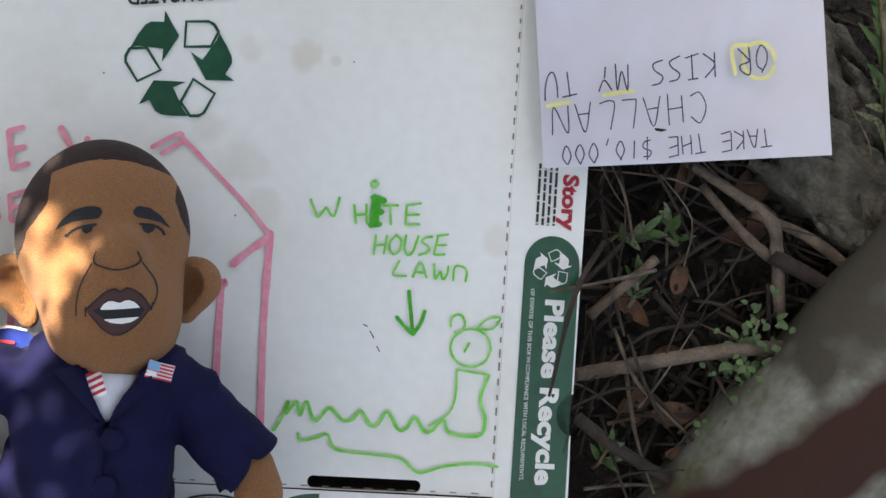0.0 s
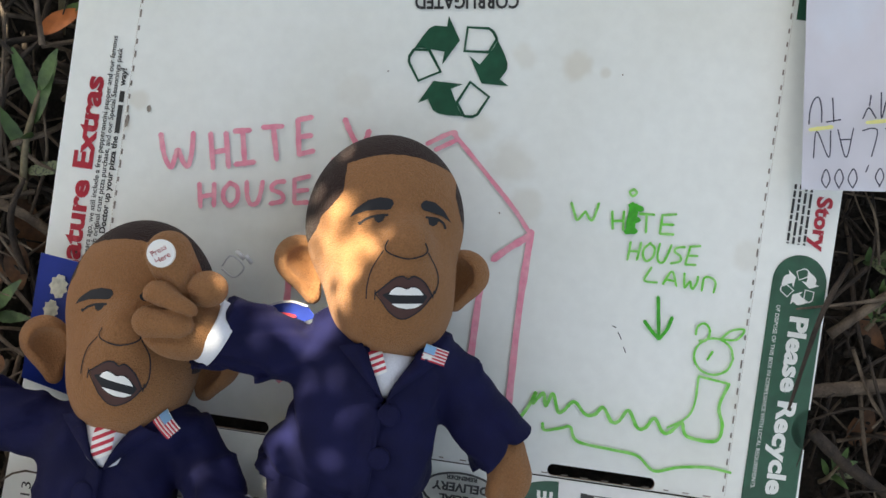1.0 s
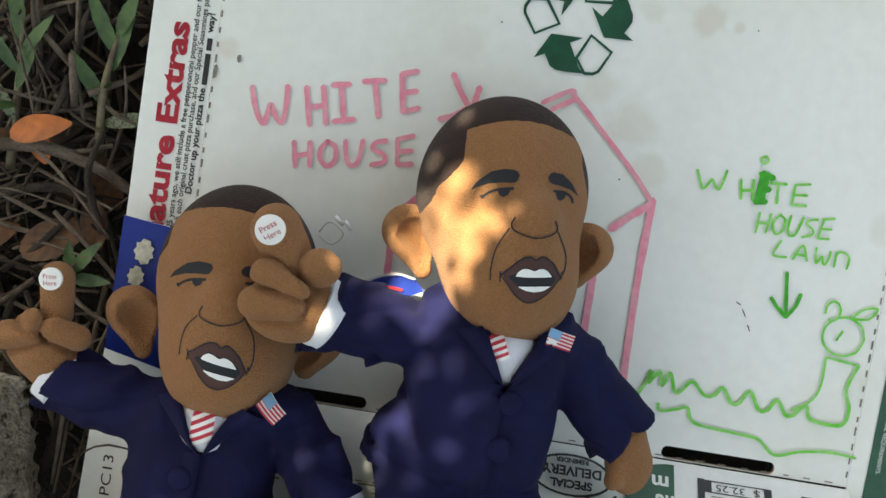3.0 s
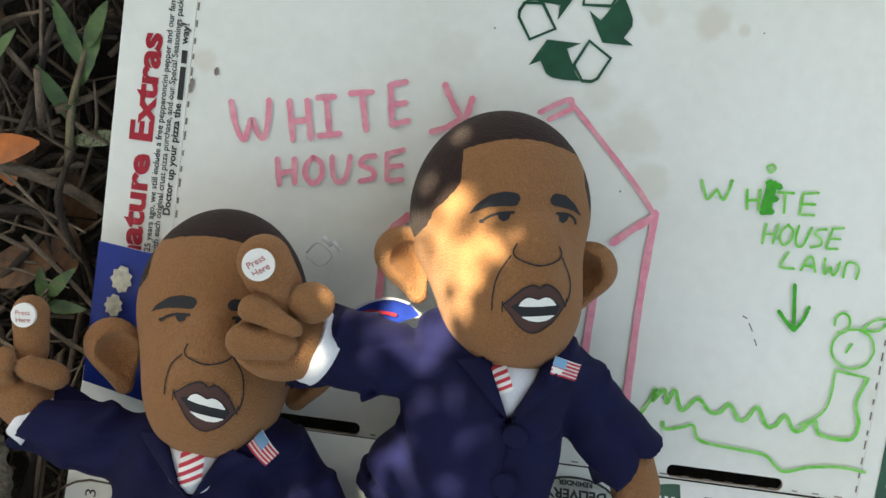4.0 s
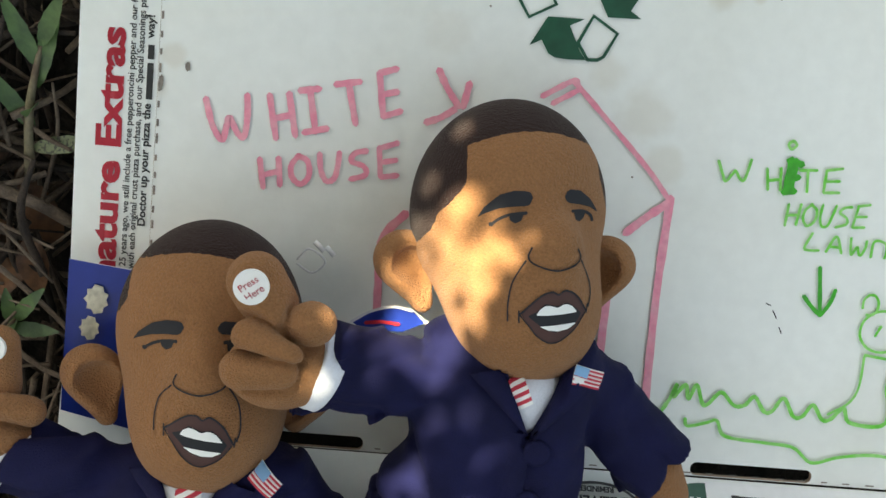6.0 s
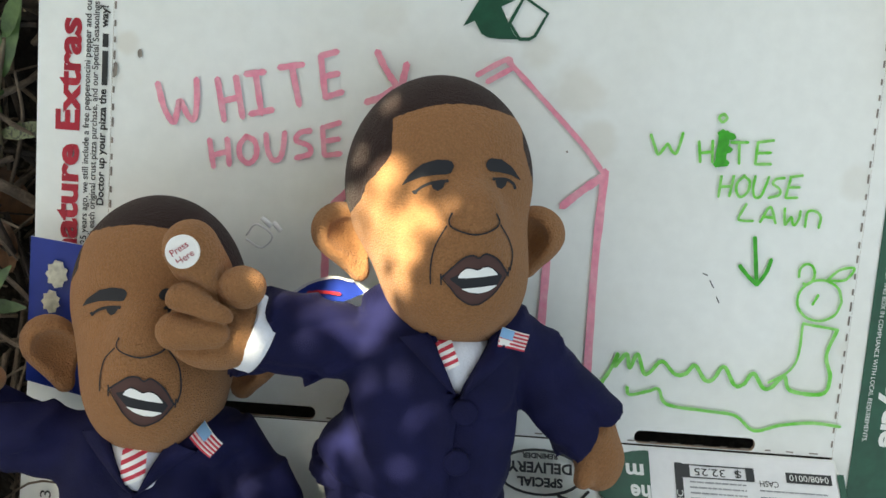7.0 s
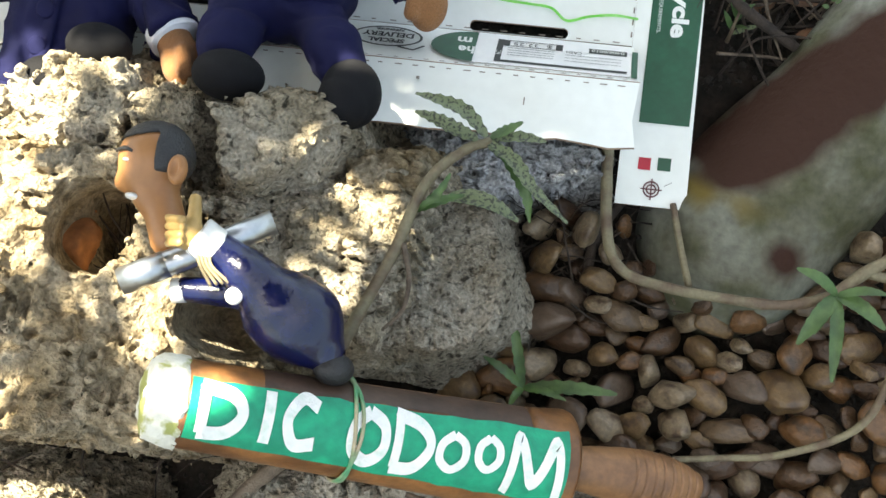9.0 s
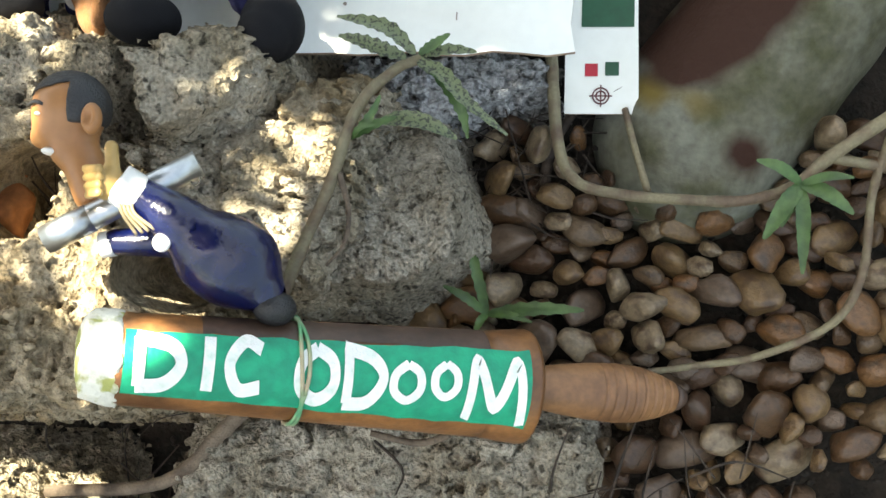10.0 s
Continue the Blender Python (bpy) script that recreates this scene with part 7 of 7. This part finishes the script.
# small crumbs of soil and gravel between the pebbles
rng = np.random.RandomState(12)
crumbs = []
ico = bmesh.new()
bmesh.ops.create_icosphere(ico, subdivisions=1, radius=1.0)
iv = np.array([tuple(v.co) for v in ico.verts])
fi = [tuple(v.index for v in f.verts) for f in ico.faces]
ico.free()
for k in range(2600):
    zone = rng.randint(3)
    x, z = ((rng.uniform(-0.02, 0.38), rng.uniform(-0.45, -0.12)), (rng.uniform(-0.25, 0.2), rng.uniform(-0.45, -0.28)), (rng.uniform(0.155, 0.36), rng.uniform(-0.02, 0.32)))[zone]
    r = rng.uniform(0.0008, 0.0035)
    crumbs.append((iv * r * rng.uniform(0.6, 1.2, 3) * (1 + 0.2 * rng.uniform(-1, 1, (len(iv), 1))) + (x, 0.034 + rng.uniform(-0.008, 0.004), z), fi))
solo("soil_crumbs", many(crumbs), SOIL, (0.1, 0.04, -0.2), "dark crumbs of soil and grit", "soil", kind="stuff")

# ---- the tree overhead, whose crown shades the place ----
shade = thing("shade_tree", (-1.05, 0.10, 0.55), "leafy garden tree whose crown hangs over the place", "tree")
S = np.array((-0.30, -0.86, 0.42))
S = S / np.linalg.norm(S)
GAPS = [(-0.228, -0.096, 0.056, 0.030), (-0.168, -0.092, 0.012, 0.020), (-0.240, -0.160, 0.024, 0.030), (-0.150, -0.190, 0.022, 0.006), (-0.205, -0.228, 0.032, 0.020),
        (-0.027, -0.138, 0.018, 0.004), (-0.030, -0.160, 0.018, 0.006), (-0.026, -0.181, 0.018, 0.006), (-0.032, -0.200, 0.014, 0.005), (-0.060, -0.170, 0.008, 0.006),
        (-0.118, -0.248, 0.026, 0.018), (-0.070, -0.246, 0.010, 0.005), (0.142, -0.272, 0.010, 0.012), (0.098, -0.066, 0.012, 0.012), (-0.045, -0.066, 0.008, 0.008), (0.040, -0.040, 0.006, 0.014),
        (-0.072, -0.012, 0.010, 0.008), (-0.378, 0.238, 0.008, 0.014), (-0.432, 0.246, 0.014, 0.008), (-0.376, 0.264, 0.010, 0.012), (-0.405, 0.285, 0.020, 0.010), (-0.190, -0.112, 0.018, 0.018), (-0.155, -0.004, 0.012, 0.016), (-0.160, 0.058, 0.008, 0.008), (-0.138, 0.060, 0.003, 0.003),
        (0.205, -0.340, 0.008, 0.006), (-0.036, -0.312, 0.022, 0.011), (-0.012, -0.170, 0.016, 0.005), (-0.010, -0.190, 0.016, 0.006), (-0.014, -0.212, 0.013, 0.005), (-0.190, -0.186, 0.006, 0.008), (-0.225, -0.350, 0.050, 0.030), (-0.040, -0.226, 0.008, 0.005)]
THIN = [(-0.146, 0.104, 0.030, 0.046), (-0.172, 0.064, 0.014, 0.006), (-0.222, 0.107, 0.006, 0.006)]
rng = np.random.RandomState(77)
leaves = []
e1 = np.cross(S, (1, 0, 0))
e1 = e1 / np.linalg.norm(e1)
e2 = np.cross(S, e1)
while len(leaves) < 24000:
    d = rng.uniform(1.0, 1.5)
    a, b = rng.uniform(-0.78, 0.78, 2)
    if a * a + b * b > 0.50 * (1 + 0.16 * math.sin(3 * math.atan2(b, a) + 1) + 0.12 * math.sin(7 * math.atan2(b, a)) + 0.5 * (d - 1.25)):
        continue
    c = np.array((0.0, -0.05, -0.03)) + S * d + e1 * a + e2 * b
    hit = c + S * ((-0.06 - c[1]) / S[1])
    near = min(((hit[0] - x) / (rx + 0.014)) ** 2 + ((hit[2] - z) / (rz + 0.014)) ** 2 for x, z, rx, rz in GAPS)
    if near < 1:
        continue
    sparse = min(((hit[0] - x) / (rx + 0.014)) ** 2 + ((hit[2] - z) / (rz + 0.014)) ** 2 for x, z, rx, rz in THIN)
    big = 0.25 if sparse < 1 else 1.0 if min(near, sparse) < 6 else 2.5
    way = rng.normal(size=3)
    up = S + 0.4 * rng.normal(size=3)
    leaves.append(blade(c, way, up, big * rng.uniform(0.028, 0.045), big * rng.uniform(0.015, 0.022), 0.1, 0, 0.1, 3))
part("crown", many(leaves), LEAF, shade)
trunk_line = [(-1.05, 0.10, 0.55), (-1.02, -0.35, 0.62), (-0.85, -0.75, 0.66), (-0.68, -0.98, 0.74)]
part("trunk", mesh_of(*tube(trunk_line, [0.07, 0.055, 0.04, 0.02], 14, 0.05, 9)), BARK, shade)
for k, end in enumerate(((0.2, -1.15, 0.95), (-0.95, -1.2, -0.1), (-0.7, -1.1, 0.1), (-0.6, -1.05, 1.1))):
    part("limb", mesh_of(*tube([(-0.80, -0.80, 0.64), ((-0.80 + end[0]) / 2, -1.0, (0.64 + end[2]) / 2 + 0.05), end], [0.025, 0.016, 0.006], 10, 0.05, 20 + k)), BARK, shade)
